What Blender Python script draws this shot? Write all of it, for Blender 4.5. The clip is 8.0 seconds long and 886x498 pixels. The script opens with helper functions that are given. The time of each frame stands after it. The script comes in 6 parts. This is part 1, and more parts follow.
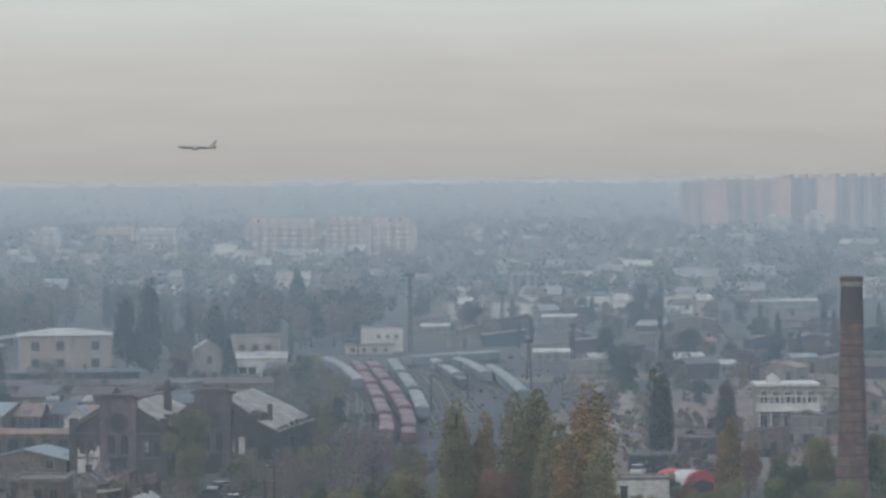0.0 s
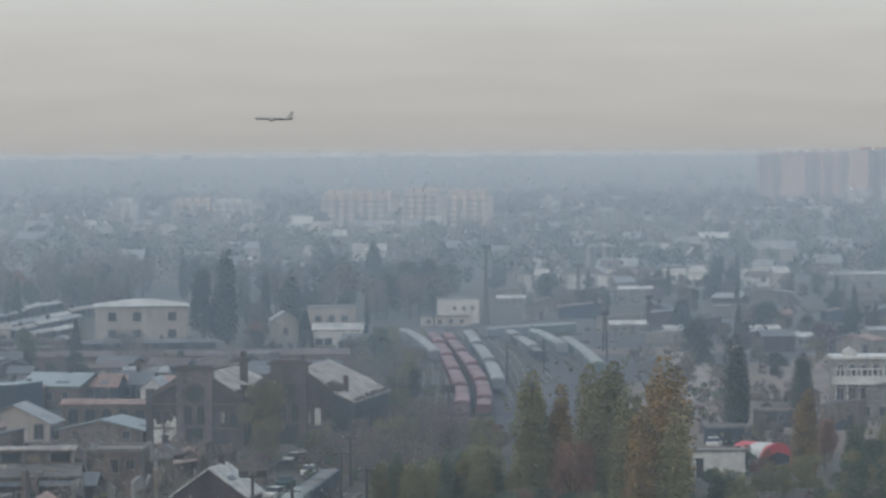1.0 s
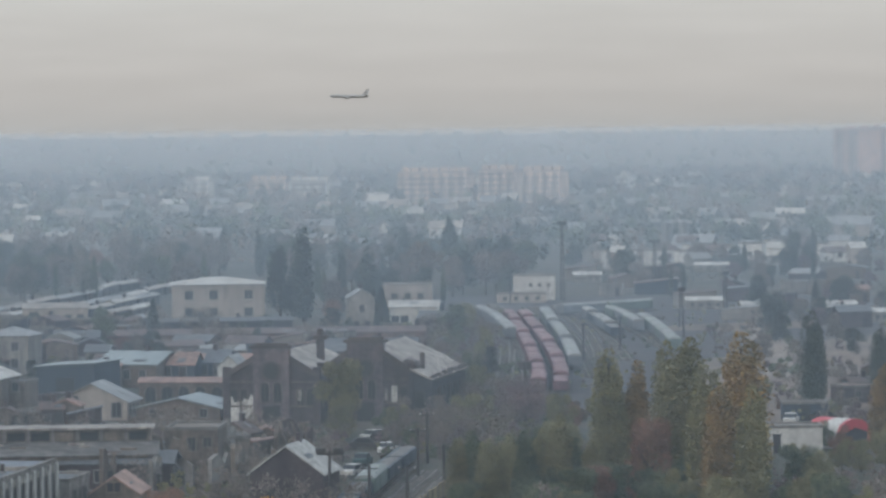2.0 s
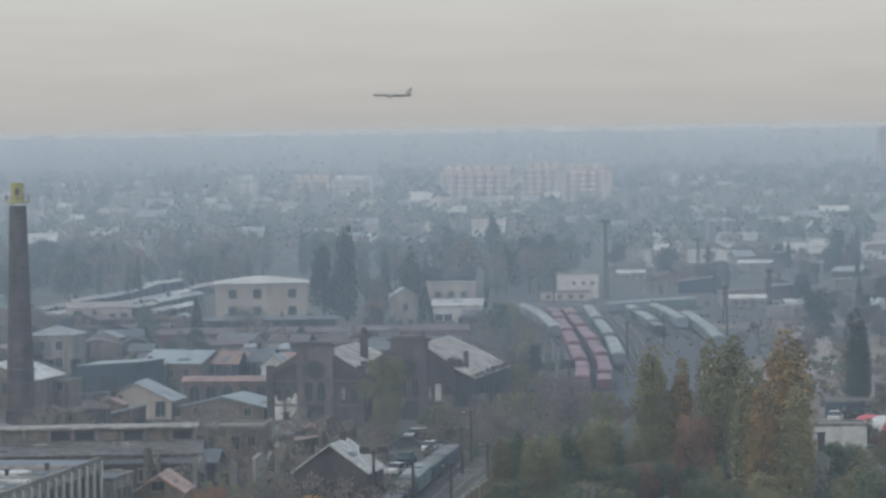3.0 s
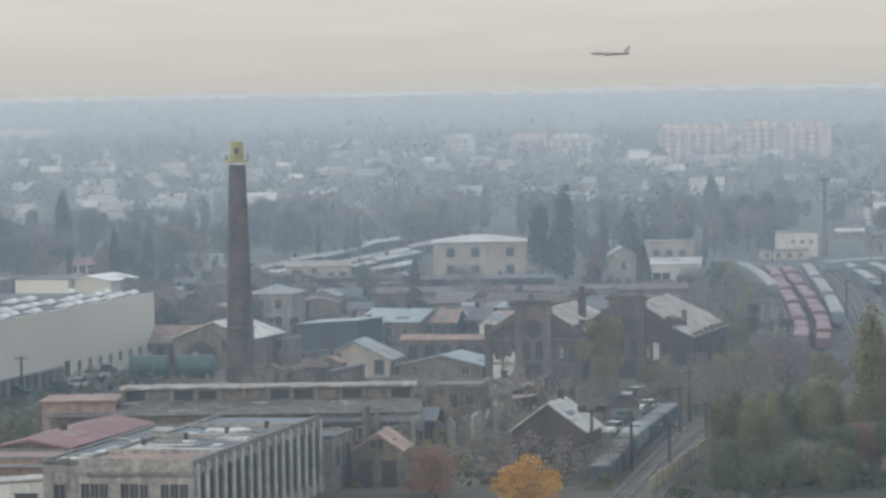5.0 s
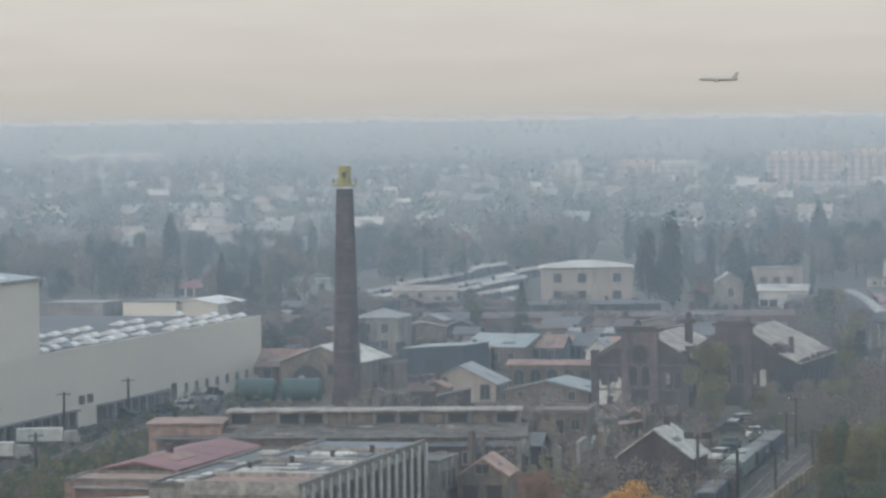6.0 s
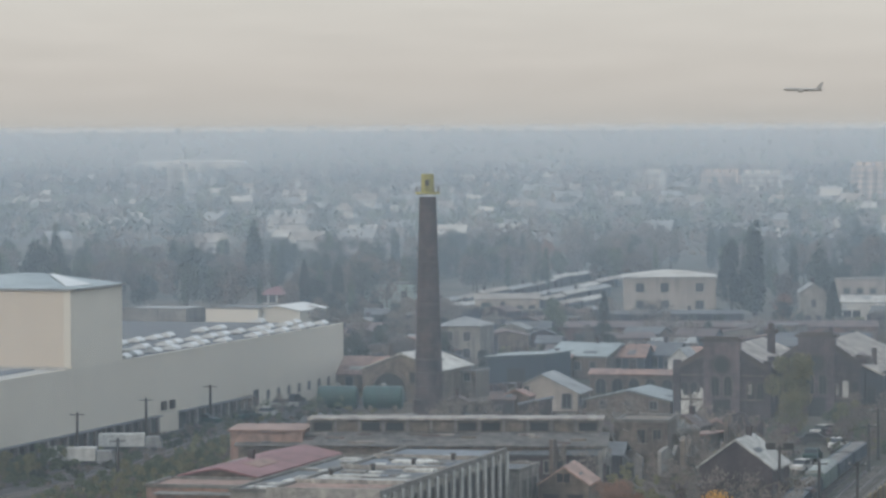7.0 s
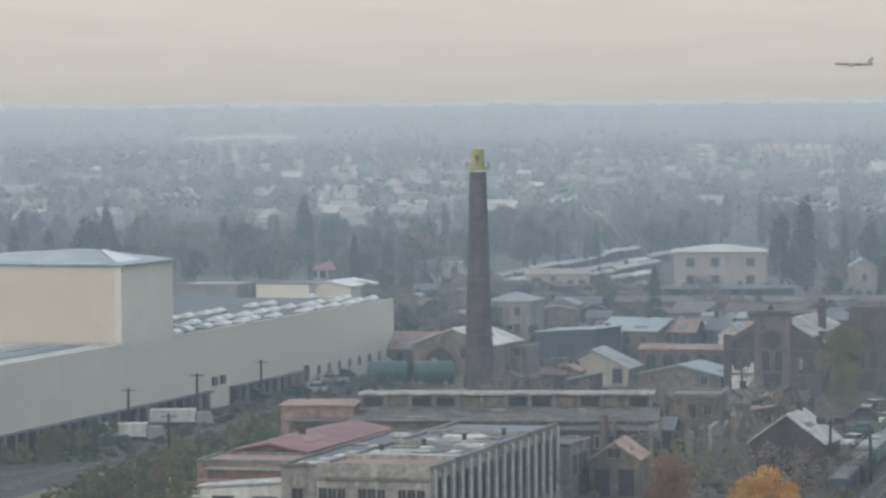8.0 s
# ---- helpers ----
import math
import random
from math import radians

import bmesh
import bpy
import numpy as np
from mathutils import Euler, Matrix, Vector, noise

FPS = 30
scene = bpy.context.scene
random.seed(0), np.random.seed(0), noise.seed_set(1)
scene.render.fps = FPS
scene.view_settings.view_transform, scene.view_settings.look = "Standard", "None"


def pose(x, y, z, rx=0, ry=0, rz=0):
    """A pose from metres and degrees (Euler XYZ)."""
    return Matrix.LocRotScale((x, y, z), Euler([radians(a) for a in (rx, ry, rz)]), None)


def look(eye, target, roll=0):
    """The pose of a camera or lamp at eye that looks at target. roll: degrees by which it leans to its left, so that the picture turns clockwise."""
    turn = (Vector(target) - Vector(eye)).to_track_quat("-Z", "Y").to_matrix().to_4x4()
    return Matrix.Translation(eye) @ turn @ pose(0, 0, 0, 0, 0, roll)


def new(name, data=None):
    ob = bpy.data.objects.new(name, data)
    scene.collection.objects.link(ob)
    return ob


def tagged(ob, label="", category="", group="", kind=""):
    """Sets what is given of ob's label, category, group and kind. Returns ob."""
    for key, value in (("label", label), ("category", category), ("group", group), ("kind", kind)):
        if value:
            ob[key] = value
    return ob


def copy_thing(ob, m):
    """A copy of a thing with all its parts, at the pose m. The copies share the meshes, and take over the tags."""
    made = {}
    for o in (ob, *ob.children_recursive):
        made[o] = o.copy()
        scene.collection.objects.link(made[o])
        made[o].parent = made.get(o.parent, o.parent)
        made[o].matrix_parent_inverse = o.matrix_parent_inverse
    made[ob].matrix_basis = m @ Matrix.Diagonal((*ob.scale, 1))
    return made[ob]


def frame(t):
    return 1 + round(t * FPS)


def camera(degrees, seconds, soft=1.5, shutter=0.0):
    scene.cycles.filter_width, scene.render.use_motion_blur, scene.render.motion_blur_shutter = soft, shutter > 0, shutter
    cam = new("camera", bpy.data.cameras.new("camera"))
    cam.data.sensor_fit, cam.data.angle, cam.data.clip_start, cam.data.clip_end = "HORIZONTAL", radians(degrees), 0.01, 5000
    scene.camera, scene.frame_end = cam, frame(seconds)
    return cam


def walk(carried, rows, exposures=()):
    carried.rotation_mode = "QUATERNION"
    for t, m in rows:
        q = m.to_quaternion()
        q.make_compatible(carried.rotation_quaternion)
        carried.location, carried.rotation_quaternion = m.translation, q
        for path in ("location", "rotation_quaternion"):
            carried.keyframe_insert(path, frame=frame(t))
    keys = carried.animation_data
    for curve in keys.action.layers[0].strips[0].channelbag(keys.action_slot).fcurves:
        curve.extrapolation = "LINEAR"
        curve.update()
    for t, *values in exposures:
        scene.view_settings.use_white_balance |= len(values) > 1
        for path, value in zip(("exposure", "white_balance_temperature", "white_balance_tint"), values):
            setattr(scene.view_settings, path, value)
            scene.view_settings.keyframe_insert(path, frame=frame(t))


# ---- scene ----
# a long lens on a tripod-high balcony, 39 m over the plain; it only turns
LENS, EYE = 13.755, 39.0
cam = camera(LENS, 8.0, soft=2.55)
# seconds, turn to the left, tilt, lean
TURNS = [
    (0.0, -4.128, -1.073, -0.491),
    (0.5, -3.523, -1.353, -0.450),
    (1.0, -2.936, -1.505, -0.375),
    (1.5, -2.388, -1.760, -0.561),
    (2.0, -1.749, -1.853, -0.681),
    (2.2, -1.701, -1.922, -0.661),
    (3.3, -0.694, -1.780, -0.795),
    (3.5, -0.459, -1.662, -0.734),
    (4.0, -0.000, -2.039, -0.995),
    (4.5, 1.373, -2.147, -1.039),
    (5.0, 2.340, -2.459, -0.986),
    (5.2, 2.635, -2.423, -0.985),
    (6.3, 4.358, -1.989, -0.533),
    (6.5, 4.524, -2.117, -0.456),
    (7.0, 5.291, -1.906, -0.322),
    (7.5, 5.619, -2.091, -0.309),
    (8.0, 6.078, -2.287, -0.453),
]
# seconds, stops, white balance
SHADE = [(0.0, -0.04, 6500, 10), (0.5, -0.08, 6500, 10), (1.2, -0.03, 6500, 10), (2.0, 0.04, 6500, 10), (3.5, 0.06, 6500, 10), (4.2, 0.17, 6640, 10), (5.0, 0.31, 6780, 10), (6.5, 0.17, 6780, 10), (7.0, 0.15, 6780, 10), (7.5, 0.13, 6780, 10), (8.0, 0.24, 6780, 10)]
walk(cam, [(t, pose(0, 0, EYE, 90 + tilt, 0, turn) @ pose(0, 0, 0, 0, 0, lean)) for t, turn, tilt, lean in TURNS], SHADE)


# ---- world, sun, haze ----
def nodes_of(tree):
    tree.nodes.clear()

    def add(kind, links=()):
        n = tree.nodes.new(kind)
        for key, value in dict(links).items():
            if isinstance(value, bpy.types.NodeSocket):
                tree.links.new(value, n.inputs[key])
            else:
                n.inputs[key].default_value = value
        return n

    return add


def ramp_node(add, fac, stops, mode="LINEAR"):
    n = add("ShaderNodeValToRGB", {0: fac})
    n.color_ramp.interpolation = mode
    while len(n.color_ramp.elements) < len(stops):
        n.color_ramp.elements.new(0.5)
    for e, (p, c) in zip(n.color_ramp.elements, stops):
        e.position, e.color = p, (*c, 1)
    return n


SUN_EL, SUN_AZ = radians(27), radians(215)  # low autumn sun behind the viewer, well veiled
world = bpy.data.worlds.new("world")
scene.world = world
world.use_nodes = True
add = nodes_of(world.node_tree)
sky = add("ShaderNodeTexSky")
sky.sky_type, sky.sun_disc, sky.sun_elevation, sky.sun_rotation = "NISHITA", False, SUN_EL, SUN_AZ
sky.altitude, sky.air_density, sky.dust_density = 100.0, 1.5, 5.0
sky_low = add("ShaderNodeVectorMath", {0: sky.outputs[0], 1: (0.08, 0.08, 0.08)})
sky_low.operation = "MULTIPLY"
way = add("ShaderNodeTexCoord")
split = add("ShaderNodeSeparateXYZ", {0: way.outputs["Generated"]})
cloud = ramp_node(add, split.outputs[2], [(0.0, (0.47, 0.475, 0.465)), (0.005, (0.505, 0.495, 0.48)), (0.014, (0.55, 0.535, 0.515)), (0.033, (0.60, 0.595, 0.575)),
                                          (0.046, (0.66, 0.69, 0.675)), (0.062, (0.64, 0.75, 0.755)), (0.3, (0.76, 0.87, 0.99)), (1.0, (0.78, 0.95, 1.16))])
# long flat streaks of stratus
wide = add("ShaderNodeMapping", {0: way.outputs["Generated"], "Scale": (22.0, 22.0, 190.0)})
streak = add("ShaderNodeTexNoise", {"Vector": wide.outputs[0], "Scale": 1.0, "Detail": 5.0, "Roughness": 0.55})
streak_amount = add("ShaderNodeMapRange", {0: streak.outputs[0], 1: 0.3, 2: 0.7, 3: 0.965, 4: 1.035})
clouds = add("ShaderNodeVectorMath", {0: cloud.outputs[0], 1: streak_amount.outputs[0]})
clouds.operation = "MULTIPLY"
veiled = add("ShaderNodeMixRGB", {0: 0.9, 1: sky_low.outputs[0], 2: clouds.outputs[0]})
glow = add("ShaderNodeBackground", {0: veiled.outputs[0], 1: 1.0})
add("ShaderNodeOutputWorld", {0: glow.outputs[0]})

lamp = bpy.data.lights.new("sun", "SUN")
lamp.energy, lamp.angle, lamp.color = 0.75, radians(14), (1.0, 0.95, 0.88)
sun = new("sun", lamp)
sun.matrix_world = look((0, 0, 0), (math.sin(SUN_AZ) * -math.cos(SUN_EL), -math.cos(SUN_AZ) * math.cos(SUN_EL), -math.sin(SUN_EL)))


# haze: density and tint; a thin veil over all, and a bluer bank of smoke over yards and woods
HAZE_VEIL, TINT_VEIL = 1 / 3000, (0.75, 0.84, 0.94, 1)
HAZE_BANK, TINT_BANK = 1 / 2900, (0.54, 0.79, 1.0, 1)
HAZE_RIM, TINT_RIM = 1 / 4000, (0.93, 0.92, 0.88, 1)
HAZE_TOP = 39.6
def link_out(add, tree, shader):
    out = add("ShaderNodeOutputMaterial")
    tree.links.new(shader.outputs[0], out.inputs["Surface"])


def surface(name, base, second, patch=0.25, grain=3.0, rough=0.9, bump=0.3, streak=0.35, metal=0.0, ridge=0.0, course=0.0, contrast=1.0):
    """A weathered surface: large patches, fine grain, rain streaks, and ribs or courses where asked for."""
    m = bpy.data.materials.new(name)
    m.use_nodes = True
    tree = m.node_tree
    add = nodes_of(tree)
    co = add("ShaderNodeTexCoord").outputs["Object"]
    info = add("ShaderNodeObjectInfo")
    shift = add("ShaderNodeVectorMath", {0: co, 1: info.outputs["Location"]})
    big = add("ShaderNodeTexNoise", {"Vector": shift.outputs[0], "Scale": patch, "Detail": 6.0, "Roughness": 0.62})
    big_r = add("ShaderNodeMapRange", {0: big.outputs[0], 1: 0.36, 2: 0.66, 3: 0.0, 4: 1.0})
    mix = add("ShaderNodeMixRGB", {0: big_r.outputs[0], 1: (*base, 1), 2: (*second, 1)})
    fine = add("ShaderNodeTexNoise", {"Vector": shift.outputs[0], "Scale": grain, "Detail": 4.0, "Roughness": 0.7})
    fine_r = add("ShaderNodeMapRange", {0: fine.outputs[0], 1: 0.25, 2: 0.75, 3: max(1.0 - 0.32 * contrast, 0.35), 4: 1.0 + 0.26 * contrast})
    tone = add("ShaderNodeVectorMath", {0: mix.outputs[0], 1: fine_r.outputs[0]})
    tone.operation = "MULTIPLY"
    run = add("ShaderNodeMapping", {0: shift.outputs[0], "Scale": (1.1, 1.1, 0.12)})
    runs = add("ShaderNodeTexNoise", {"Vector": run.outputs[0], "Scale": 1.0, "Detail": 4.0})
    runs_r = add("ShaderNodeMapRange", {0: runs.outputs[0], 1: 0.45, 2: 0.75, 3: 1.0, 4: 1.0 - streak})
    own = add("ShaderNodeMapRange", {0: info.outputs["Random"], 1: 0.0, 2: 1.0, 3: 0.88, 4: 1.12})
    both = add("ShaderNodeMath", {0: runs_r.outputs[0], 1: own.outputs[0]})
    both.operation = "MULTIPLY"
    tint = add("ShaderNodeVectorMath", {0: tone.outputs[0], 1: both.outputs[0]})
    tint.operation = "MULTIPLY"
    height = fine.outputs[0]
    colour = tint.outputs[0]
    if ridge:
        wave = add("ShaderNodeTexWave", {"Vector": co, "Scale": ridge, "Distortion": 0.3})
        total = add("ShaderNodeMath", {0: wave.outputs[1], 1: height})
        height = total.outputs[0]
    if course:
        flat = add("ShaderNodeSeparateXYZ", {0: co})
        along = add("ShaderNodeMath", {0: flat.outputs[0], 1: flat.outputs[1]})
        lay = add("ShaderNodeCombineXYZ", {0: along.outputs[0], 1: flat.outputs[2]})
        brick = add("ShaderNodeTexBrick", {"Vector": lay.outputs[0], "Color1": (0.75, 0.75, 0.75, 1), "Color2": (1.25, 1.2, 1.15, 1),
                                           "Mortar": (1.3, 1.3, 1.3, 1), "Scale": 1.0, "Mortar Size": 0.012 * course,
                                           "Brick Width": 0.26 * course, "Row Height": 0.08 * course})
        laid = add("ShaderNodeVectorMath", {0: colour, 1: brick.outputs[0]})
        laid.operation = "MULTIPLY"
        colour = laid.outputs[0]
    relief = add("ShaderNodeBump", {"Strength": bump, "Distance": 0.06, "Height": height})
    gloss = add("ShaderNodeMapRange", {0: big.outputs[0], 1: 0.3, 2: 0.7, 3: max(rough - 0.15, 0.05), 4: min(rough + 0.1, 1.0)})
    bsdf = add("ShaderNodeBsdfPrincipled", {"Base Color": colour, "Roughness": gloss.outputs[0], "Metallic": metal, "Normal": relief.outputs[0]})
    link_out(add, tree, bsdf)
    return m


def foliage(name, dark, mid, light):
    """Leaves in three tones, leaf by leaf and tree by tree."""
    m = bpy.data.materials.new(name)
    m.use_nodes = True
    tree = m.node_tree
    add = nodes_of(tree)
    isle = add("ShaderNodeNewGeometry").outputs["Random Per Island"]
    info = add("ShaderNodeObjectInfo")
    co = add("ShaderNodeTexCoord").outputs["Object"]
    lump = add("ShaderNodeTexNoise", {"Vector": co, "Scale": 8.0, "Detail": 2.0})
    a = add("ShaderNodeMath", {0: isle, 1: 0.5})
    a.operation = "MULTIPLY"
    b = add("ShaderNodeMapRange", {0: lump.outputs[0], 1: 0.3, 2: 0.7, 3: -0.12, 4: 0.68})
    c = add("ShaderNodeMath", {0: a.outputs[0], 1: b.outputs[0]})
    col = ramp_node(add, c.outputs[0], [(0.0, dark), (0.5, mid), (1.0, light)])
    own = add("ShaderNodeMapRange", {0: info.outputs["Random"], 1: 0.0, 2: 1.0, 3: 0.8, 4: 1.2})
    tint = add("ShaderNodeVectorMath", {0: col.outputs[0], 1: own.outputs[0]})
    tint.operation = "MULTIPLY"
    bsdf = add("ShaderNodeBsdfPrincipled", {"Base Color": tint.outputs[0], "Roughness": 0.75})
    link_out(add, tree, bsdf)
    return m


def glazing(name, tone, rough=0.15):
    m = bpy.data.materials.new(name)
    m.use_nodes = True
    add = nodes_of(m.node_tree)
    co = add("ShaderNodeTexCoord").outputs["Object"]
    n = add("ShaderNodeTexNoise", {"Vector": co, "Scale": 1.3, "Detail": 2.0})
    r = add("ShaderNodeMapRange", {0: n.outputs[0], 3: rough * 0.6, 4: rough * 1.8})
    bsdf = add("ShaderNodeBsdfPrincipled", {"Base Color": (*tone, 1), "Roughness": r.outputs[0], "Specular IOR Level": 0.3})
    link_out(add, m.node_tree, bsdf)
    return m


BRICK = surface("old_brick", (0.046, 0.036, 0.04), (0.088, 0.073, 0.076), 0.22, 2.5, 0.95, 0.5, 0.45, course=2.0, contrast=1.7)
BRICK_BAY = surface("weathered_bay_brick", (0.078, 0.062, 0.068), (0.14, 0.115, 0.12), 0.22, 2.5, 0.95, 0.5, 0.45, course=2.0, contrast=1.7)
BRICK_RED = surface("red_brick", (0.19, 0.115, 0.09), (0.095, 0.066, 0.06), 0.55, 2.5, 0.95, 0.5, 0.3, course=2.0)
BRICK_SOOT = surface("sooty_brick", (0.06, 0.052, 0.05), (0.11, 0.085, 0.075), 0.4, 2.5, 0.95, 0.5, 0.2)
BRICK_DARK = surface("brown_chimney_brick", (0.085, 0.062, 0.06), (0.042, 0.036, 0.04), 0.5, 2.5, 0.95, 0.5, 0.3, course=2.0, contrast=1.7)
BRICK_PALE = surface("pale_rubble_brick", (0.157, 0.127, 0.104), (0.101, 0.084, 0.072), 0.3, 1.6, 0.95, 0.6, 0.45, course=2.5, contrast=1.7)
STONE = surface("rubble_stone", (0.181, 0.151, 0.12), (0.114, 0.094, 0.081), 0.4, 1.3, 0.95, 0.8, 0.4, contrast=1.7)
PLASTER = surface("cream_plaster", (0.40, 0.355, 0.31), (0.30, 0.27, 0.24), 0.2, 2.0, 0.9, 0.2, 0.35)
PLASTER_GREY = surface("grey_plaster", (0.268, 0.255, 0.228), (0.181, 0.171, 0.161), 0.3, 2.0, 0.9, 0.3, 0.5, contrast=1.7)
PLASTER_WORN = surface("worn_beige_plaster", (0.36, 0.335, 0.30), (0.225, 0.207, 0.19), 0.35, 2.0, 0.9, 0.3, 0.5, contrast=1.7)
WHITEWASH = surface("white_paint", (0.574, 0.566, 0.533), (0.459, 0.451, 0.426), 0.3, 2.0, 0.85, 0.15, 0.3)
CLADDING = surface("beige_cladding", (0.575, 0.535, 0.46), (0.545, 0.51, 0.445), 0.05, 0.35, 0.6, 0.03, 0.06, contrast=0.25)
# the hall's cladding again, with the sun's warm tone put into the colour
CLADDING_SUNLIT = surface("sunlit_sand_cladding", (0.455, 0.395, 0.325), (0.43, 0.375, 0.315), 0.05, 0.35, 0.6, 0.03, 0.05, contrast=0.2)
CONCRETE = surface("worn_concrete", (0.221, 0.208, 0.187), (0.148, 0.141, 0.131), 0.35, 2.0, 0.92, 0.4, 0.5, contrast=1.7)
ROOF_GREY = surface("grey_sheet_roof", (0.281, 0.289, 0.289), (0.187, 0.195, 0.199), 0.25, 1.5, 0.7, 0.3, 0.2, ridge=1.6, contrast=1.7)
ROOF_BLUE = surface("blue_grey_sheet_roof", (0.312, 0.359, 0.367), (0.234, 0.273, 0.289), 0.2, 1.5, 0.65, 0.3, 0.2, ridge=1.6)
ROOF_PALE = surface("pale_patched_roof", (0.508, 0.5, 0.467), (0.344, 0.328, 0.303), 0.3, 1.5, 0.85, 0.3, 0.3, contrast=1.7)
ROOF_CREAM = surface("old_fibre_cement", (0.40, 0.365, 0.325), (0.20, 0.178, 0.16), 0.45, 1.2, 0.95, 0.6, 0.4, contrast=1.7)
ROOF_TAR = surface("tar_paper", (0.085, 0.095, 0.105), (0.14, 0.145, 0.15), 0.2, 1.2, 0.85, 0.3, 0.1, contrast=1.7)
ROOF_FELT = surface("blue_grey_felt", (0.17, 0.19, 0.21), (0.13, 0.145, 0.165), 0.15, 1.2, 0.8, 0.2, 0.1)
ROOF_RED = surface("oxide_red_roof", (0.24, 0.1, 0.105), (0.17, 0.09, 0.09), 0.2, 1.5, 0.7, 0.2, 0.2, ridge=1.2)
ROOF_RUST = surface("faded_orange_roof", (0.34, 0.21, 0.165), (0.22, 0.155, 0.13), 0.3, 1.4, 0.8, 0.3, 0.3, contrast=1.7)
ROOF_LICHEN = surface("lichen_stained_slates", (0.165, 0.15, 0.135), (0.085, 0.08, 0.078), 0.5, 1.1, 0.95, 0.5, 0.3, contrast=2.0)
ROOF_BROWN = surface("brown_tile_roof", (0.15, 0.105, 0.092), (0.095, 0.078, 0.074), 0.3, 1.5, 0.9, 0.4, 0.3, contrast=1.7)
WAGON_DUST = surface("dusty_pink_lid", (0.26, 0.15, 0.155), (0.19, 0.12, 0.125), 0.25, 2.0, 0.8, 0.2, 0.3)
SOOT_WALL = surface("blue_black_sooty_brick", (0.03, 0.034, 0.042), (0.055, 0.056, 0.062), 0.3, 2.5, 0.95, 0.5, 0.4, course=2.0, contrast=1.7)
NAVY = surface("navy_boards", (0.022, 0.038, 0.06), (0.035, 0.048, 0.065), 0.3, 2.0, 0.7, 0.2, 0.3)
TEAL = surface("green_tank_paint", (0.014, 0.07, 0.06), (0.022, 0.055, 0.05), 0.3, 2.0, 0.5, 0.2, 0.3)
WAGON_RED = surface("wagon_red_oxide", (0.155, 0.066, 0.074), (0.105, 0.058, 0.064), 0.25, 2.0, 0.7, 0.2, 0.35)
WAGON_GREY = surface("wagon_grey", (0.295, 0.312, 0.295), (0.197, 0.221, 0.205), 0.25, 2.0, 0.7, 0.2, 0.35)
WAGON_GREEN = surface("wagon_green", (0.09, 0.14, 0.12), (0.13, 0.16, 0.15), 0.25, 2.0, 0.7, 0.2, 0.35)
WAGON_PALE = surface("wagon_pale", (0.27, 0.275, 0.27), (0.18, 0.185, 0.185), 0.25, 2.0, 0.6, 0.2, 0.35)
STEEL = surface("dark_steel", (0.05, 0.052, 0.055), (0.09, 0.075, 0.065), 0.6, 3.0, 0.6, 0.2, 0.2, metal=0.4)
YELLOW = surface("yellow_enamel", (0.42, 0.37, 0.09), (0.3, 0.27, 0.09), 0.5, 3.0, 0.5, 0.1, 0.25)
RED_PAINT = surface("red_canvas", (0.50, 0.05, 0.07), (0.42, 0.06, 0.07), 0.4, 2.0, 0.6, 0.1, 0.1)
KERB_YELLOW = surface("ochre_wall", (0.36, 0.28, 0.15), (0.27, 0.22, 0.14), 0.4, 2.0, 0.9, 0.2, 0.3)
DARK_HOLE = surface("dim_interior", (0.03, 0.03, 0.032), (0.045, 0.043, 0.042), 0.5, 2.0, 0.9, 0.1, 0.1)
BARK = surface("bark", (0.10, 0.08, 0.06), (0.06, 0.05, 0.042), 1.0, 6.0, 0.95, 0.6, 0.2)
GRAVEL = surface("track_ballast", (0.058, 0.051, 0.05), (0.028, 0.028, 0.028), 0.22, 0.9, 0.95, 0.8, 0.0, contrast=2.0)
EARTH = surface("bare_earth", (0.135, 0.1, 0.072), (0.05, 0.047, 0.035), 0.16, 0.7, 0.95, 0.8, 0.0, contrast=2.0)
FIELD = surface("dry_field", (0.19, 0.135, 0.10), (0.10, 0.08, 0.06), 0.06, 0.5, 0.95, 0.8, 0.0, contrast=1.6)
GRASS = surface("rank_grass", (0.14, 0.145, 0.07), (0.115, 0.09, 0.05), 0.14, 1.2, 0.95, 0.8, 0.0, contrast=1.6)
SAND = surface("pale_sand", (0.28, 0.225, 0.18), (0.17, 0.135, 0.11), 0.12, 0.6, 0.95, 0.6, 0.0, contrast=1.5)
TRACK_STEEL = surface("rail_steel", (0.154, 0.14, 0.133), (0.105, 0.091, 0.084), 0.5, 3.0, 0.45, 0.1, 0.0, metal=0.6)
PANE = glazing("dim_pane", (0.02, 0.023, 0.026), 0.4)
PANE_BLUE = glazing("sky_pane", (0.12, 0.15, 0.17), 0.2)
SKYLIGHT = glazing("milky_skylight", (0.55, 0.56, 0.56), 0.35)
# grey lightened in the base colour for haze the layers leave off the jet
JET_GREY = surface("hazed_aircraft_paint", (0.44, 0.42, 0.40), (0.39, 0.37, 0.355), 0.05, 1.0, 0.5, 0.02, 0.05)

LEAF_GREEN = foliage("green_leaves", (0.042, 0.058, 0.04), (0.092, 0.115, 0.066), (0.175, 0.19, 0.105))
LEAF_OLIVE = foliage("olive_leaves", (0.115, 0.115, 0.058), (0.19, 0.178, 0.088), (0.27, 0.24, 0.118))
LEAF_GOLD = foliage("golden_leaves", (0.105, 0.105, 0.052), (0.27, 0.19, 0.085), (0.46, 0.30, 0.12))
LEAF_ORANGE = foliage("bright_orange_leaves", (0.24, 0.13, 0.03), (0.48, 0.25, 0.045), (0.60, 0.33, 0.06))
LEAF_RUST = foliage("rusty_leaves", (0.11, 0.07, 0.05), (0.21, 0.12, 0.08), (0.29, 0.17, 0.115))
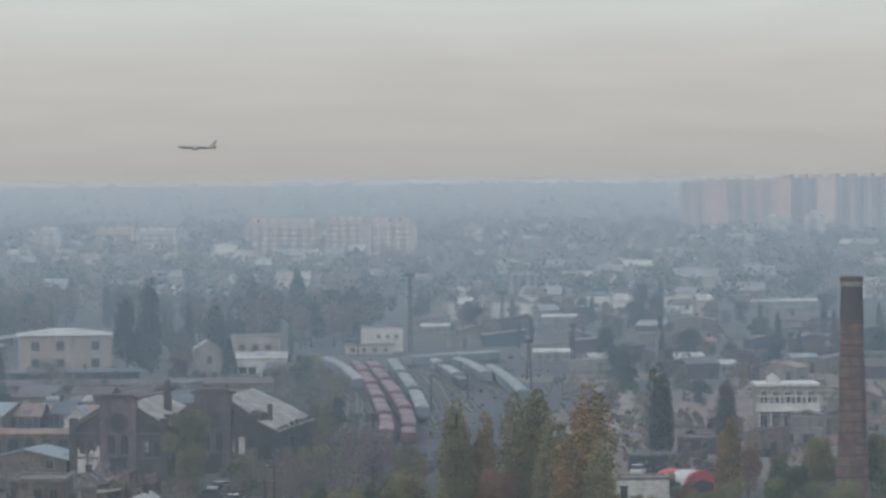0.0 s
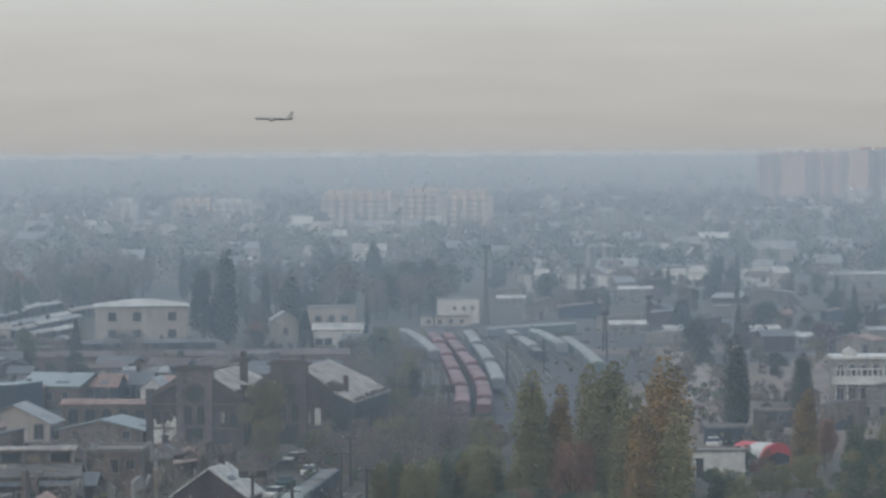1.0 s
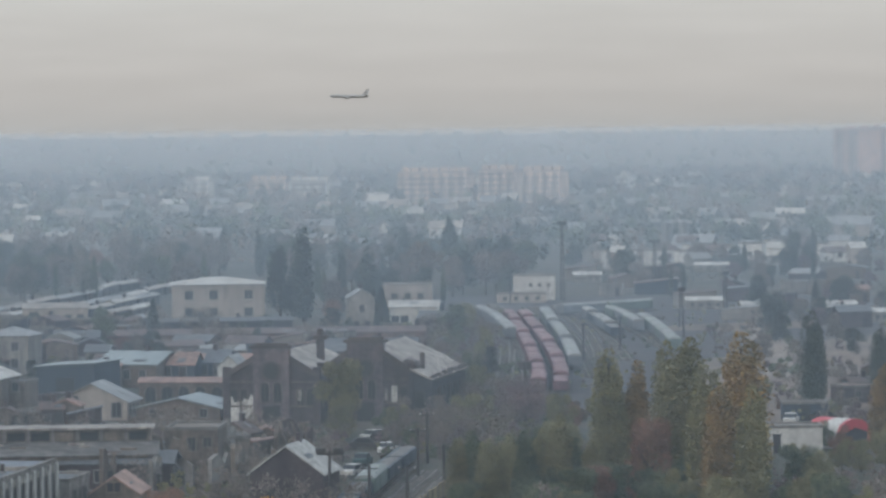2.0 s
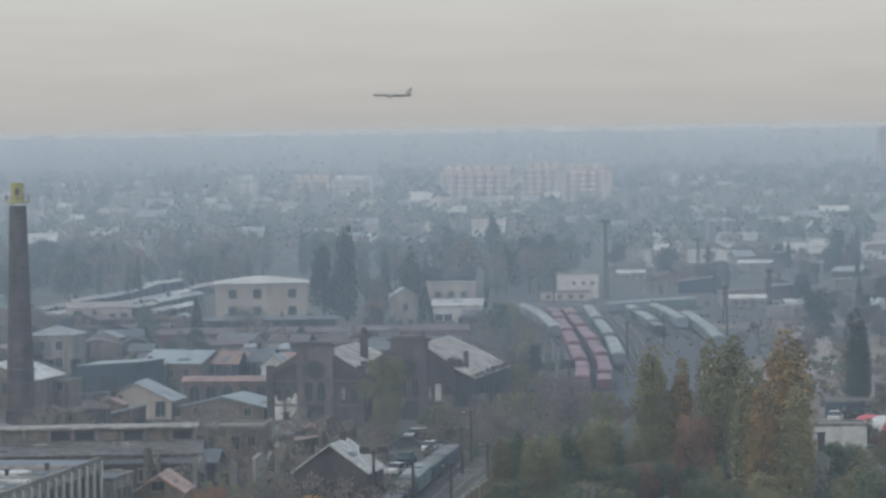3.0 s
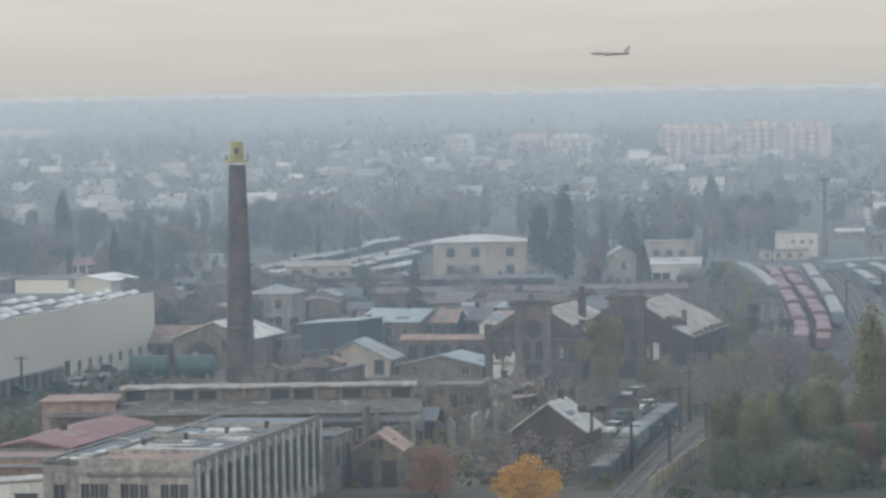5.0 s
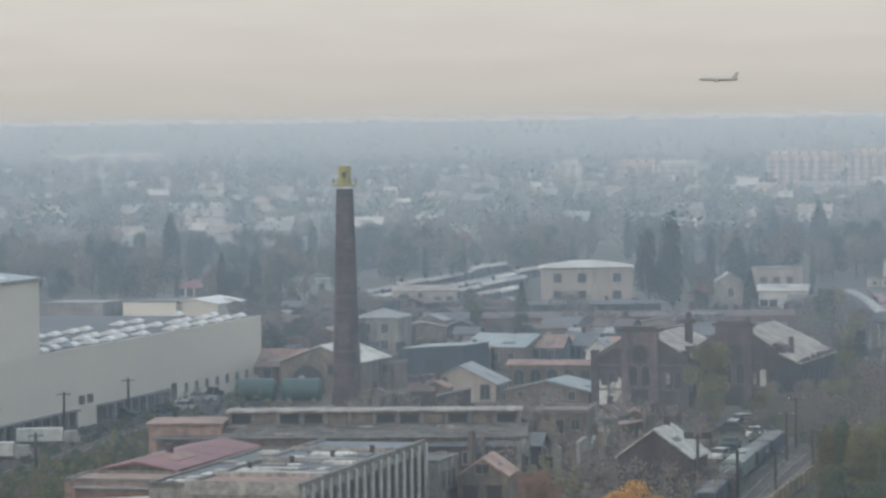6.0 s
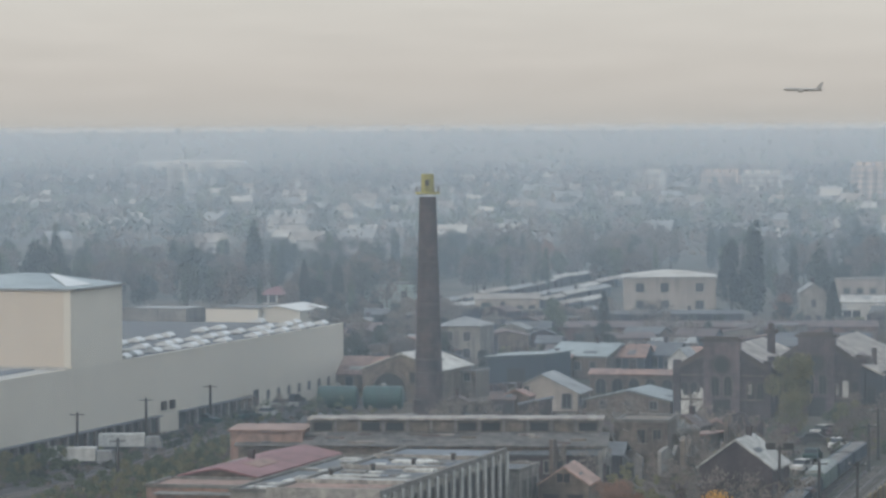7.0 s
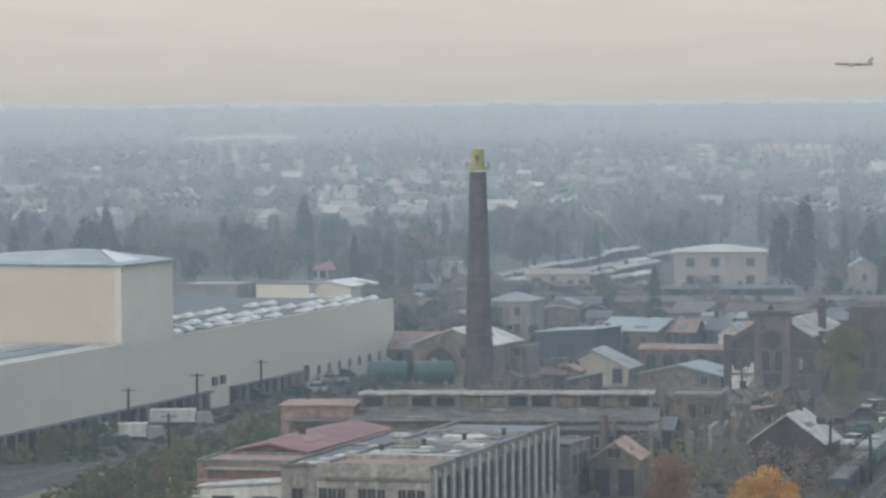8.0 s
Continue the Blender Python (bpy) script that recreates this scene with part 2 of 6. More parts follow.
LEAF_DARK = foliage("dark_evergreen", (0.034, 0.043, 0.035), (0.058, 0.07, 0.054), (0.088, 0.098, 0.075))
LEAF_BROWN = foliage("bare_twigs", (0.10, 0.085, 0.07), (0.175, 0.147, 0.122), (0.25, 0.21, 0.178))
LEAF_PURPLE = foliage("plum_twigs", (0.09, 0.065, 0.07), (0.15, 0.105, 0.11), (0.21, 0.155, 0.155))


# ---- mesh helpers ----
def add_box(bm, x0, x1, y0, y1, z0, z1):
    v = [bm.verts.new((x, y, z)) for z in (z0, z1) for y in (y0, y1) for x in (x0, x1)]
    for f in ((0, 2, 3, 1), (4, 5, 7, 6), (0, 1, 5, 4), (2, 6, 7, 3), (0, 4, 6, 2), (1, 3, 7, 5)):
        bm.faces.new([v[i] for i in f])


def box(x0, x1, y0, y1, z0, z1):
    bm = bmesh.new()
    add_box(bm, x0, x1, y0, y1, z0, z1)
    return bm


def add_prism(bm, outline, y0, y1):
    """An outline in x and z, drawn out from y0 to y1."""
    a = [bm.verts.new((x, y0, z)) for x, z in outline]
    b = [bm.verts.new((x, y1, z)) for x, z in outline]
    bm.faces.new(a)
    bm.faces.new(list(reversed(b)))
    n = len(a)
    for i in range(n):
        bm.faces.new((a[i], b[i], b[(i + 1) % n], a[(i + 1) % n]))


def prism(outline, y0, y1):
    bm = bmesh.new()
    add_prism(bm, outline, y0, y1)
    return bm


def add_tube(bm, x, y, profile, n=16):
    """A turned form round an upright axis: rows of height and radius."""
    rings = [[bm.verts.new((x + r * math.cos(2 * math.pi * i / n), y + r * math.sin(2 * math.pi * i / n), z)) for i in range(n)] for z, r in profile]
    for a, b in zip(rings, rings[1:]):
        for i in range(n):
            bm.faces.new((a[i], a[(i + 1) % n], b[(i + 1) % n], b[i]))
    bm.faces.new(list(reversed(rings[0])))
    bm.faces.new(rings[-1])


def tube(profile, n=16, x=0, y=0):
    bm = bmesh.new()
    add_tube(bm, x, y, profile, n)
    return bm


def add_bar(bm, a, b, r, n=6):
    a, b = Vector(a), Vector(b)
    q = (b - a).to_track_quat("Z", "Y").to_matrix()
    rings = [[bm.verts.new(p + q @ Vector((r * k * math.cos(2 * math.pi * i / n), r * k * math.sin(2 * math.pi * i / n), 0))) for i in range(n)] for p, k in ((a, 1), (b, 0.8))]
    for i in range(n):
        bm.faces.new((rings[0][i], rings[0][(i + 1) % n], rings[1][(i + 1) % n], rings[1][i]))
    bm.faces.new(list(reversed(rings[0])))
    bm.faces.new(rings[1])


def merge(bm, other):
    other.verts.index_update()
    base = [bm.verts.new(v.co) for v in other.verts]
    for f in other.faces:
        bm.faces.new([base[v.index] for v in f.verts])
    other.free()


def mesh_of(name, bm, material):
    bmesh.ops.recalc_face_normals(bm, faces=bm.faces)
    me = bpy.data.meshes.new(name)
    bm.to_mesh(me)
    bm.free()
    me.materials.append(material)
    return me


def part(name, bm, material, parent, label="", at=None):
    me = bm if isinstance(bm, bpy.types.Mesh) else mesh_of(name, bm, material)
    ob = new(name, me)
    ob.parent = parent
    if at is not None:
        ob.matrix_basis = at
    return tagged(ob, label)


def thing(name, label, category, x, y, rz=0.0, z=0.0, group="", kind=""):
    ob = new(name)
    ob.matrix_basis = pose(x, y, z, 0, 0, rz)
    return tagged(ob, label, category, group, kind)


def setting(name, bm, material, label="", category=""):
    ob = new(name, mesh_of(name, bm, material))
    return tagged(ob, label, category, "", "structure")


# ---- windows and houses ----
WINDOW_MESHES = {}


def window(parent, x, y, z, w, h, rz=0.0, frame_mat=None, arch=False, name="window"):
    """A window in a wall that faces -y before the turn: a proud frame, a set-back pane, a sill."""
    frame_mat = frame_mat or PLASTER_GREY
    key = (round(w, 2), round(h, 2), frame_mat.name, arch)
    if key not in WINDOW_MESHES:
        bm = bmesh.new()
        t = min(0.14, w * 0.12)
        top = h if not arch else h - w / 2
        add_box(bm, -w / 2 - t, -w / 2, -0.1, 0.02, 0, top)
        add_box(bm, w / 2, w / 2 + t, -0.1, 0.02, 0, top)
        add_box(bm, -w / 2 - t - 0.06, w / 2 + t + 0.06, -0.16, 0.02, -t, 0)
        if arch:
            for i in range(8):
                a0, a1 = math.pi * i / 8, math.pi * (i + 1) / 8
                o, r = w / 2 + t, w / 2
                add_prism(bm, [(r * math.cos(a0), top + r * math.sin(a0)), (o * math.cos(a0), top + o * math.sin(a0)),
                               (o * math.cos(a1), top + o * math.sin(a1)), (r * math.cos(a1), top + r * math.sin(a1))], -0.1, 0.02)
        else:
            add_box(bm, -w / 2 - t, w / 2 + t, -0.1, 0.02, h, h + t)
        add_box(bm, -0.03, 0.03, -0.05, 0.02, 0, h)
        f = mesh_of("window_frame", bm, frame_mat)
        pts = [(-w / 2, 0), (w / 2, 0), (w / 2, top)]
        if arch:
            pts += [(w / 2 * math.cos(math.pi * i / 8), top + w / 2 * math.sin(math.pi * i / 8)) for i in range(1, 8)]
        p = mesh_of("pane", prism(pts + [(-w / 2, top)], -0.025, 0.01), PANE)
        WINDOW_MESHES[key] = (f, p)
    f, p = WINDOW_MESHES[key]
    ob = part(name, f, None, parent, at=pose(x, y, z, 0, 0, rz))
    part("pane", p, None, ob)
    return ob


ROOF_DICE = random.Random(21)


def building(name, label, x, y, rz, w, d, h, wall, roof, form="gable_y", rise=2.0, eave=0.35, wins=(), doors=(), category="building", group="", frame_mat=None, arch=False):
    """A building whose front centre stands at x, y. form: the ridge runs along x or y, or the roof is flat, shed or hipped.
    wins: rows of (face f, r or l; count; sill; width; height; from; to) in shares of that face."""
    b = thing(name, label, category, x, y, rz, group=group)
    k = 0.18
    if form == "gable_y":
        part("wall", prism([(-w / 2, 0), (w / 2, 0), (w / 2, h), (0, h + rise), (-w / 2, h)], 0, d), wall, b)
        for s in (-1, 1):
            e = w / 2 + eave
            dz = rise * eave / (w / 2)
            part("roof_slope", prism([(0, h + rise + 0.02), (s * e, h - dz + 0.02), (s * e, h - dz + k), (0, h + rise + k + 0.05)], -eave, d + eave), roof, b)
    elif form == "gable_x":
        wl = bmesh.new()
        add_prism(wl, [(0, 0), (d, 0), (d, h), (d / 2, h + rise), (0, h)], -w / 2, w / 2)
        wl.transform(Matrix(((0, 1, 0, 0), (1, 0, 0, 0), (0, 0, 1, 0), (0, 0, 0, 1))))
        part("wall", wl, wall, b)
        for s in (-1, 1):
            e, dz = d / 2 + eave, rise * eave / (d / 2)
            r = prism([(d / 2, h + rise + 0.02), (d / 2 + s * e, h - dz + 0.02), (d / 2 + s * e, h - dz + k), (d / 2, h + rise + k + 0.05)], -w / 2 - eave, w / 2 + eave)
            r.transform(Matrix(((0, 1, 0, 0), (1, 0, 0, 0), (0, 0, 1, 0), (0, 0, 0, 1))))
            part("roof_slope", r, roof, b)
    elif form == "hip":
        part("wall", box(-w / 2, w / 2, 0, d, 0, h), wall, b)
        bm = bmesh.new()
        lo = [bm.verts.new(p) for p in ((-w / 2 - eave, -eave, h), (w / 2 + eave, -eave, h), (w / 2 + eave, d + eave, h), (-w / 2 - eave, d + eave, h))]
        q = min(w, d) / 2
        hi = [bm.verts.new(p) for p in ((-w / 2 + q, q, h + rise), (w / 2 - q + 0.01, d - q + 0.01, h + rise))]
        if w >= d:
            fs = ((0, 1, 5, 4), (1, 2, 5), (2, 3, 4, 5), (3, 0, 4))
        else:
            fs = ((0, 1, 4), (1, 2, 5, 4), (2, 3, 5), (3, 0, 4, 5))
        vs = lo + hi
        for f in fs:
            bm.faces.new([vs[i] for i in f])
        bm.faces.new(list(reversed(lo)))
        part("roof", bm, roof, b)
    elif form == "shed":
        part("wall", prism([(-w / 2, 0), (w / 2, 0), (w / 2, h + rise), (-w / 2, h)], 0, d), wall, b)
        part("roof", prism([(-w / 2 - eave, h + 0.02), (w / 2 + eave, h + rise + 0.02), (w / 2 + eave, h + rise + k), (-w / 2 - eave, h + k)], -eave, d + eave), roof, b)
    else:
        part("wall", box(-w / 2, w / 2, 0, d, 0, h), wall, b)
        part("roof", box(-w / 2 + 0.25, w / 2 - 0.25, 0.25, d - 0.25, h, h + 0.08), roof, b)
        rim = bmesh.new()
        for a0, a1, b0, b1 in ((-w / 2 - 0.1, w / 2 + 0.1, -0.1, 0.25), (-w / 2 - 0.1, w / 2 + 0.1, d - 0.25, d + 0.1), (-w / 2 - 0.1, -w / 2 + 0.25, 0.25, d - 0.25), (w / 2 - 0.25, w / 2 + 0.1, 0.25, d - 0.25)):
            add_box(rim, a0, a1, b0, b1, h - 0.05, h + 0.3)
        part("parapet", rim, CONCRETE, b)
    if form.startswith("gable") and group != "far houses" and ROOF_DICE.random() < 0.5:
        cx, cy = (ROOF_DICE.uniform(-0.3, 0.3) * w, d / 2) if form == "gable_x" else (0.0, d * ROOF_DICE.uniform(0.3, 0.8))
        stack = bmesh.new()
        add_box(stack, cx - 0.28, cx + 0.28, cy - 0.28, cy + 0.28, h + rise - 0.3, h + rise + 0.9)
        add_box(stack, cx - 0.36, cx + 0.36, cy - 0.36, cy + 0.36, h + rise + 0.9, h + rise + 1.05)
        part("chimney", stack, BRICK, b)
    if form.startswith("gable") and group not in ("far houses", "garage rows", "pale works") and (group != "small huts" or y < 600):
        # a mismatched sheet laid over each weathered slope
        half = (d if form == "gable_x" else w) / 2
        run_of = w if form == "gable_x" else d
        for s in (-1, 1):
            a0, a1 = sorted(ROOF_DICE.uniform(0.15, 0.95) for _ in range(2))
            u0_ = ROOF_DICE.uniform(0.0, 0.6) * run_of
            u1_ = min(u0_ + ROOF_DICE.uniform(0.12, 0.35) * run_of, run_of)
            q = prism([(s * half * k0, h + rise * (1 - k0) + z0) for k0, z0 in ((a0, 0.1), (a1, 0.1), (a1, 0.27), (a0, 0.27))], u0_, u1_)
            if form == "gable_x":
                q.transform(Matrix(((0, 1, 0, -w / 2), (1, 0, 0, d / 2), (0, 0, 1, 0), (0, 0, 0, 1))))
            part("roof_patch", q, ROOF_DICE.choice([ROOF_RUST, ROOF_TAR, ROOF_GREY, ROOF_CREAM, ROOF_FELT]), b)
    for face, count, sill, ww, wh, u0, u1 in wins:
        for i in range(count):
            u = u0 + (u1 - u0) * ((i + 0.5) / count)
            if face == "f":
                window(b, -w / 2 + w * u, 0, sill, ww, wh, 0, frame_mat, arch)
            elif face == "r":
                window(b, w / 2, d * u, sill, ww, wh, 90, frame_mat, arch)
            else:
                window(b, -w / 2, d * u, sill, ww, wh, -90, frame_mat, arch)
    for face, u, ww, wh in doors:
        dm = bmesh.new()
        add_box(dm, -ww / 2, ww / 2, -0.06, 0.02, 0, wh)
        add_box(dm, -ww / 2 - 0.12, ww / 2 + 0.12, -0.1, 0.02, wh, wh + 0.15)
        at = pose(-w / 2 + w * u, 0, 0) if face == "f" else pose(w / 2, d * u, 0, 0, 0, 90) if face == "r" else pose(-w / 2, d * u, 0, 0, 0, -90)
        part("door", dm, DARK_HOLE, b, at=at)
    return b


# ---- trees ----
def leaf_mesh(name, spots, size, rng):
    """Small bent leaf clumps at the given spots."""
    n = len(spots)
    a = rng.normal(size=(n, 3))
    a /= np.linalg.norm(a, axis=1)[:, None]
    b = np.cross(a, rng.normal(size=(n, 3)))
    b /= np.linalg.norm(b, axis=1)[:, None]
    s = size * rng.uniform(0.6, 1.4, (n, 1))
    c = np.cross(a, b) * s * 0.35
    v = np.stack([spots - a * s, spots - b * s * 0.7 + c, spots + a * s, spots + b * s * 0.7 + c], 1).reshape(-1, 3)
    i = np.arange(n)[:, None] * 4
    faces = np.concatenate([i + [[0, 1, 2]], i + [[0, 2, 3]]], 0)
    me = bpy.data.meshes.new(name)
    me.from_pydata(v.tolist(), [], faces.tolist())
    me.materials.append(LEAF_GREEN)
    return me


def crown_spots(form, n, rng):
    """Spots of a crown one unit high, its foot at z 0."""
    out = []
    if form == "poplar":
        cols = [(rng.uniform(-0.066, 0.066), rng.uniform(-0.066, 0.066), rng.uniform(0.62, 0.97), rng.uniform(0.045, 0.066)) for _ in range(13)]
        cols[0] = (0, 0, 1.0, 0.07)
        for _ in range(n):
            cx, cy, top, r = cols[rng.integers(len(cols))]
            t = rng.uniform(0.0, 1.0)
            rr = r * min(1.0, 0.5 + 2.5 * t) * (1 - t ** 6) ** 0.5 * math.sqrt(rng.uniform(0.2, 1.0)) * rng.uniform(0.75, 1.25)
            a = rng.uniform(0, 2 * math.pi)
            lean = 0.75 + 0.25 * math.sin(math.pi * min(1.0, t * 1.2))
            out.append((cx * lean + rr * math.cos(a), cy * lean + rr * math.sin(a), 0.05 + t * (top - 0.05)))
    elif form == "conifer":
        for _ in range(n):
            t = rng.uniform(0, 1) ** 1.3
            tier = 0.75 + 0.25 * abs(math.sin(t * 26))
            rr = 0.19 * (1 - t) ** 0.75 * tier * math.sqrt(rng.uniform(0.35, 1.0)) + 0.012
            a = rng.uniform(0, 2 * math.pi)
            out.append((rr * math.cos(a), rr * math.sin(a), 0.06 + 0.94 * t - rr * 0.25))
    else:
        wide, lift, lobes = {"round": (0.30, 0.10, 18), "bush": (0.55, 0.02, 10), "airy": (0.30, 0.18, 16)}[form]
        balls = []
        for k in range(lobes):
            a = rng.uniform(0, 2 * math.pi)
            q = math.sqrt(rng.uniform(0, 1))
            z = rng.uniform(lift + 0.08, 0.85)
            fit = math.sqrt(max(0.08, 1 - ((z - 0.45) / 0.52) ** 2))
            balls.append((wide * q * math.cos(a) * fit, wide * q * math.sin(a) * fit, z, rng.uniform(0.10, 0.19)))
        for _ in range(n):
            bx_, by_, bz_, r = balls[rng.integers(lobes)]
            d = rng.normal(size=3)
            d /= np.linalg.norm(d)
            k = r * rng.uniform(0.45, 1.1)
            out.append((bx_ + d[0] * k, by_ + d[1] * k, max(0.02, bz_ + d[2] * k * 0.9)))
    return np.array(out)


def trunk_mesh(form, rng):
    bm = bmesh.new()
    top = 0.9 if form in ("poplar", "conifer") else 0.6
    add_tube(bm, 0, 0, [(-0.01, 0.026), (0.05, 0.019), (top * 0.5, 0.014), (top, 0.004)], 7)
    for _ in range(7):
        z = rng.uniform(0.25, top * 0.85)
        a, r = rng.uniform(0, 2 * math.pi), (0.05 if form == "poplar" else 0.17)
        add_bar(bm, (0, 0, z), (r * math.cos(a), r * math.sin(a), z + rng.uniform(0.08, 0.2)), 0.007, 4)
    return mesh_of("trunk", bm, BARK)


RNG = np.random.default_rng(7)
CROWNS = {}
for form_name, count, size in (("poplar", 13000, 0.009), ("round", 9000, 0.0145), ("airy", 2600, 0.013), ("conifer", 6500, 0.0115), ("bush", 2600, 0.032)):
    CROWNS[form_name] = [(leaf_mesh("crown", crown_spots(form_name, count, RNG), size, RNG), trunk_mesh(form_name, RNG)) for _ in range(3)]
CROWNS_FAR = {}
for form_name, count, size in (("poplar", 4200, 0.016), ("round", 3000, 0.025), ("airy", 1200, 0.019), ("conifer", 2600, 0.018), ("bush", 1000, 0.05)):
    CROWNS_FAR[form_name] = [(leaf_mesh("crown", crown_spots(form_name, count, RNG), size, RNG), CROWNS[form_name][k][1]) for k in range(3)]
NAMES = {"poplar": "poplar_tree", "round": "broadleaf_tree", "airy": "thin_tree", "conifer": "conifer_tree", "bush": "bush"}


def plant(form, x, y, h, leaves, label, wide=1.0, z=0.0, group=""):
    if len(label.split()) < 5:
        label += " on open ground"
    crown, trunk = (CROWNS if y < 560 else CROWNS_FAR)[form][random.randrange(3)]
    t = thing(NAMES[form], label, "bush" if form == "bush" else "tree", x, y, random.uniform(0, 360), z, group)
    t.scale = (h * wide, h * wide, h)
    c = part("crown", crown, None, t)
    c.material_slots[0].link = "OBJECT"
    c.material_slots[0].material = leaves
    part("trunk", trunk, None, t)
    return t

# ---- ground, haze ----
def plain_height(y):
    """The plain lies level and climbs to a low rise at its far rim."""
    s = max(0.0, min(1.0, (y - 2900.0) / 1950.0))
    return 33.5 * s * s * (3 - 2 * s)


bm = bmesh.new()
ROWS_Y = [-900, -200, 200] + [300 + 40 * i for i in range(15)] + [950, 1100, 1400, 1800, 2300] + [2700 + 90 * i for i in range(25)]
cols = [-5200 + 400 * i for i in range(27)]
grid = [[bm.verts.new((x, y, plain_height(y))) for x in cols] for y in ROWS_Y]
for a, b in zip(grid, grid[1:]):
    for i in range(len(cols) - 1):
        bm.faces.new((a[i], a[i + 1], b[i + 1], b[i]))
ground_mat = bpy.data.materials.new("autumn_ground")
ground_mat.use_nodes = True
add = nodes_of(ground_mat.node_tree)
co = add("ShaderNodeTexCoord").outputs["Object"]
patches = add("ShaderNodeTexNoise", {"Vector": co, "Scale": 0.035, "Detail": 8.0, "Roughness": 0.65})
tone = ramp_node(add, patches.outputs[0], [(0.30, (0.028, 0.034, 0.019)), (0.46, (0.05, 0.05, 0.032)), (0.56, (0.08, 0.068, 0.05)), (0.70, (0.125, 0.108, 0.088))])
clods = add("ShaderNodeTexNoise", {"Vector": co, "Scale": 0.9, "Detail": 6.0, "Roughness": 0.75})
clods_r = add("ShaderNodeMapRange", {0: clods.outputs[0], 1: 0.25, 2: 0.75, 3: 0.45, 4: 1.55})
lit = add("ShaderNodeVectorMath", {0: tone.outputs[0], 1: clods_r.outputs[0]})
lit.operation = "MULTIPLY"
bumps = add("ShaderNodeBump", {"Strength": 0.8, "Distance": 0.4, "Height": clods.outputs[0]})
soil = add("ShaderNodeBsdfPrincipled", {"Base Color": lit.outputs[0], "Roughness": 0.95, "Normal": bumps.outputs[0]})
link_out(add, ground_mat.node_tree, soil)
setting("ground", bm, ground_mat, "flat plain of dull autumn grass and soil", "ground")

def haze_layer(name, label, y0, y1, top, density, tint):
    m = bpy.data.materials.new(name)
    m.use_nodes = True
    add = nodes_of(m.node_tree)
    scatter = add("ShaderNodeVolumeScatter", {"Color": tint, "Density": density, "Anisotropy": 0.0})
    out = add("ShaderNodeOutputMaterial")
    m.node_tree.links.new(scatter.outputs[0], out.inputs["Volume"])
    ob = setting(name, box(-8000, 8000, y0, y1, -3, top), m, label, "haze")
    ob.display_type = "WIRE"


haze_layer("haze", "thin layer of smoky autumn haze over the plain", -8000, 8000, HAZE_TOP, HAZE_VEIL, TINT_VEIL)
haze_layer("rim_haze", "warm grey haze over the far rim of the plain", 3150, 7990, HAZE_TOP - 0.9, HAZE_RIM, TINT_RIM)
haze_layer("smoke_bank", "bluish bank of smoke over yards and woods", 350, 1250, HAZE_TOP - 0.5, HAZE_BANK, TINT_BANK)


def sheet(name, label, category, corners, material, z=0.03):
    bm = bmesh.new()
    bm.faces.new([bm.verts.new((x, y, z)) for x, y in corners])
    bmesh.ops.subdivide_edges(bm, edges=bm.edges, cuts=4, use_grid_fill=True)
    for v in bm.verts:
        v.co.z += random.uniform(0, 0.02)
    return setting(name, bm, material, label, category)


sheet("rail_yard_bed", "dark ballast of the rail yard", "ballast", [(-4, 500), (40, 500), (150, 830), (20, 860)], GRAVEL)
sheet("field", "bare brown earth with dry grass", "field", [(40, 470), (110, 470), (150, 760), (66, 720)], FIELD)
sheet("sand_patch", "pale trodden sand beside the field", "sand", [(67.0, 568.1), (71.0, 567.4), (88.2, 708.0), (79.0, 703.9)], SAND, 0.07)
sheet("bank_grass", "rank yellow-green grass on the railway bank", "grass", [(-82, 350), (-60, 350), (-60, 425), (-68, 442)], GRASS, 0.06)
sheet("works_yard", "trodden earth of the works yard", "yard", [(-75, 355), (0, 355), (-2, 480), (-60, 560)], EARTH, 0.04)
sheet("siding_bed", "ballast beside the hall", "ballast", [(-110, 340), (-72, 340), (-56, 540), (-64, 552)], GRAVEL, 0.05)

# ---- the beige hall ----
hall = thing("factory_hall", "long beige windowless factory hall with a raised block", "industrial hall", -85.1, 433.6, -11.4)
HALL_H, BLOCK_H = 10.1, 19.8
part("wall", box(-60, 0, -75, 104.5, 0, HALL_H), CLADDING, hall)
part("upper_block", box(-34, 0.02, 0.5, 16.8, HALL_H, BLOCK_H), CLADDING, hall, "raised beige clad block")
# end wall towards the sun: its warm light is painted in
part("block_front", box(-33.8, -0.9, 0.3, 0.5, HALL_H + 0.35, BLOCK_H - 0.2), CLADDING_SUNLIT, hall, "sand-coloured end wall with the sun's warmth in its colour")
part("corner_trim", box(-0.9, -0.02, 0.26, 0.5, HALL_H + 0.35, BLOCK_H - 0.2), CLADDING, hall, "wide beige corner trim")
part("block_ledge", box(-33.8, -0.6, 0.1, 0.5, HALL_H + 0.1, HALL_H + 0.35), ROOF_PALE, hall, "pale ledge under the end wall")
bm = bmesh.new()
lo = [bm.verts.new(p) for p in ((-34.3, 0.1, BLOCK_H), (0.4, 0.1, BLOCK_H), (0.4, 17.2, BLOCK_H), (-34.3, 17.2, BLOCK_H))]
hi = [bm.verts.new(p) for p in ((-9.2, 8.6, BLOCK_H + 1.6), (-7.4, 8.6, BLOCK_H + 1.6))]
for f in ((lo[0], lo[1], hi[1], hi[0]), (lo[1], lo[2], hi[1]), (lo[2], lo[3], hi[0], hi[1]), (lo[3], lo[0], hi[0]), (lo[3], lo[2], lo[1], lo[0])):
    bm.faces.new(f)
part("block_roof", bm, ROOF_BLUE, hall, "pale blue-grey hipped sheet roof")
bm = bmesh.new()
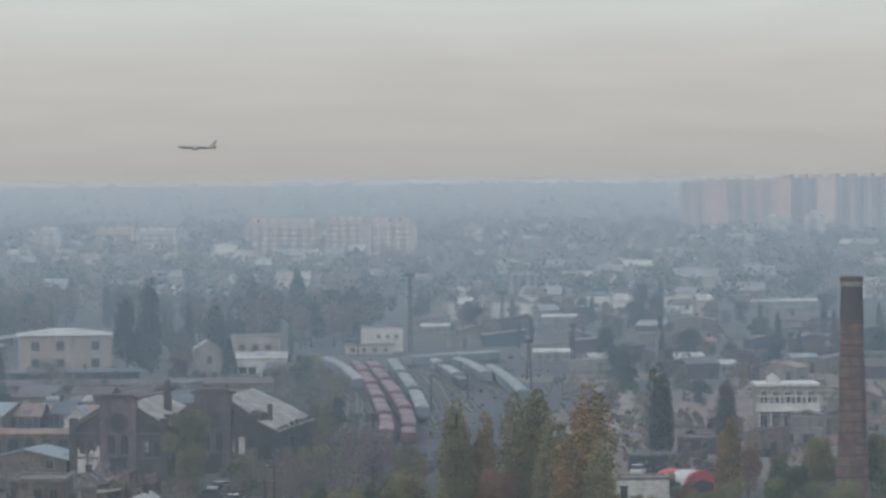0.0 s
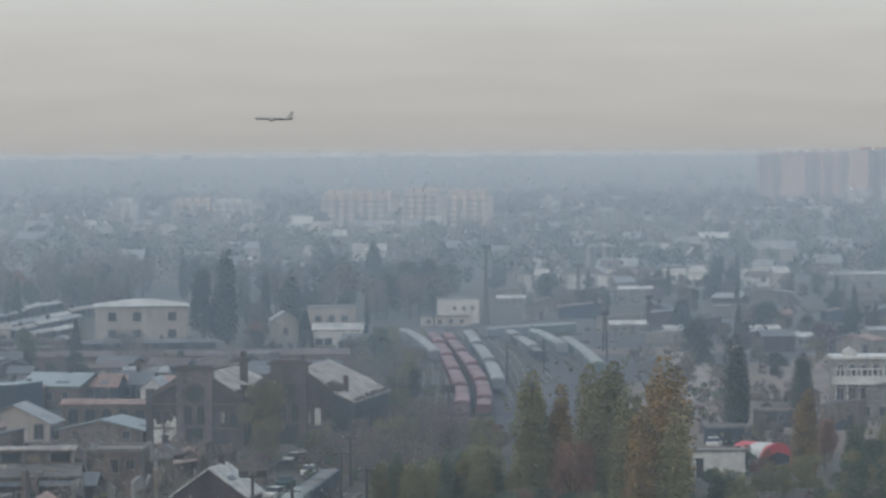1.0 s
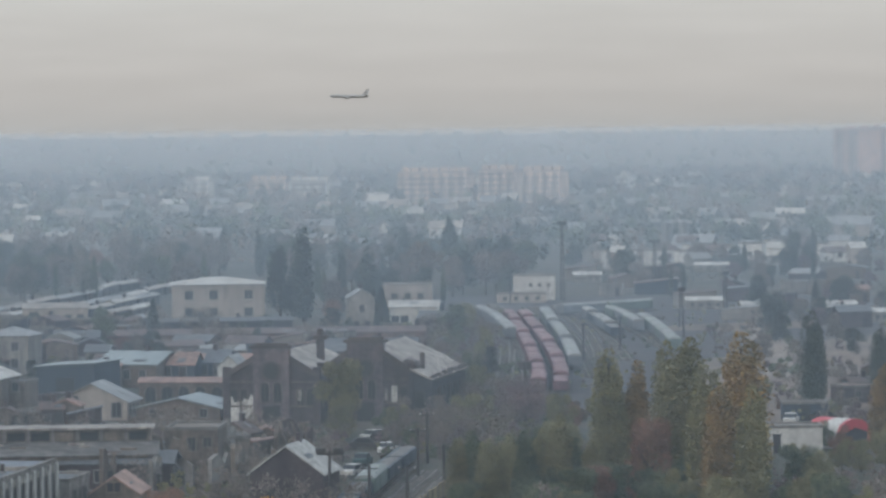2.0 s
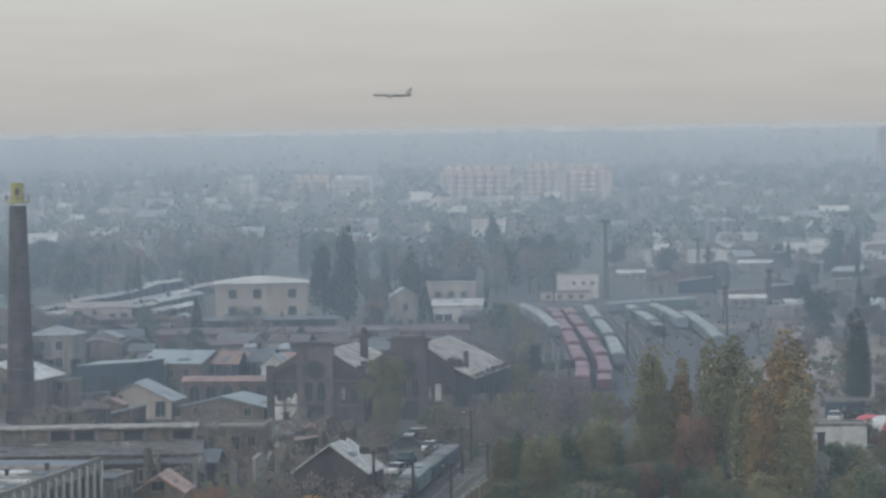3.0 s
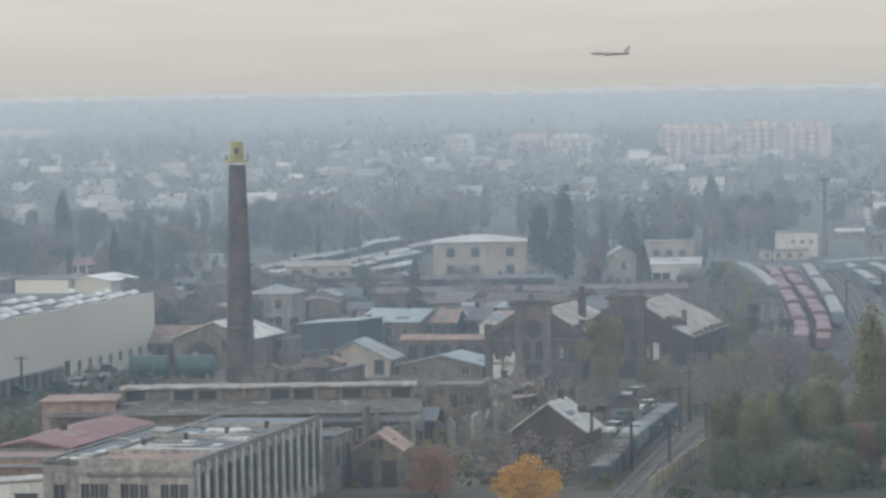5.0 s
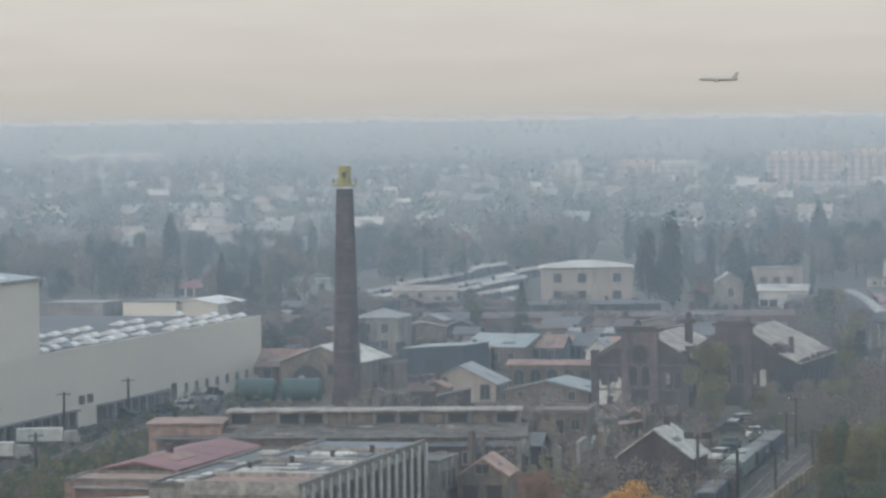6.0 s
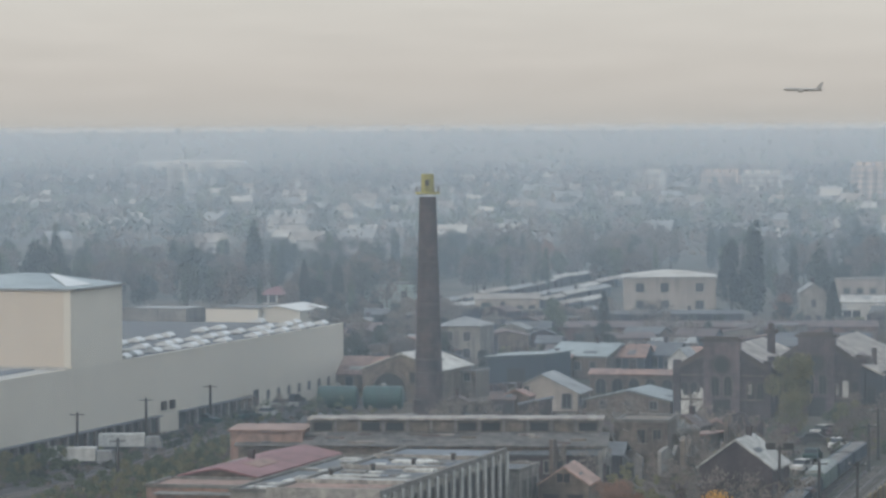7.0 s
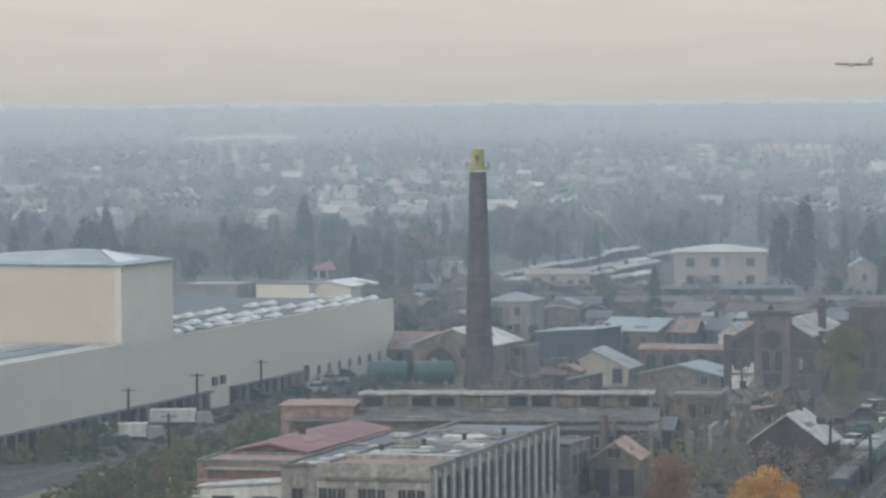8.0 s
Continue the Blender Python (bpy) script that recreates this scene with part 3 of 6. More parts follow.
white = [bm.verts.new(p) for p in ((-5.6, 7.4, BLOCK_H + 1.42), (-0.8, 0.9, BLOCK_H + 0.22), (-0.4, 8.0, BLOCK_H + 0.24), (-5.6, 8.5, BLOCK_H + 1.46))]
bm.faces.new(white)
deep = bmesh.ops.extrude_face_region(bm, geom=bm.faces[:])
bmesh.ops.translate(bm, vec=(0, 0, 0.08), verts=[v for v in deep["geom"] if isinstance(v, bmesh.types.BMVert)])
part("white_roof_patch", bm, SKYLIGHT, hall, "bright new white roofing sheet")
part("gutter", box(-34.4, 0.45, 0.0, 0.2, BLOCK_H - 0.2, BLOCK_H + 0.05), ROOF_GREY, hall)
part("gutter", box(0.35, 0.55, 0.2, 17.2, BLOCK_H - 0.2, BLOCK_H + 0.05), ROOF_GREY, hall)
part("flat_roof", box(-59.7, -0.3, 17, 104.2, HALL_H, HALL_H + 0.08), ROOF_TAR, hall)
part("flat_roof", box(-59.7, -0.3, -74.7, 0.3, HALL_H, HALL_H + 0.08), ROOF_PALE, hall, "pale dusty roofing")
for i in range(9):
    part("roof_strip", box(-40 + i * 4.2, -37.2 + i * 4.2, -60 + 2 * (i % 3), -2.5, HALL_H + 0.08, HALL_H + 0.22), (CLADDING, ROOF_GREY, ROOF_FELT)[i % 3], hall)
part("parapet_cap", box(-0.35, 0.06, 16.8, 104.5, HALL_H, HALL_H + 0.15), CLADDING, hall)
part("parapet_cap", box(-0.35, 0.06, -75, 0.5, HALL_H, HALL_H + 0.15), CLADDING, hall)
# chunky skylights in rows over the flat roof
roof_dice = random.Random(8)
tooth = mesh_of("skylight", prism([(-1.0, 0), (1.0, 0), (1.0, 0.35), (0.3, 0.75), (-1.0, 0.3)], 0, 2.2), SKYLIGHT)
curb = mesh_of("skylight_curb", box(-1.15, 1.15, -0.15, 2.35, 0, 0.12), ROOF_TAR)
for row, x0 in enumerate((-1.7, -6.2, -12.5)):
    for i in range(14):
        if row == 2 and i < 4 or roof_dice.random() < 0.14:
            continue
        at_ = pose(x0 + roof_dice.uniform(-0.5, 0.5), 19 + i * 6.1 + row * 1.6 + roof_dice.uniform(-0.4, 0.4), HALL_H + 0.08)
        light = part("skylight", tooth, None, hall, at=at_)
        part("skylight_curb", curb, None, light)
part("roof_light_strip", box(-14, -10.5, 18, 38, HALL_H + 0.08, HALL_H + 0.9), SKYLIGHT, hall, "long white roof light")
part("roof_light_strip", box(-5.2, -3.6, 18, 31, HALL_H + 0.08, HALL_H + 0.55), ROOF_PALE, hall)
part("plant_box", box(-4.2, -2.2, 25, 28, HALL_H + 0.08, HALL_H + 0.9), ROOF_PALE, hall)
# loading bays between piers along the foot, in two runs
bay = bmesh.new()
add_box(bay, -0.02, 0.08, -1.15, 1.15, 0.1, 2.2)
bay = mesh_of("loading_bay", bay, DARK_HOLE)
pier = mesh_of("pier", box(-0.02, 0.5, -0.32, 0.32, 0, 2.3), PLASTER_GREY)
for y0, count in ((-38.0, 22), (36.0, 9)):
    for i in range(count):
        y = y0 + 1.5 + i * 3.0
        part("loading_bay", bay, None, hall, at=pose(0, y, 0))
        part("pier", pier, None, hall, at=pose(0, y + 1.5, 0))
    part("canopy", box(0, 0.9, y0, y0 + count * 3.0 + 0.5, 2.3, 2.5), ROOF_TAR, hall, "thin dark canopy over the bays")
for y in (30.0, 33.0):
    part("vent_hood", box(-0.02, 0.35, y, y + 1.3, 3.0, 4.1), STEEL, hall)
part("loading_door", box(-0.02, 0.1, 65.0, 67.0, 0.9, 3.1), DARK_HOLE, hall)
for i in range(7):
    window(hall, 0, 71 + i * 4.4, 1.6, 0.95, 1.1, 90, PLASTER_GREY)


# ---- chimneys ----
def brick_chimney(label, x, y, top, r0, r1, rings, brick):
    c = thing("brick_chimney", label, "chimney", x, y)
    prof = [(0, r0 * 1.12), (2.4, r0 * 1.1), (2.5, r0)] + [(2.5 + (top - 3.5) * i / 8, r0 + (r1 - r0) * i / 8) for i in range(1, 9)]
    part("shaft", tube(prof, 28), brick, c)
    for i in range(rings):
        z = 4 + (top - 6.5) * i / (rings - 1)
        r = r0 + (r1 - r0) * (z - 2.5) / (top - 3.5)
        part("steel_hoop", tube([(z, r + 0.015), (z + 0.03, r + 0.11), (z + 0.2, r + 0.11), (z + 0.24, r + 0.015)], 28), BRICK_SOOT, c)
    return c


ch = brick_chimney("tall dark brick chimney with a yellow tank head", -47.5, 491.0, 30.6, 1.95, 1.12, 14, BRICK_DARK)
part("gallery", tube([(29.9, 1.15), (30.0, 1.65), (30.25, 1.65), (30.26, 1.15)], 24), YELLOW, ch, "narrow yellow gallery")
for i in range(12):
    a = 2 * math.pi * i / 12
    part("baluster", tube([(30.25, 0.04), (31.0, 0.04)], 6, 1.58 * math.cos(a), 1.58 * math.sin(a)), STEEL, ch)
part("yellow_cap", tube([(30.2, 0.8), (30.3, 0.86), (32.6, 0.86), (32.7, 0.8)], 24), YELLOW, ch, "faded yellow steel drum")
bm = bmesh.new()
add_box(bm, -0.25, 0.25, -0.93, -0.8, 31.1, 31.9)
part("hatch", bm, STEEL, ch)

rch = brick_chimney("old red brick chimney with steel hoops and sooty top", 78.2, 423.1, 27.0, 1.85, 1.22, 17, BRICK_RED)
part("sooty_top", tube([(22.3, 1.36), (22.35, 1.385), (26.2, 1.25), (26.25, 1.2)], 28), BRICK_SOOT, rch, "soot-blackened brick")
part("coping", tube([(26.2, 1.2), (26.4, 1.36), (26.75, 1.36), (26.8, 1.22)], 28), PLASTER_GREY, rch)
part("rim", tube([(26.8, 1.22), (26.85, 1.38), (27.35, 1.38), (27.4, 1.2)], 28), BRICK_SOOT, rch)


# ---- the old brick works with two naves ----
def nave(label, x, y, rz, w, d, h, rise, roof):
    n = thing("brick_nave", label, "industrial building", x, y, rz, group="old brick works")
    part("wall", prism([(-w / 2, 0), (w / 2, 0), (w / 2, h), (0, h + rise), (-w / 2, h)], 0, d), BRICK, n)
    for s in (-1, 1):
        part("gable_coping", prism([(s * (w / 2 + 0.2), h - 0.5), (s * (w / 2 + 0.2), h + 0.3), (s * 2.4, h + rise), (s * 2.4, h + rise - 0.9)], -0.35, 0.15), BRICK_SOOT, n)
    part("central_bay", box(-2.5, 2.5, -0.4, 0.6, 0, h + rise + 0.9), BRICK_BAY, n, "paler weathered brick")
    top = bmesh.new()
    add_box(top, -2.9, 2.9, -0.7, 1.0, h + rise + 0.9, h + rise + 1.3)
    add_box(top, -2.3, 2.3, -0.5, 0.8, h + rise + 1.3, h + rise + 1.6)
    part("parapet", top, BRICK_SOOT, n)
    for s in (-1, 1):
        e = w / 2 + 0.3
        part("roof_slope", prism([(0, h + rise + 0.02), (s * e, h - 0.08), (s * e, h + 0.12), (0, h + rise + 0.2)], 0.3, d + 0.2), roof, n)
        part("corner_pier", box(s * w / 2 - 0.5, s * w / 2 + 0.5, -0.3, 0.5, 0, h + 1.1), BRICK, n)
    o = bmesh.new()
    rings = [[o.verts.new((k * math.cos(2 * math.pi * i / 16), y0, 7.1 + k * math.sin(2 * math.pi * i / 16))) for i in range(16)] for k, y0 in ((1.05, -0.39), (1.05, -0.6), (1.4, -0.6), (1.4, -0.39))]
    for a, b in zip(rings, rings[1:]):
        for i in range(16):
            o.faces.new((a[i], a[(i + 1) % 16], b[(i + 1) % 16], b[i]))
    rose = part("round_window", o, BRICK_SOOT, n)
    part("pane", prism([(1.05 * math.cos(2 * math.pi * i / 16), 7.1 + 1.05 * math.sin(2 * math.pi * i / 16)) for i in range(16)], -0.43, -0.39), DARK_HOLE, rose)
    for x0 in (-0.85, 0.85):
        window(n, x0, -0.4, 3.0, 1.0, 2.6, 0, BRICK_PALE, True)
    for x0 in (-5.2, -3.9, 3.9, 5.2):
        window(n, x0, 0, 2.4, 0.85, 2.4, 0, BRICK_PALE, True)
    for i in range(5):
        window(n, w / 2, 3 + i * 4.0, 2.2, 1.3, 2.8, 90, BRICK_PALE, True)
    part("door", box(-1.2, 1.2, -0.46, -0.38, 0, 2.5), DARK_HOLE, n)
    for z in (2.7, 5.9):
        part("string_course", box(-w / 2 - 0.1, -2.5, -0.14, 0.0, z - 0.3, z - 0.12), BRICK_PALE, n)
        part("string_course", box(2.5, w / 2 + 0.1, -0.14, 0.0, z - 0.3, z - 0.12), BRICK_PALE, n)
    return n


n1 = nave("ruined dark brick nave with round window and stepped parapet", -8.1, 489.8, -13, 12.4, 24, 6.6, 2.7, ROOF_CREAM)
part("plaster_patch", prism([(-6.1, 0), (-4.5, 0), (-4.4, 2.6), (-4.7, 3.1), (-5.2, 2.9), (-5.5, 3.7), (-6.1, 3.9)], -0.09, 0.02), WHITEWASH, n1, "peeling whitewashed plaster")
part("plaster_patch", prism([(-4.1, 0), (-2.6, 0), (-2.6, 3.8), (-2.9, 4.1), (-3.2, 3.3), (-3.8, 3.5), (-4.1, 2.9)], -0.09, 0.02), WHITEWASH, n1, "peeling whitewashed plaster")
part("shutter", box(3.6, 4.1, -0.2, -0.16, 3.2, 4.6), PLASTER_GREY, n1, "faded grey shutter")
n2 = nave("dark brick nave with patched cream roof", 4.5, 493.3, -13, 12.4, 26, 6.8, 2.9, ROOF_CREAM)
part("shutter", box(3.5, 4.3, -0.12, -0.1, 2.4, 4.8), WHITEWASH, n2, "white-painted shutter")
part("shutter", box(2.6, 3.0, -0.2, -0.16, 2.8, 4.4), PLASTER_GREY, n2, "faded grey shutter")
wing = thing("brick_aisle", "low sooty brick aisle along the second nave", "industrial building", 4.5, 493.3, -13, group="old brick works")
part("wall", prism([(6.22, 0), (9.0, 0), (9.0, 5.6), (6.22, 6.7)], -1.0, 24), SOOT_WALL, wing)
part("roof_slope", prism([(6.3, 6.95), (9.3, 5.6), (9.3, 5.8), (6.3, 7.15)], -1.2, 24.2), ROOF_CREAM, wing, "patched cream sheet roof")
ragged = bmesh.new()
wing_dice = random.Random(3)
for i in range(20):
    add_box(ragged, 8.85, 9.2, -1 + i * 1.25, i * 1.25 + 0.2, 5.4, 5.9 + wing_dice.uniform(0.0, 0.55))
part("parapet", ragged, BRICK_SOOT, wing)
part("chimney", box(6.6, 7.2, 4.0, 4.6, 6.4, 9.0), BRICK_SOOT, wing)
part("dormer", prism([(4.2, 7.4), (6.8, 6.8), (6.4, 8.0), (5.2, 8.3)], 1.2, 4.0), BRICK_SOOT, wing)
for i in range(6):
    window(wing, 9.0, 1.5 + i * 3.7, 1.6, 1.3, 2.6, 90, BRICK_SOOT)
part("pilaster", box(8.6, 9.3, -1.3, -0.6, 0, 5.6), SOOT_WALL, wing)
part("pilaster", box(6.2, 6.8, -1.3, -1.0, 0, 6.0), SOOT_WALL, wing)
window(wing, 7.6, -1.0, 1.4, 1.0, 2.6, 0, BRICK_SOOT)
back = building("back_shed", "long low brick shed behind the works", 5.4, 567.1, -4, 15, 8, 5.0, BRICK, ROOF_TAR, "gable_x", 1.6, group="old brick works")
# slender brick stack before the roof, with a flared head
st = thing("brick_stack", "slender brick stack with flared head", "chimney", -1.6, 502.3)
part("shaft", box(-0.55, 0.55, -0.55, 0.55, 0, 10.6), BRICK, st)
part("head", box(-0.95, 0.95, -0.95, 0.95, 10.6, 11.2), BRICK_SOOT, st)
part("pot", tube([(11.2, 0.45), (11.3, 0.5), (12.0, 0.4), (12.05, 0.3)], 10), BRICK_SOOT, st)

# ---- long clerestory shed before the chimney ----
ls = thing("long_shed", "long low stone shed with a glazed clerestory", "industrial building", -40.0, 404.0, 0.5)
part("wall", box(-20.4, 20.4, 0, 13, 0, 3.6), BRICK_PALE, ls)
for s, y0, y1 in ((-1, -0.4, 4.6), (1, 8.4, 13.4)):
    bm = bmesh.new()
    z0, z1 = (3.6, 4.7) if s < 0 else (4.7, 3.6)
    vs = [bm.verts.new(p) for p in ((-20.8, y0, z0), (20.8, y0, z0), (20.8, y1, z1), (-20.8, y1, z1), (-20.8, y0, z0 + 0.16), (20.8, y0, z0 + 0.16), (20.8, y1, z1 + 0.16), (-20.8, y1, z1 + 0.16))]
    for f in ((0, 3, 2, 1), (4, 5, 6, 7), (0, 1, 5, 4), (1, 2, 6, 5), (2, 3, 7, 6), (3, 0, 4, 7)):
        bm.faces.new([vs[i] for i in f])
    part("roof_slope", bm, ROOF_LICHEN, ls)
part("clerestory", box(-12.9, 19.8, 4.6, 8.4, 3.6, 6.2), BRICK_PALE, ls)
part("clerestory_roof", box(-13.2, 20.1, 4.1, 8.9, 6.2, 6.42), ROOF_CREAM, ls)
cl = mesh_of("clerestory_pane", box(-1.0, 1.0, 4.5, 4.6, 5.0, 5.9), PANE)
infill = mesh_of("clerestory_infill", box(-0.95, 0.95, 4.46, 4.6, 4.95, 5.85), STONE)
for i in range(12):
    if i in (1, 4, 5, 8, 10):
        part("clerestory_infill", infill, None, ls, "pale stone infill", at=pose(-11.4 + i * 2.7, 0, 0))
    else:
        part("clerestory_pane", cl, None, ls, at=pose(-11.4 + i * 2.7, 0, 0))
for i in range(13):
    part("clerestory_post", box(-12.9 + i * 2.7, -12.55 + i * 2.7, 4.4, 4.62, 4.7, 6.2), CONCRETE, ls)
eave_dice = random.Random(17)
for i in range(26):
    x0 = eave_dice.uniform(-20, 18)
    k = eave_dice.uniform(0.1, 0.8)
    z0 = 3.62 + 1.1 * k + 0.16
    part("loose_sheet", box(x0, x0 + eave_dice.uniform(0.6, 2.2), -0.4 + 5 * k, 0.2 + 5 * k, z0 - 0.1, z0 + 0.16), eave_dice.choice([ROOF_CREAM, ROOF_TAR, ROOF_BROWN, STONE]), ls)
part("red_annex", box(-21.4, -13.3, 0.8, 9, 0, 5.2), ROOF_RUST, ls, "faded orange brick annex") 
part("annex_roof", box(-21.7, -13.0, 0.5, 9.3, 5.2, 5.4), ROOF_RUST, ls)
for i in range(12):
    window(ls, -18 + i * 3.4, 0, 1.0, 1.3, 1.7, 0, STONE)

# ---- flat-roofed workshop in the foreground ----
ws = thing("workshop", "grey workshop with patched flat roof and tall pilasters", "industrial building", -34.7, 314.1, -10.1)
part("wall", box(-10.3, 0, 0, 44, 0, 7.2), PLASTER_WORN, ws)
part("flat_roof", box(-10.1, -0.2, 22, 43.8, 7.2, 7.32), ROOF_FELT, ws, "blue-grey roofing felt")
part("flat_roof", box(-10.1, -0.2, 0.2, 8, 7.2, 7.36), ROOF_RUST, ws, "faded pink roofing sheet")
part("flat_roof", box(-10.1, -0.2, 8, 22, 7.2, 7.3), ROOF_TAR, ws, "dark tarred roofing")
part("pale_strip", box(-9.9, -0.4, 8.6, 13.5, 7.3, 7.38), ROOF_PALE, ws, "pale roofing sheet")
for i in range(34):
    x0, y0 = random.uniform(-10, -3.2), random.uniform(13, 36)
    x1 = min(x0 + random.uniform(1.2, 4.5), -0.4)
    part("roof_patch", box(x0, x1, y0, y0 + random.uniform(0.8, 2.6), 7.3, 7.37 + 0.006 * i), (WHITEWASH, ROOF_PALE, CONCRETE, ROOF_FELT)[i % 4], ws)
for y0 in (0, 8.0, 22.0, 33.0):
    part("fire_wall", box(-10.3, 0, y0, y0 + 0.3, 7.2, 7.75), PLASTER_WORN, ws)
part("parapet", box(-0.3, 0.1, 0.3, 44, 7.0, 7.6), CONCRETE, ws)
part("parapet", box(-10.4, -10.05, 0.3, 44, 7.0, 7.6), PLASTER_GREY, ws)
pil = mesh_of("pilaster", box(0, 0.22, -0.4, 0.4, 0, 7.2), ROOF_PALE)
for i in range(16):
    part("pilaster", pil, None, ws, at=pose(0, 1 + i * 2.85, 0))
    if i < 15:
        window(ws, 0, 2.4 + i * 2.85, 1.2, 1.5, 5.0, 90, CONCRETE)
for u in (-8.9, -5.3, -1.7):
    for k in (-0.85, 0, 0.85):
        window(ws, u + k, 0, 4.3, 0.66, 1.2, 0, PLASTER_GREY)
part("cornice", box(-10.4, 0.1, -0.25, 0, 6.3, 6.6), CONCRETE, ws)
for i in range(4):
    part("roof_vent", tube([(7.3, 0.2), (7.8, 0.2), (7.85, 0.32), (8.0, 0.25)], 10, -9 + i * 2.2, 15 + i * 6), STEEL, ws)
ext = building("workshop_annex", "lower annex with broken pale roofing", -46.4, 323.0, -10.1, 5.6, 34, 6.6, PLASTER_WORN, ROOF_TAR, "flat", 0, 0.2, [("f", 2, 3.4, 1.0, 1.3, 0.05, 0.95)])
for i in range(22):
    x0, y0 = random.uniform(-2.6, 1.2), random.uniform(1, 31)
    part("roof_patch", box(x0, min(x0 + random.uniform(0.8, 3.0), 2.6), y0, y0 + random.uniform(0.7, 2.4), 6.68, 6.74 + 0.006 * i), (ROOF_PALE, WHITEWASH, CONCRETE)[i % 3], ext)

building("red_roof_shed", "low shed with an oxide red sheet roof", -54.6, 352.0, -11, 7.5, 26, 5.2, BRICK_PALE, ROOF_RED, "gable_y", 0.7, 0.4, [("f", 3, 1.5, 1.4, 1.6, 0.1, 0.9)])
building("terrace_house", "weathered orange block with layered flat roofs", -55.0, 344.0, -8, 11, 7.5, 4.9, ROOF_RUST, ROOF_RUST, "flat", 0, 0.3, [("f", 3, 3.2, 1.4, 1.2, 0.05, 0.95)])
terrace = thing("stacked_terrace", "stepped pinkish masonry terrace with rotten ledges", "building", -54.8, 340.0, -8)
for k, (w_, z0, z1, y0) in enumerate(((5.3, 0, 2.0, 0.0), (5.0, 2.0, 3.4, 0.9), (4.6, 3.4, 4.4, 1.9))):
    part("masonry_tier", box(-w_, w_, y0, 3.6, z0, z1), (PLASTER, ROOF_RUST, BRICK_RED)[k], terrace)
    part("ledge", box(-w_ - 0.25, w_ + 0.25, y0 - 0.35, 3.6, z1, z1 + 0.14), (ROOF_PALE, ROOF_RUST, CONCRETE)[k], terrace, "crumbling ledge")
for i in range(5):
    part("doorway", box(-4.6 + i * 2.1, -3.6 + i * 2.1, -0.05, 0.02, 0.1, 1.7), DARK_HOLE, terrace)
    part("post", box(-5.2 + i * 2.3, -5.0 + i * 2.3, 0.55, 0.75, 2.1, 3.4), CONCRETE, terrace)
building("white_lean_to", "small white lean-to with dark doors", -54.6, 337.5, -8, 9.0, 4.5, 3.2, WHITEWASH, ROOF_PALE, "shed", 0.6, 0.3, doors=[("f", 0.25, 2.0, 2.3), ("f", 0.7, 2.2, 2.3)])

# ---- ruin and sheds beside the workshop ----
building("ruined_gable_house", "roofless stone gable with two dark doorways", -21.6, 360.4, -6, 5.0, 7, 3.6, STONE, ROOF_RUST, "gable_y", 1.7, 0.15,
         [("f", 1, 3.9, 1.3, 0.9, 0.35, 0.65)], [("f", 0.26, 1.5, 2.6), ("f", 0.74, 1.5, 2.6)], frame_mat=BRICK_PALE)
building("courtyard_block", "grey plastered block with dark openings", -28.6, 358.0, -10, 5.8, 8, 5.2, PLASTER_GREY, ROOF_TAR, "flat", 0, 0.2, [("f", 2, 2.9, 1.1, 1.7, 0.1, 0.9), ("f", 2, 0.4, 1.1, 1.7, 0.1, 0.9), ("r", 3, 2.4, 1.1, 1.8, 0.1, 0.9)])
building("tar_roof_shed", "dark shed with a sagging tarred roof", -24.3, 403.1, -4, 13, 7, 2.8, BRICK, ROOF_TAR, "gable_x", 1.0, 0.4, [("f", 4, 0.8, 1.0, 1.3, 0.05, 0.95)])
bs = building("brick_gable_shed", "brown brick gabled shed with a white sheet roof", -4.8, 370.4, -14, 7.6, 7, 4.5, BRICK, ROOF_PALE, "gable_y", 2.7, 0.3, [("f", 2, 1.4, 1.1, 1.6, 0.1, 0.9)], [("f", 0.5, 1.8, 2.4)], frame_mat=BRICK_SOOT)
building("ruined_tower", "crumbling pale brick walls of a roofless ruin", -16.0, 413.9, -6, 6.0, 8, 5.6, BRICK_PALE, STONE, "flat", 0, 0.1, [("f", 3, 3.2, 0.9, 1.5, 0.05, 0.95), ("f", 3, 0.8, 0.9, 1.5, 0.05, 0.95)], frame_mat=STONE)
building("ruined_block", "broken stone outbuilding without windows", -12.2, 428.0, 8, 5.0, 6, 3.4, STONE, STONE, "flat", 0, 0.1, [("f", 2, 1.0, 0.9, 1.4, 0.1, 0.9)], frame_mat=STONE)
def broken_wall(x, y, rz, w, h, mat):
    """A stump of a wall with a ragged top."""
    pts = [(-w / 2, 0), (w / 2, 0)]
    k = max(4, int(w / 0.7))
    pts += [(w / 2 - w * i / k, h * random.uniform(0.45, 1.0)) for i in range(k + 1)]
    b = thing("ruin_stump", "ragged stump of an old masonry wall", "ruin", x, y, rz, group="ruined walls")
    part("masonry", prism(pts, -0.25, 0.25), mat, b)
    if w > 2.5:
        part("opening", box(-0.5, 0.5, -0.29, -0.24, 0.2, h * 0.42), DARK_HOLE, b)


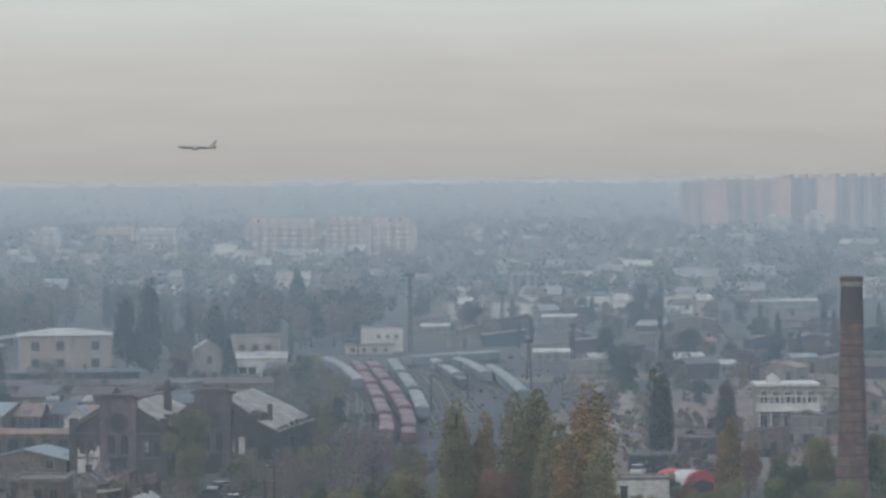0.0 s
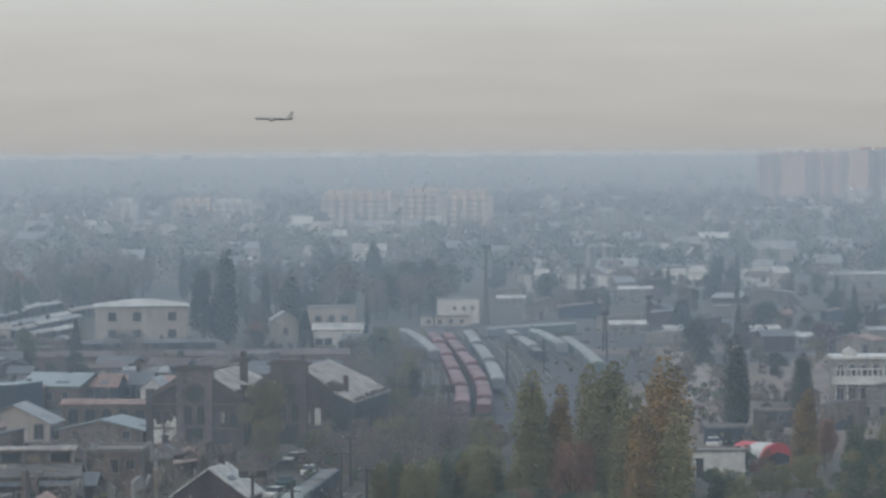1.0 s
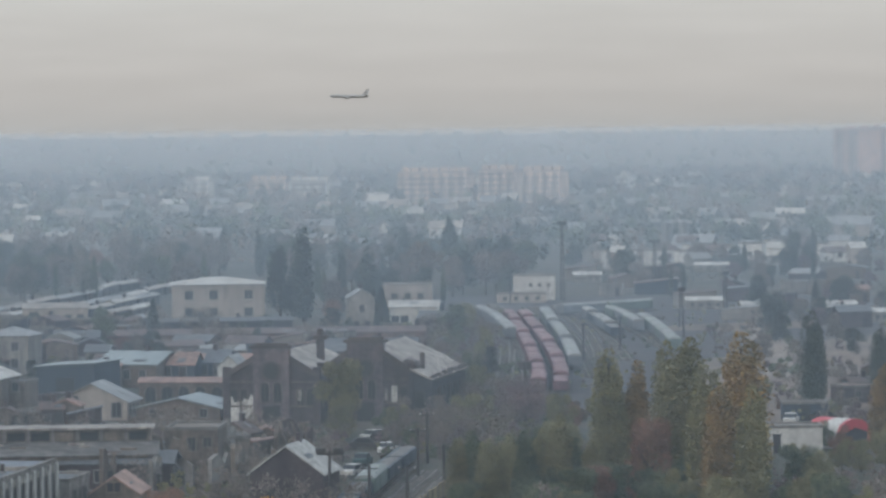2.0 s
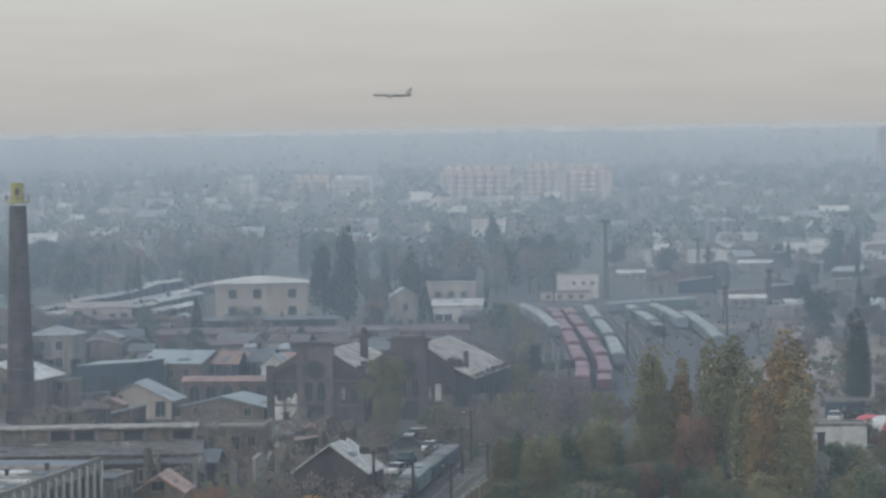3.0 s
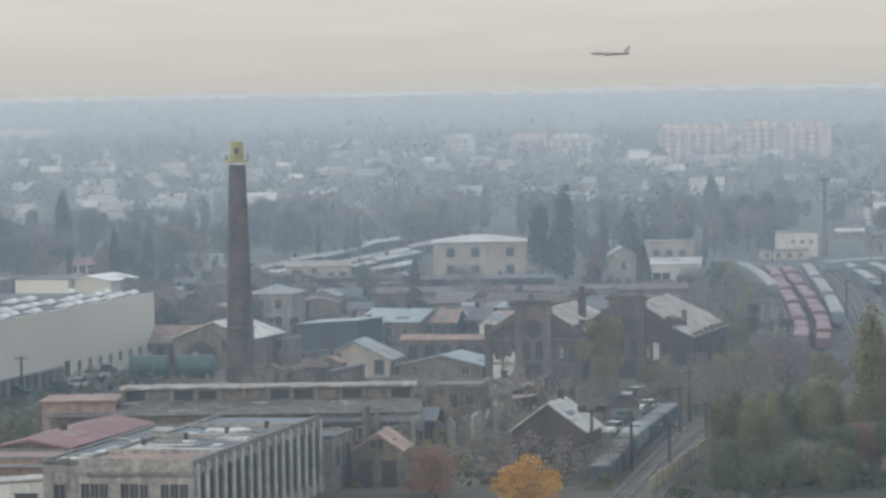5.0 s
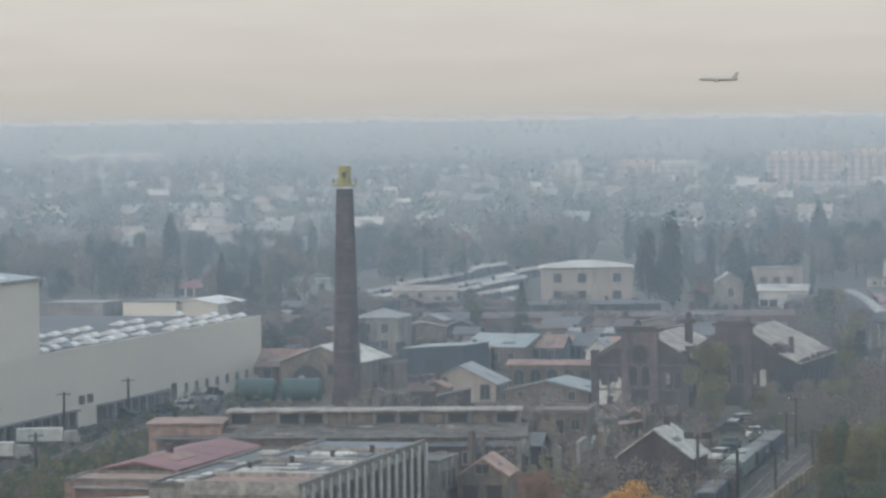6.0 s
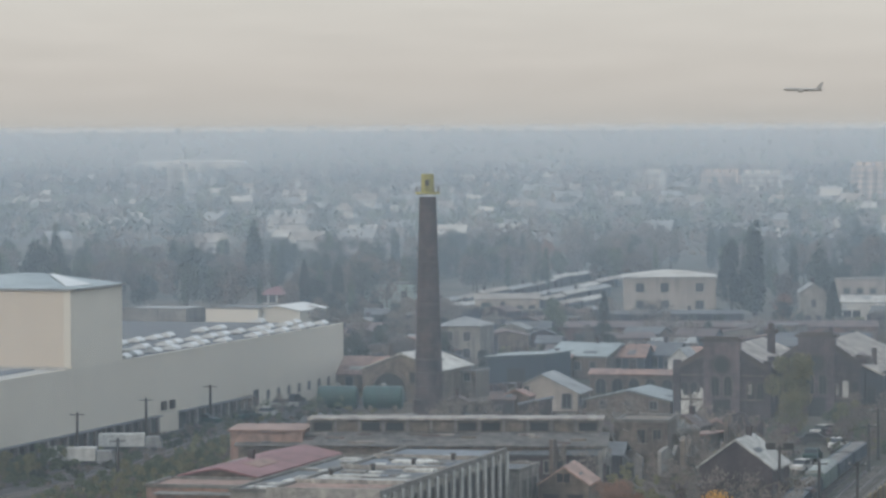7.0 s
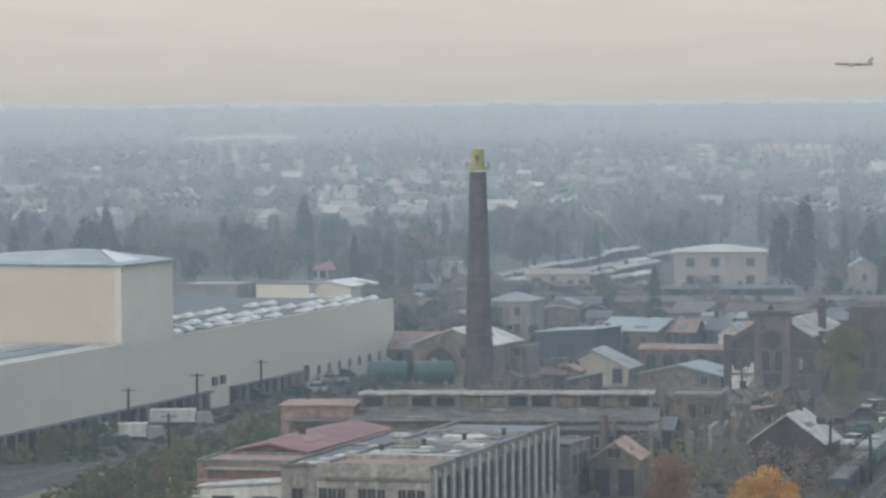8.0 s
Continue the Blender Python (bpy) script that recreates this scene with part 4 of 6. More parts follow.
for i in range(46):
    k = random.random()
    broken_wall(random.uniform(-25, -4), 402 + 64 * k, random.choice([-10, -10, 80]) + random.uniform(-8, 8), random.uniform(1.5, 5.5), random.uniform(1.5, 5.0), random.choice([BRICK_PALE, STONE, PLASTER_GREY, BRICK_PALE, BRICK]))
for i in range(30):
    broken_wall(random.uniform(-27, -11), random.uniform(400, 432), random.choice([-10, 60]) + random.uniform(-8, 8), random.uniform(2.5, 5.5), random.uniform(3.5, 6.0), random.choice([BRICK_PALE, STONE, PLASTER_GREY]))
for i in range(18):
    broken_wall(random.uniform(-50, -24), random.uniform(450, 476), random.uniform(-20, 10), random.uniform(2, 6), random.uniform(0.8, 2.2), random.choice([BRICK_PALE, STONE, BRICK]))
# heaps of rubble round the ruin
for i in range(26):
    x, y = random.uniform(-22, -4), random.uniform(405, 452)
    bm = bmesh.new()
    r = random.uniform(0.6, 1.6)
    bmesh.ops.create_icosphere(bm, subdivisions=2, radius=r)
    for v in bm.verts:
        v.co *= 1 + 0.35 * noise.noise(v.co * 1.4 / r + Vector((i, 0, 0)))
        v.co.z = max(v.co.z * 0.6, -0.1)
    ob = new("rubble_mound", mesh_of("rubble_mound", bm, random.choice([STONE, BRICK_PALE, CONCRETE])))
    ob.matrix_basis = pose(x, y, 0, 0, 0, random.uniform(0, 360))
    tagged(ob, "low heap of broken stone and brick", "rubble", "rubble round the ruin")

# ---- buildings between chimney and works ----
ab = building("arched_stone_house", "stone workshop with a great arch and pale roof", -53.9, 517.3, -14, 12.0, 13, 4.6, STONE, ROOF_PALE, "gable_y", 2.2, 0.35, [("f", 2, 2.8, 1.0, 1.4, 0.55, 0.95)], frame_mat=BRICK_PALE)
o = prism([(-1.8 + k * math.cos(math.pi * i / 12), 1.6 + k * math.sin(math.pi * i / 12)) for k, turn in ((3.0, range(13)), (2.5, range(12, -1, -1))) for i in turn], -0.3, 0.05)
part("arch", o, BRICK_PALE, ab)
part("archway", prism([(-4.3, 0), (0.7, 0), (0.7, 1.6)] + [(-1.8 + 2.5 * math.cos(math.pi * i / 12), 1.6 + 2.5 * math.sin(math.pi * i / 12)) for i in range(1, 12)] + [(-4.3, 1.6)], -0.08, 0.02), DARK_HOLE, ab)
building("red_roof_house", "low stone house with a broken red roof", -60.8, 531.5, -14, 9, 8, 3.0, STONE, ROOF_RUST, "gable_x", 2.2, 0.3, [("f", 3, 1.0, 1.0, 1.5, 0.1, 0.9)])
building("navy_shed", "dark navy timber shed with a pale sheet roof", -39.9, 548.9, -22, 9.6, 9, 4.3, NAVY, ROOF_BLUE, "shed", 0.6, 0.4, doors=[("f", 0.5, 3.0, 2.6)])
building("pale_roof_shed", "brick shed under a pale blue sheet roof", -31.6, 565.0, -24, 10, 10, 3.6, BRICK_PALE, ROOF_BLUE, "gable_x", 1.6, 0.4, [("f", 3, 1.4, 1.0, 1.3, 0.1, 0.9)])
building("cream_gable_house", "weathered cream gabled building with a tall slit window", -33.0, 501.0, -9, 10.2, 8, 2.5, PLASTER, ROOF_GREY, "gable_y", 2.4, 0.4, [("f", 1, 0.6, 0.7, 2.8, 0.2, 0.4), ("f", 1, 0.5, 1.2, 1.9, 0.72, 0.98), ("r", 3, 0.8, 1.0, 1.2, 0.05, 0.95)])
building("blue_gable_shed", "low brick shed with a light blue-grey gabled roof", -21.0, 498.6, -16, 12.0, 9, 1.7, BRICK_PALE, ROOF_BLUE, "gable_y", 1.3, 0.5, [("f", 3, 0.5, 1.0, 1.1, 0.05, 0.95)])
building("orange_roof_house", "small house with half orange half grey roof", -24.2, 565.7, -12, 6.0, 6, 3.4, NAVY, ROOF_RUST, "gable_x", 1.6, 0.3, [("f", 2, 1.6, 1.0, 1.4, 0.1, 0.9)])
building("grey_roof_house", "small house with a slate grey roof", -18.9, 569.4, -12, 5.2, 6, 3.4, NAVY, ROOF_TAR, "gable_x", 1.7, 0.3, [("f", 2, 1.6, 1.0, 1.4, 0.1, 0.9)])
building("arcaded_brick_shed", "long pale brick shed with arched openings", -21.4, 527.6, -10, 13, 4, 3.2, BRICK_PALE, ROOF_RUST, "gable_x", 0.5, 0.3, [("f", 5, 0.4, 1.5, 2.2, 0.03, 0.97)], frame_mat=STONE, arch=True)
building("white_gable_house", "white plastered cottage with grey roof", -15.8, 561.1, -12, 3.6, 6, 3.2, WHITEWASH, ROOF_GREY, "gable_y", 1.6, 0.3, [("f", 1, 1.4, 1.0, 1.4, 0.2, 0.8)])
building("tin_roof_shed", "long low sheds under rusty tin", -11.4, 580.5, -6, 34, 6, 2.4, BRICK_PALE, ROOF_RUST, "gable_x", 1.3, 0.3, [("f", 8, 0.9, 1.1, 1.3, 0.03, 0.97)])
building("stone_outhouse", "plain stone outhouse beside the chimney", -46.0, 523.7, -14, 4.5, 6, 3.8, STONE, ROOF_TAR, "flat", 0, 0.2, [("f", 2, 2.6, 0.9, 1.4, 0.1, 0.9)])
building("low_grey_shed", "low shed with a flat felt roof", -40.4, 490.1, -20, 8, 5, 1.9, BRICK_PALE, ROOF_FELT, "flat", 0, 0.2, doors=[("f", 0.5, 1.6, 1.6)])


# ---- green tanks behind the long shed ----
for k, (x, y) in enumerate([(-61.0, 500.7), (-54.7, 500.8)]):
    t = thing("storage_tank", "dark green horizontal steel tank on saddles", "tank", x, y, 0, group="green tanks")
    bm = tube([(-2.9, 0.3), (-2.7, 1.35), (-2.4, 1.6), (2.4, 1.6), (2.7, 1.35), (2.9, 0.3)], 20)
    bm.transform(pose(0, 0, 1.9, 0, 90, 0))
    part("shell", bm, TEAL, t)
    for u in (-1.7, 1.7):
        part("saddle", box(u - 0.3, u + 0.3, -1.2, 1.2, 0, 1.0), CONCRETE, t)
    part("manhole", tube([(3.4, 0.4), (3.8, 0.4), (3.85, 0.25)], 12), WAGON_PALE, t)

# ---- the cream house and the rows of garages ----
ch_house = building("cream_house", "two-storey cream house with low grey roof", -23.5, 766.0, 3, 19.2, 15, 7.4, PLASTER, ROOF_PALE, "hip", 1.3, 0.5, category="house")
for u in (-6.2, -1.1, 6.2):
    window(ch_house, u, 0, 4.4, 1.6, 1.7, 0, PLASTER_GREY)
    window(ch_house, u, 0, 0.8, 1.6, 1.7, 0, PLASTER_GREY)
building("dark_wall_shed", "long dark shed before the cream house", -21.0, 701.0, 3, 27, 4, 3.0, SOOT_WALL, ROOF_TAR, "gable_x", 0.5, 0.3, [("f", 6, 0.3, 0.6, 0.5, 0.05, 0.95)])
building("long_brick_store", "long low reddish brick store", -14.0, 668.0, 2, 62, 7, 2.3, BRICK_RED, ROOF_BROWN, "gable_x", 0.8, 0.3, [("f", 12, 0.7, 1.0, 1.0, 0.03, 0.97)])


def row_between(name, label, x0, y0, x1, y1, wide, h, rise, wall, roof, group=""):
    """A long low building with its front foot from one point to the other."""
    length = math.hypot(x1 - x0, y1 - y0)
    b = building(name, label, (x0 + x1) / 2, (y0 + y1) / 2, math.degrees(math.atan2(y1 - y0, x1 - x0)), length, wide, h, wall, roof, "gable_x", rise, 0.3, group=group)
    door = mesh_of("garage_door", box(-1.2, 1.2, -0.08, 0.02, 0, 1.7), STEEL)
    for i in range(int(length / 6.5)):
        part("garage_door", door, None, b, at=pose(-length / 2 + 3.2 + i * 6.5, 0, 0))
    return b


garage_dice = random.Random(14)
for line in ([(-71.9, 761.8), (-66.1, 805.3), (-57.3, 859.4), (-52.2, 909.1), (-41.2, 963.1)],
             [(-67.7, 753.6), (-55.6, 779.2), (-49.3, 825.0), (-40.1, 888.6), (-33.5, 934.6)],
             [(-55.5, 764.5), (-47.4, 802.6), (-39.4, 845.0)],
             [(-46.3, 754.9), (-38.6, 800.1)],
             [(-42.8, 720.4), (-37.4, 750.2)],
             [(-68.7, 727.0), (-63.0, 745.5)]):
    for (xa, ya), (xb, yb) in zip(line, line[1:]):
        count = max(1, round(math.hypot(xb - xa, yb - ya) / 22))
        for i in range(count):
            k0, k1 = (i + 0.03) / count, (i + 0.97) / count
            row_between("garage_row", "row of lock-up garages under pale weathered roofs", xa + (xb - xa) * k0, ya + (yb - ya) * k0, xa + (xb - xa) * k1, ya + (yb - ya) * k1,
                        garage_dice.uniform(2.0, 3.0), 1.9 + garage_dice.uniform(-0.2, 0.4), 0.4, garage_dice.choice([BRICK, SOOT_WALL]), garage_dice.choice([ROOF_PALE, ROOF_PALE, ROOF_GREY, ROOF_CREAM]), "garage rows")
building("cream_workshop", "cream workshop with a big dark doorway", -55.8, 743.6, 6, 13, 9, 3.9, PLASTER, ROOF_CREAM, "gable_x", 0.8, 0.3, [("f", 2, 1.4, 1.2, 1.2, 0.6, 0.98)], [("f", 0.22, 3.6, 2.2)])
building("grey_house", "square grey stone house", -53.3, 601.4, -10, 7.5, 9, 6.2, PLASTER_GREY, ROOF_GREY, "hip", 1.4, 0.3, [("f", 2, 1.0, 1.1, 1.5, 0.1, 0.9), ("f", 2, 3.8, 1.1, 1.4, 0.1, 0.9)])
building("mint_house", "pale mint-green house with a flat roof", -83.7, 778.6, -8, 11, 9, 5.5, surface("mint_plaster", (0.42, 0.52, 0.47), (0.36, 0.45, 0.42), 0.2, 2.0), ROOF_BLUE, "flat", 0, 0.2, [("f", 3, 2.6, 1.2, 1.4, 0.05, 0.95)], category="house")
building("small_villa", "narrow pale house among dark trees", 5.8, 704.4, 5, 5.0, 6, 7.0, PLASTER_GREY, ROOF_GREY, "gable_y", 1.6, 0.3, [("f", 2, 1.2, 0.9, 1.4, 0.1, 0.9), ("f", 1, 4.2, 0.9, 1.4, 0.2, 0.8)], category="house")
building("white_workshop", "white workshop with a dark doorway", 16.0, 713.9, -3, 9.5, 8, 4.6, WHITEWASH, ROOF_PALE, "gable_x", 1.0, 0.3, [("f", 2, 1.6, 1.3, 1.3, 0.02, 0.4)], [("f", 0.7, 3.6, 2.2)])
building("pale_store", "pale plastered store with a flat roof", 17.0, 820.8, -3, 11, 8, 4.5, PLASTER, ROOF_PALE, "flat", 0, 0.2, [("f", 3, 1.4, 1.2, 1.2, 0.1, 0.9)])
depot = building("depot_office", "white depot office with a stepped upper floor", 46.2, 834.4, -2, 9.5, 8, 5.6, WHITEWASH, ROOF_PALE, "flat", 0, 0.2, [("f", 3, 3.2, 0.6, 0.7, 0.3, 0.95)])
building("depot_annex", "low pinkish depot annex beside the tracks", 42.7, 824.4, -2, 11, 6, 1.9, PLASTER, ROOF_RUST, "flat", 0, 0.2, [("f", 4, 0.6, 0.8, 0.8, 0.05, 0.95)])
for i, (a, w) in enumerate((((79.8, 782.1), 8), ((89.8, 760.2), 9), ((105.7, 756.4), 6), ((102.2, 983.1), 9), ((110.1, 723.7), 6), ((144.3, 786.2), 9), ((64.7, 927.2), 7), ((181.7, 1086.9), 22), ((33.1, 1492.7), 14))):
    building("white_store", "long low white store with grey roof", *a, (-6, 4, 2)[i % 3], w, 6, 1.9, PLASTER_GREY, ROOF_PALE, "gable_x", 0.6, 0.3, [("f", 4, 0.7, 0.6, 0.7, 0.05, 0.95)], group="white stores")

# behind the hall
building("grey_annex", "grey flat building behind the hall", -121.9, 704.2, -14, 14, 14, 3.8, PLASTER_GREY, ROOF_GREY, "flat", 0, 0.2, ())
building("beige_annex", "beige clad annex behind the hall", -106.3, 703.6, -14, 11, 14, 4.0, CLADDING, ROOF_TAR, "flat", 0, 0.2, ())
building("white_roof_hall", "hall with a bright white low-pitched roof", -97.6, 703.3, -14, 10, 14, 3.6, CLADDING, SKYLIGHT, "gable_y", 0.9, 0.4, ())
building("red_roof_cottage", "house with a dull red hipped roof", -109.0, 779.9, -8, 7, 7, 3.2, WHITEWASH, ROOF_RED, "hip", 1.8, 0.4, [("f", 3, 1.6, 1.2, 1.4, 0.1, 0.9)], category="house")

# the white house with an arcade and a balustrade
wh = thing("arcaded_house", "white two-storey house with balustrade and dark arcade", "house", 92.3, 552.7, -4)
part("wall", box(-4.6, 4.6, 0.9, 9, 0, 7.2), PLASTER_GREY, wh)
part("upper_front", box(-4.8, 4.8, 0, 1.0, 3.6, 4.6), WHITEWASH, wh, "white parapet band")
part("balcony_floor", box(-4.9, 4.9, -0.4, 1.0, 3.35, 3.6), WHITEWASH, wh)
col = mesh_of("column", tube([(0, 0.22), (0.2, 0.16), (3.1, 0.15), (3.35, 0.24)], 10), WHITEWASH)
bal = mesh_of("baluster", tube([(4.6, 0.1), (4.9, 0.17), (5.3, 0.09), (5.6, 0.14)], 8), WHITEWASH)
for i in range(6):
    part("column", col, None, wh, at=pose(-4.4 + i * 1.76, 0.2, 0))
for i in range(12):
    part("baluster", bal, None, wh, at=pose(-4.5 + i * 0.82, 0.3, 0))
part("handrail", box(-4.8, 4.8, 0.15, 0.45, 5.6, 5.8), WHITEWASH, wh)
part("cornice", box(-4.9, 4.9, 0.6, 9.2, 7.2, 7.6), WHITEWASH, wh)
part("roof_pavilion", prism([(-3.0, 7.6), (-1.0, 7.6), (-1.0, 8.4), (-2.0, 9.0), (-3.0, 8.4)], 2, 4), WHITEWASH, wh)
for i in range(5):
    window(wh, -3.6 + i * 1.8, 0.9, 4.7, 0.9, 1.8, 0, WHITEWASH, True)
    window(wh, -3.6 + i * 1.8, 0.9, 0.6, 1.0, 2.2, 0, WHITEWASH)
building("terrace_below", "grey terrace with parked clutter below the white house", 87.6, 524.9, -4, 10, 4, 2.4, CONCRETE, ROOF_FELT, "flat", 0, 0.2, [("f", 3, 0.6, 1.6, 1.3, 0.05, 0.95)])
# hut and tent by the poplars
hut = building("white_hut", "white flat-roofed hut with a dark doorway", 55.3, 436.1, -3, 6.2, 5, 3.0, WHITEWASH, CONCRETE, "flat", 0, 0.2, doors=[("f", 0.12, 0.9, 2.1)])
building("dark_kiosk", "dark kiosk with a red sign strip", 62.3, 481.9, -3, 6.0, 4, 2.4, NAVY, ROOF_TAR, "flat", 0, 0.2, doors=[("f", 0.5, 1.2, 2.0)])
tent = thing("market_tent", "red and white barrel-vaulted market tent", "tent", 63.2, 442.2, 42)
arc = [(2.9 * math.cos(math.pi * i / 12), 1.6 + 1.9 * math.sin(math.pi * i / 12)) for i in range(13)]
for k, m, y0, y1 in ((0, RED_PAINT, 0, 0.5), (1, WHITEWASH, 0.5, 3.0), (2, RED_PAINT, 3.0, 5.4)):
    part("canopy", prism([(2.9, 0.0)] + arc + [(-2.9, 0.0)], y0, y1), m, tent, "red canvas" if k != 1 else "white canvas")
part("opening", prism([(2.2, 0.05), (2.2, 1.8), (0, 2.4), (-2.2, 1.8), (-2.2, 0.05)], -0.05, 0.0), DARK_HOLE, tent)


# ---- railway ----
def along(points, step, start=0.0):
    """Places and headings at even steps along a bent line."""
    out, need = [], start
    for (x0, y0), (x1, y1) in zip(points, points[1:]):
        length = math.hypot(x1 - x0, y1 - y0)
        while need <= length:
            k = need / length
            out.append((x0 + (x1 - x0) * k, y0 + (y1 - y0) * k, math.degrees(math.atan2(y1 - y0, x1 - x0)) - 90))
            need += step
        need -= length
    return out


def smooth(points):
    for _ in range(2):
        q = [points[0]]
        for (x0, y0), (x1, y1) in zip(points, points[1:]):
            q += [(0.75 * x0 + 0.25 * x1, 0.75 * y0 + 0.25 * y1), (0.25 * x0 + 0.75 * x1, 0.25 * y0 + 0.75 * y1)]
        points = q + [points[-1]]
    return points


def rail_track(points):
    t = thing("rail_track", "pair of worn steel rails on ballast", "rail track", 0, 0, 0, group="rail tracks")
    for off in (-0.76, 0.76):
        bm = bmesh.new()
        ring = []
        for i, (x, y) in enumerate(points):
            x0, y0 = points[max(i - 1, 0)]
            x1, y1 = points[min(i + 1, len(points) - 1)]
            d = Vector((x1 - x0, y1 - y0)).normalized()
            n = Vector((d.y, -d.x))
            ring.append([bm.verts.new((x + n.x * (off + s), y + n.y * (off + s), z)) for s, z in ((-0.05, 0.08), (0.05, 0.08), (0.05, 0.28), (-0.05, 0.28))])
        for a, b in zip(ring, ring[1:]):
            for i in range(4):
                bm.faces.new((a[i], a[(i + 1) % 4], b[(i + 1) % 4], b[i]))
        part("rail", bm, TRACK_STEEL, t)
    bm = bmesh.new()
    for x, y, a in along(points, 1.3):
        q = bmesh.new()
        add_box(q, -1.35, 1.35, -0.14, 0.14, 0.06, 0.2)
        q.transform(pose(x, y, 0, 0, 0, a))
        merge(bm, q)
    part("sleeper_bed", bm, CONCRETE, t)["kind"] = "stuff"
    return t


def make_wagon(form, paint, label, roof_paint):
    w = thing("freight_wagon" if form != "tank" else "tank_wagon", label, "rail wagon", 0, 0, 0)
    L, B = 6.7, 1.35
    w.scale = (0.8, 1.0, 0.6)
    if form == "tank":
        bm = tube([(-5.9, 0.4), (-5.6, 1.2), (-5.2, 1.45), (5.2, 1.45), (5.6, 1.2), (5.9, 0.4)], 16)
        bm.transform(pose(0, 0, 2.6, 90, 0, 0))
        part("tank", bm, paint, w)
        part("dome", tube([(3.9, 0.6), (4.4, 0.6), (4.5, 0.3)], 12), paint, w)
    elif form == "open":
        part("body", box(-B, B, -L, L, 1.1, 3.3), paint, w)
        part("load", prism([(-B + 0.15, 3.2), (B - 0.15, 3.2), (0.7, 3.42), (-0.6, 3.4)], -L + 0.3, L - 0.3), roof_paint, w)
    else:
        part("body", box(-B, B, -L, L, 1.1, 3.7), paint, w)
        part("roof", prism([(-B - 0.05, 3.7), (B + 0.05, 3.7), (B * 0.75, 4.15), (B * 0.3, 4.35), (-B * 0.3, 4.35), (-B * 0.75, 4.15)], -L - 0.05, L + 0.05), roof_paint, w)
        part("door", box(B, B + 0.06, -1.1, 1.1, 1.25, 3.5), paint, w)
        part("door", box(-B - 0.06, -B, -1.1, 1.1, 1.25, 3.5), paint, w)
    rib = mesh_of("rib", box(-B - 0.08, B + 0.08, -0.08, 0.08, 1.1, 3.6 if form == "box" else 3.3), paint)
    if form != "tank":
        for i in (-4, 0, 4):
            part("rib", rib, None, w, at=pose(0, i * 1.5, 0))
    part("frame", box(-1.3, 1.3, -L - 0.3, L + 0.3, 0.85, 1.1), STEEL, w)
    bog = bmesh.new()
    for s in (-0.8, 0.8):
        for u in (-0.9, 0.9):
            q = tube([(-0.07, 0.47), (0.07, 0.47)], 14)
            q.transform(pose(s, u, 0.75, 0, 90, 0))
            merge(bog, q)
        add_box(bog, s * 1.25 - 0.08, s * 1.25 + 0.08, -1.3, 1.3, 0.55, 0.85)
    bog = mesh_of("bogie", bog, STEEL)
    for u in (-4.6, 4.6):
        part("bogie", bog, None, w, at=pose(0, u, 0))
    return w


STOCK = {
    "red": make_wagon("open", WAGON_RED, "oxide red open freight wagon", WAGON_DUST),
    "box_red": make_wagon("box", WAGON_RED, "dull red covered freight wagon", WAGON_DUST),
    "pale": make_wagon("box", ROOF_FELT, "grey covered freight wagon with pale roof", WAGON_PALE),
    "green": make_wagon("box", WAGON_GREEN, "dark green carriage with a pale roof", WAGON_GREY),
    "dark": make_wagon("open", NAVY, "dark open freight wagon with scrap load", CONCRETE),
}
placed = set()
TRAINS = (
    ([36.1, 746.9, 35.0, 676.3, 33.9, 631.1, 32.5, 584.4, 31.2, 550.4, 28.6, 517.0], ("red", "red", "box_red"), 3.0),
    ([39.0, 748.6, 38.2, 685.5, 37.8, 647.8, 36.8, 606.2, 35.6, 569.6, 32.8, 527.9], ("red", "box_red", "red"), 6.0),
    ([30.8, 757.7, 32.7, 722.4, 33.1, 670.9], ("pale",), 6.0),
    ([43.4, 745.3, 42.1, 684.6, 41.3, 647.0, 39.2, 593.4], ("pale", "green", "pale", "dark"), 5.0),
    ([52.0, 745.7, 52.4, 729.3, 52.5, 678.5], ("pale", "dark", "pale"), 5.0),
    ([57.1, 749.3, 58.2, 730.4, 58.2, 695.5], ("green", "pale"), 5.0),
    ([61.0, 716.3, 61.0, 686.7, 59.5, 638.1], ("pale", "green"), 5.0),
    ([47.8, 758.7, 56.1, 766.8, 69.1, 779.2], ("pale", "green", "pale"), 6.0),
    ([0.1, 356.0, 3.9, 393.3, 9.1, 430.2], ("dark", "dark", "green"), 8.0),
)
for raw, kinds, first in TRAINS:
    pts = smooth([(raw[i], raw[i + 1]) for i in range(0, len(raw), 2)])
    rail_track(pts)
    for i, (x, y, a) in enumerate(along(pts, 14.4, first)):
        kind = kinds[i % len(kinds)]
        if kind in placed:
            copy_thing(STOCK[kind], pose(x, y, 0.2, 0, 0, a))["group"] = "freight trains"
        else:
            placed.add(kind)
            STOCK[kind].matrix_basis = pose(x, y, 0.2, 0, 0, a) @ Matrix.Diagonal((*STOCK[kind].scale, 1))
            STOCK[kind]["group"] = "freight trains"
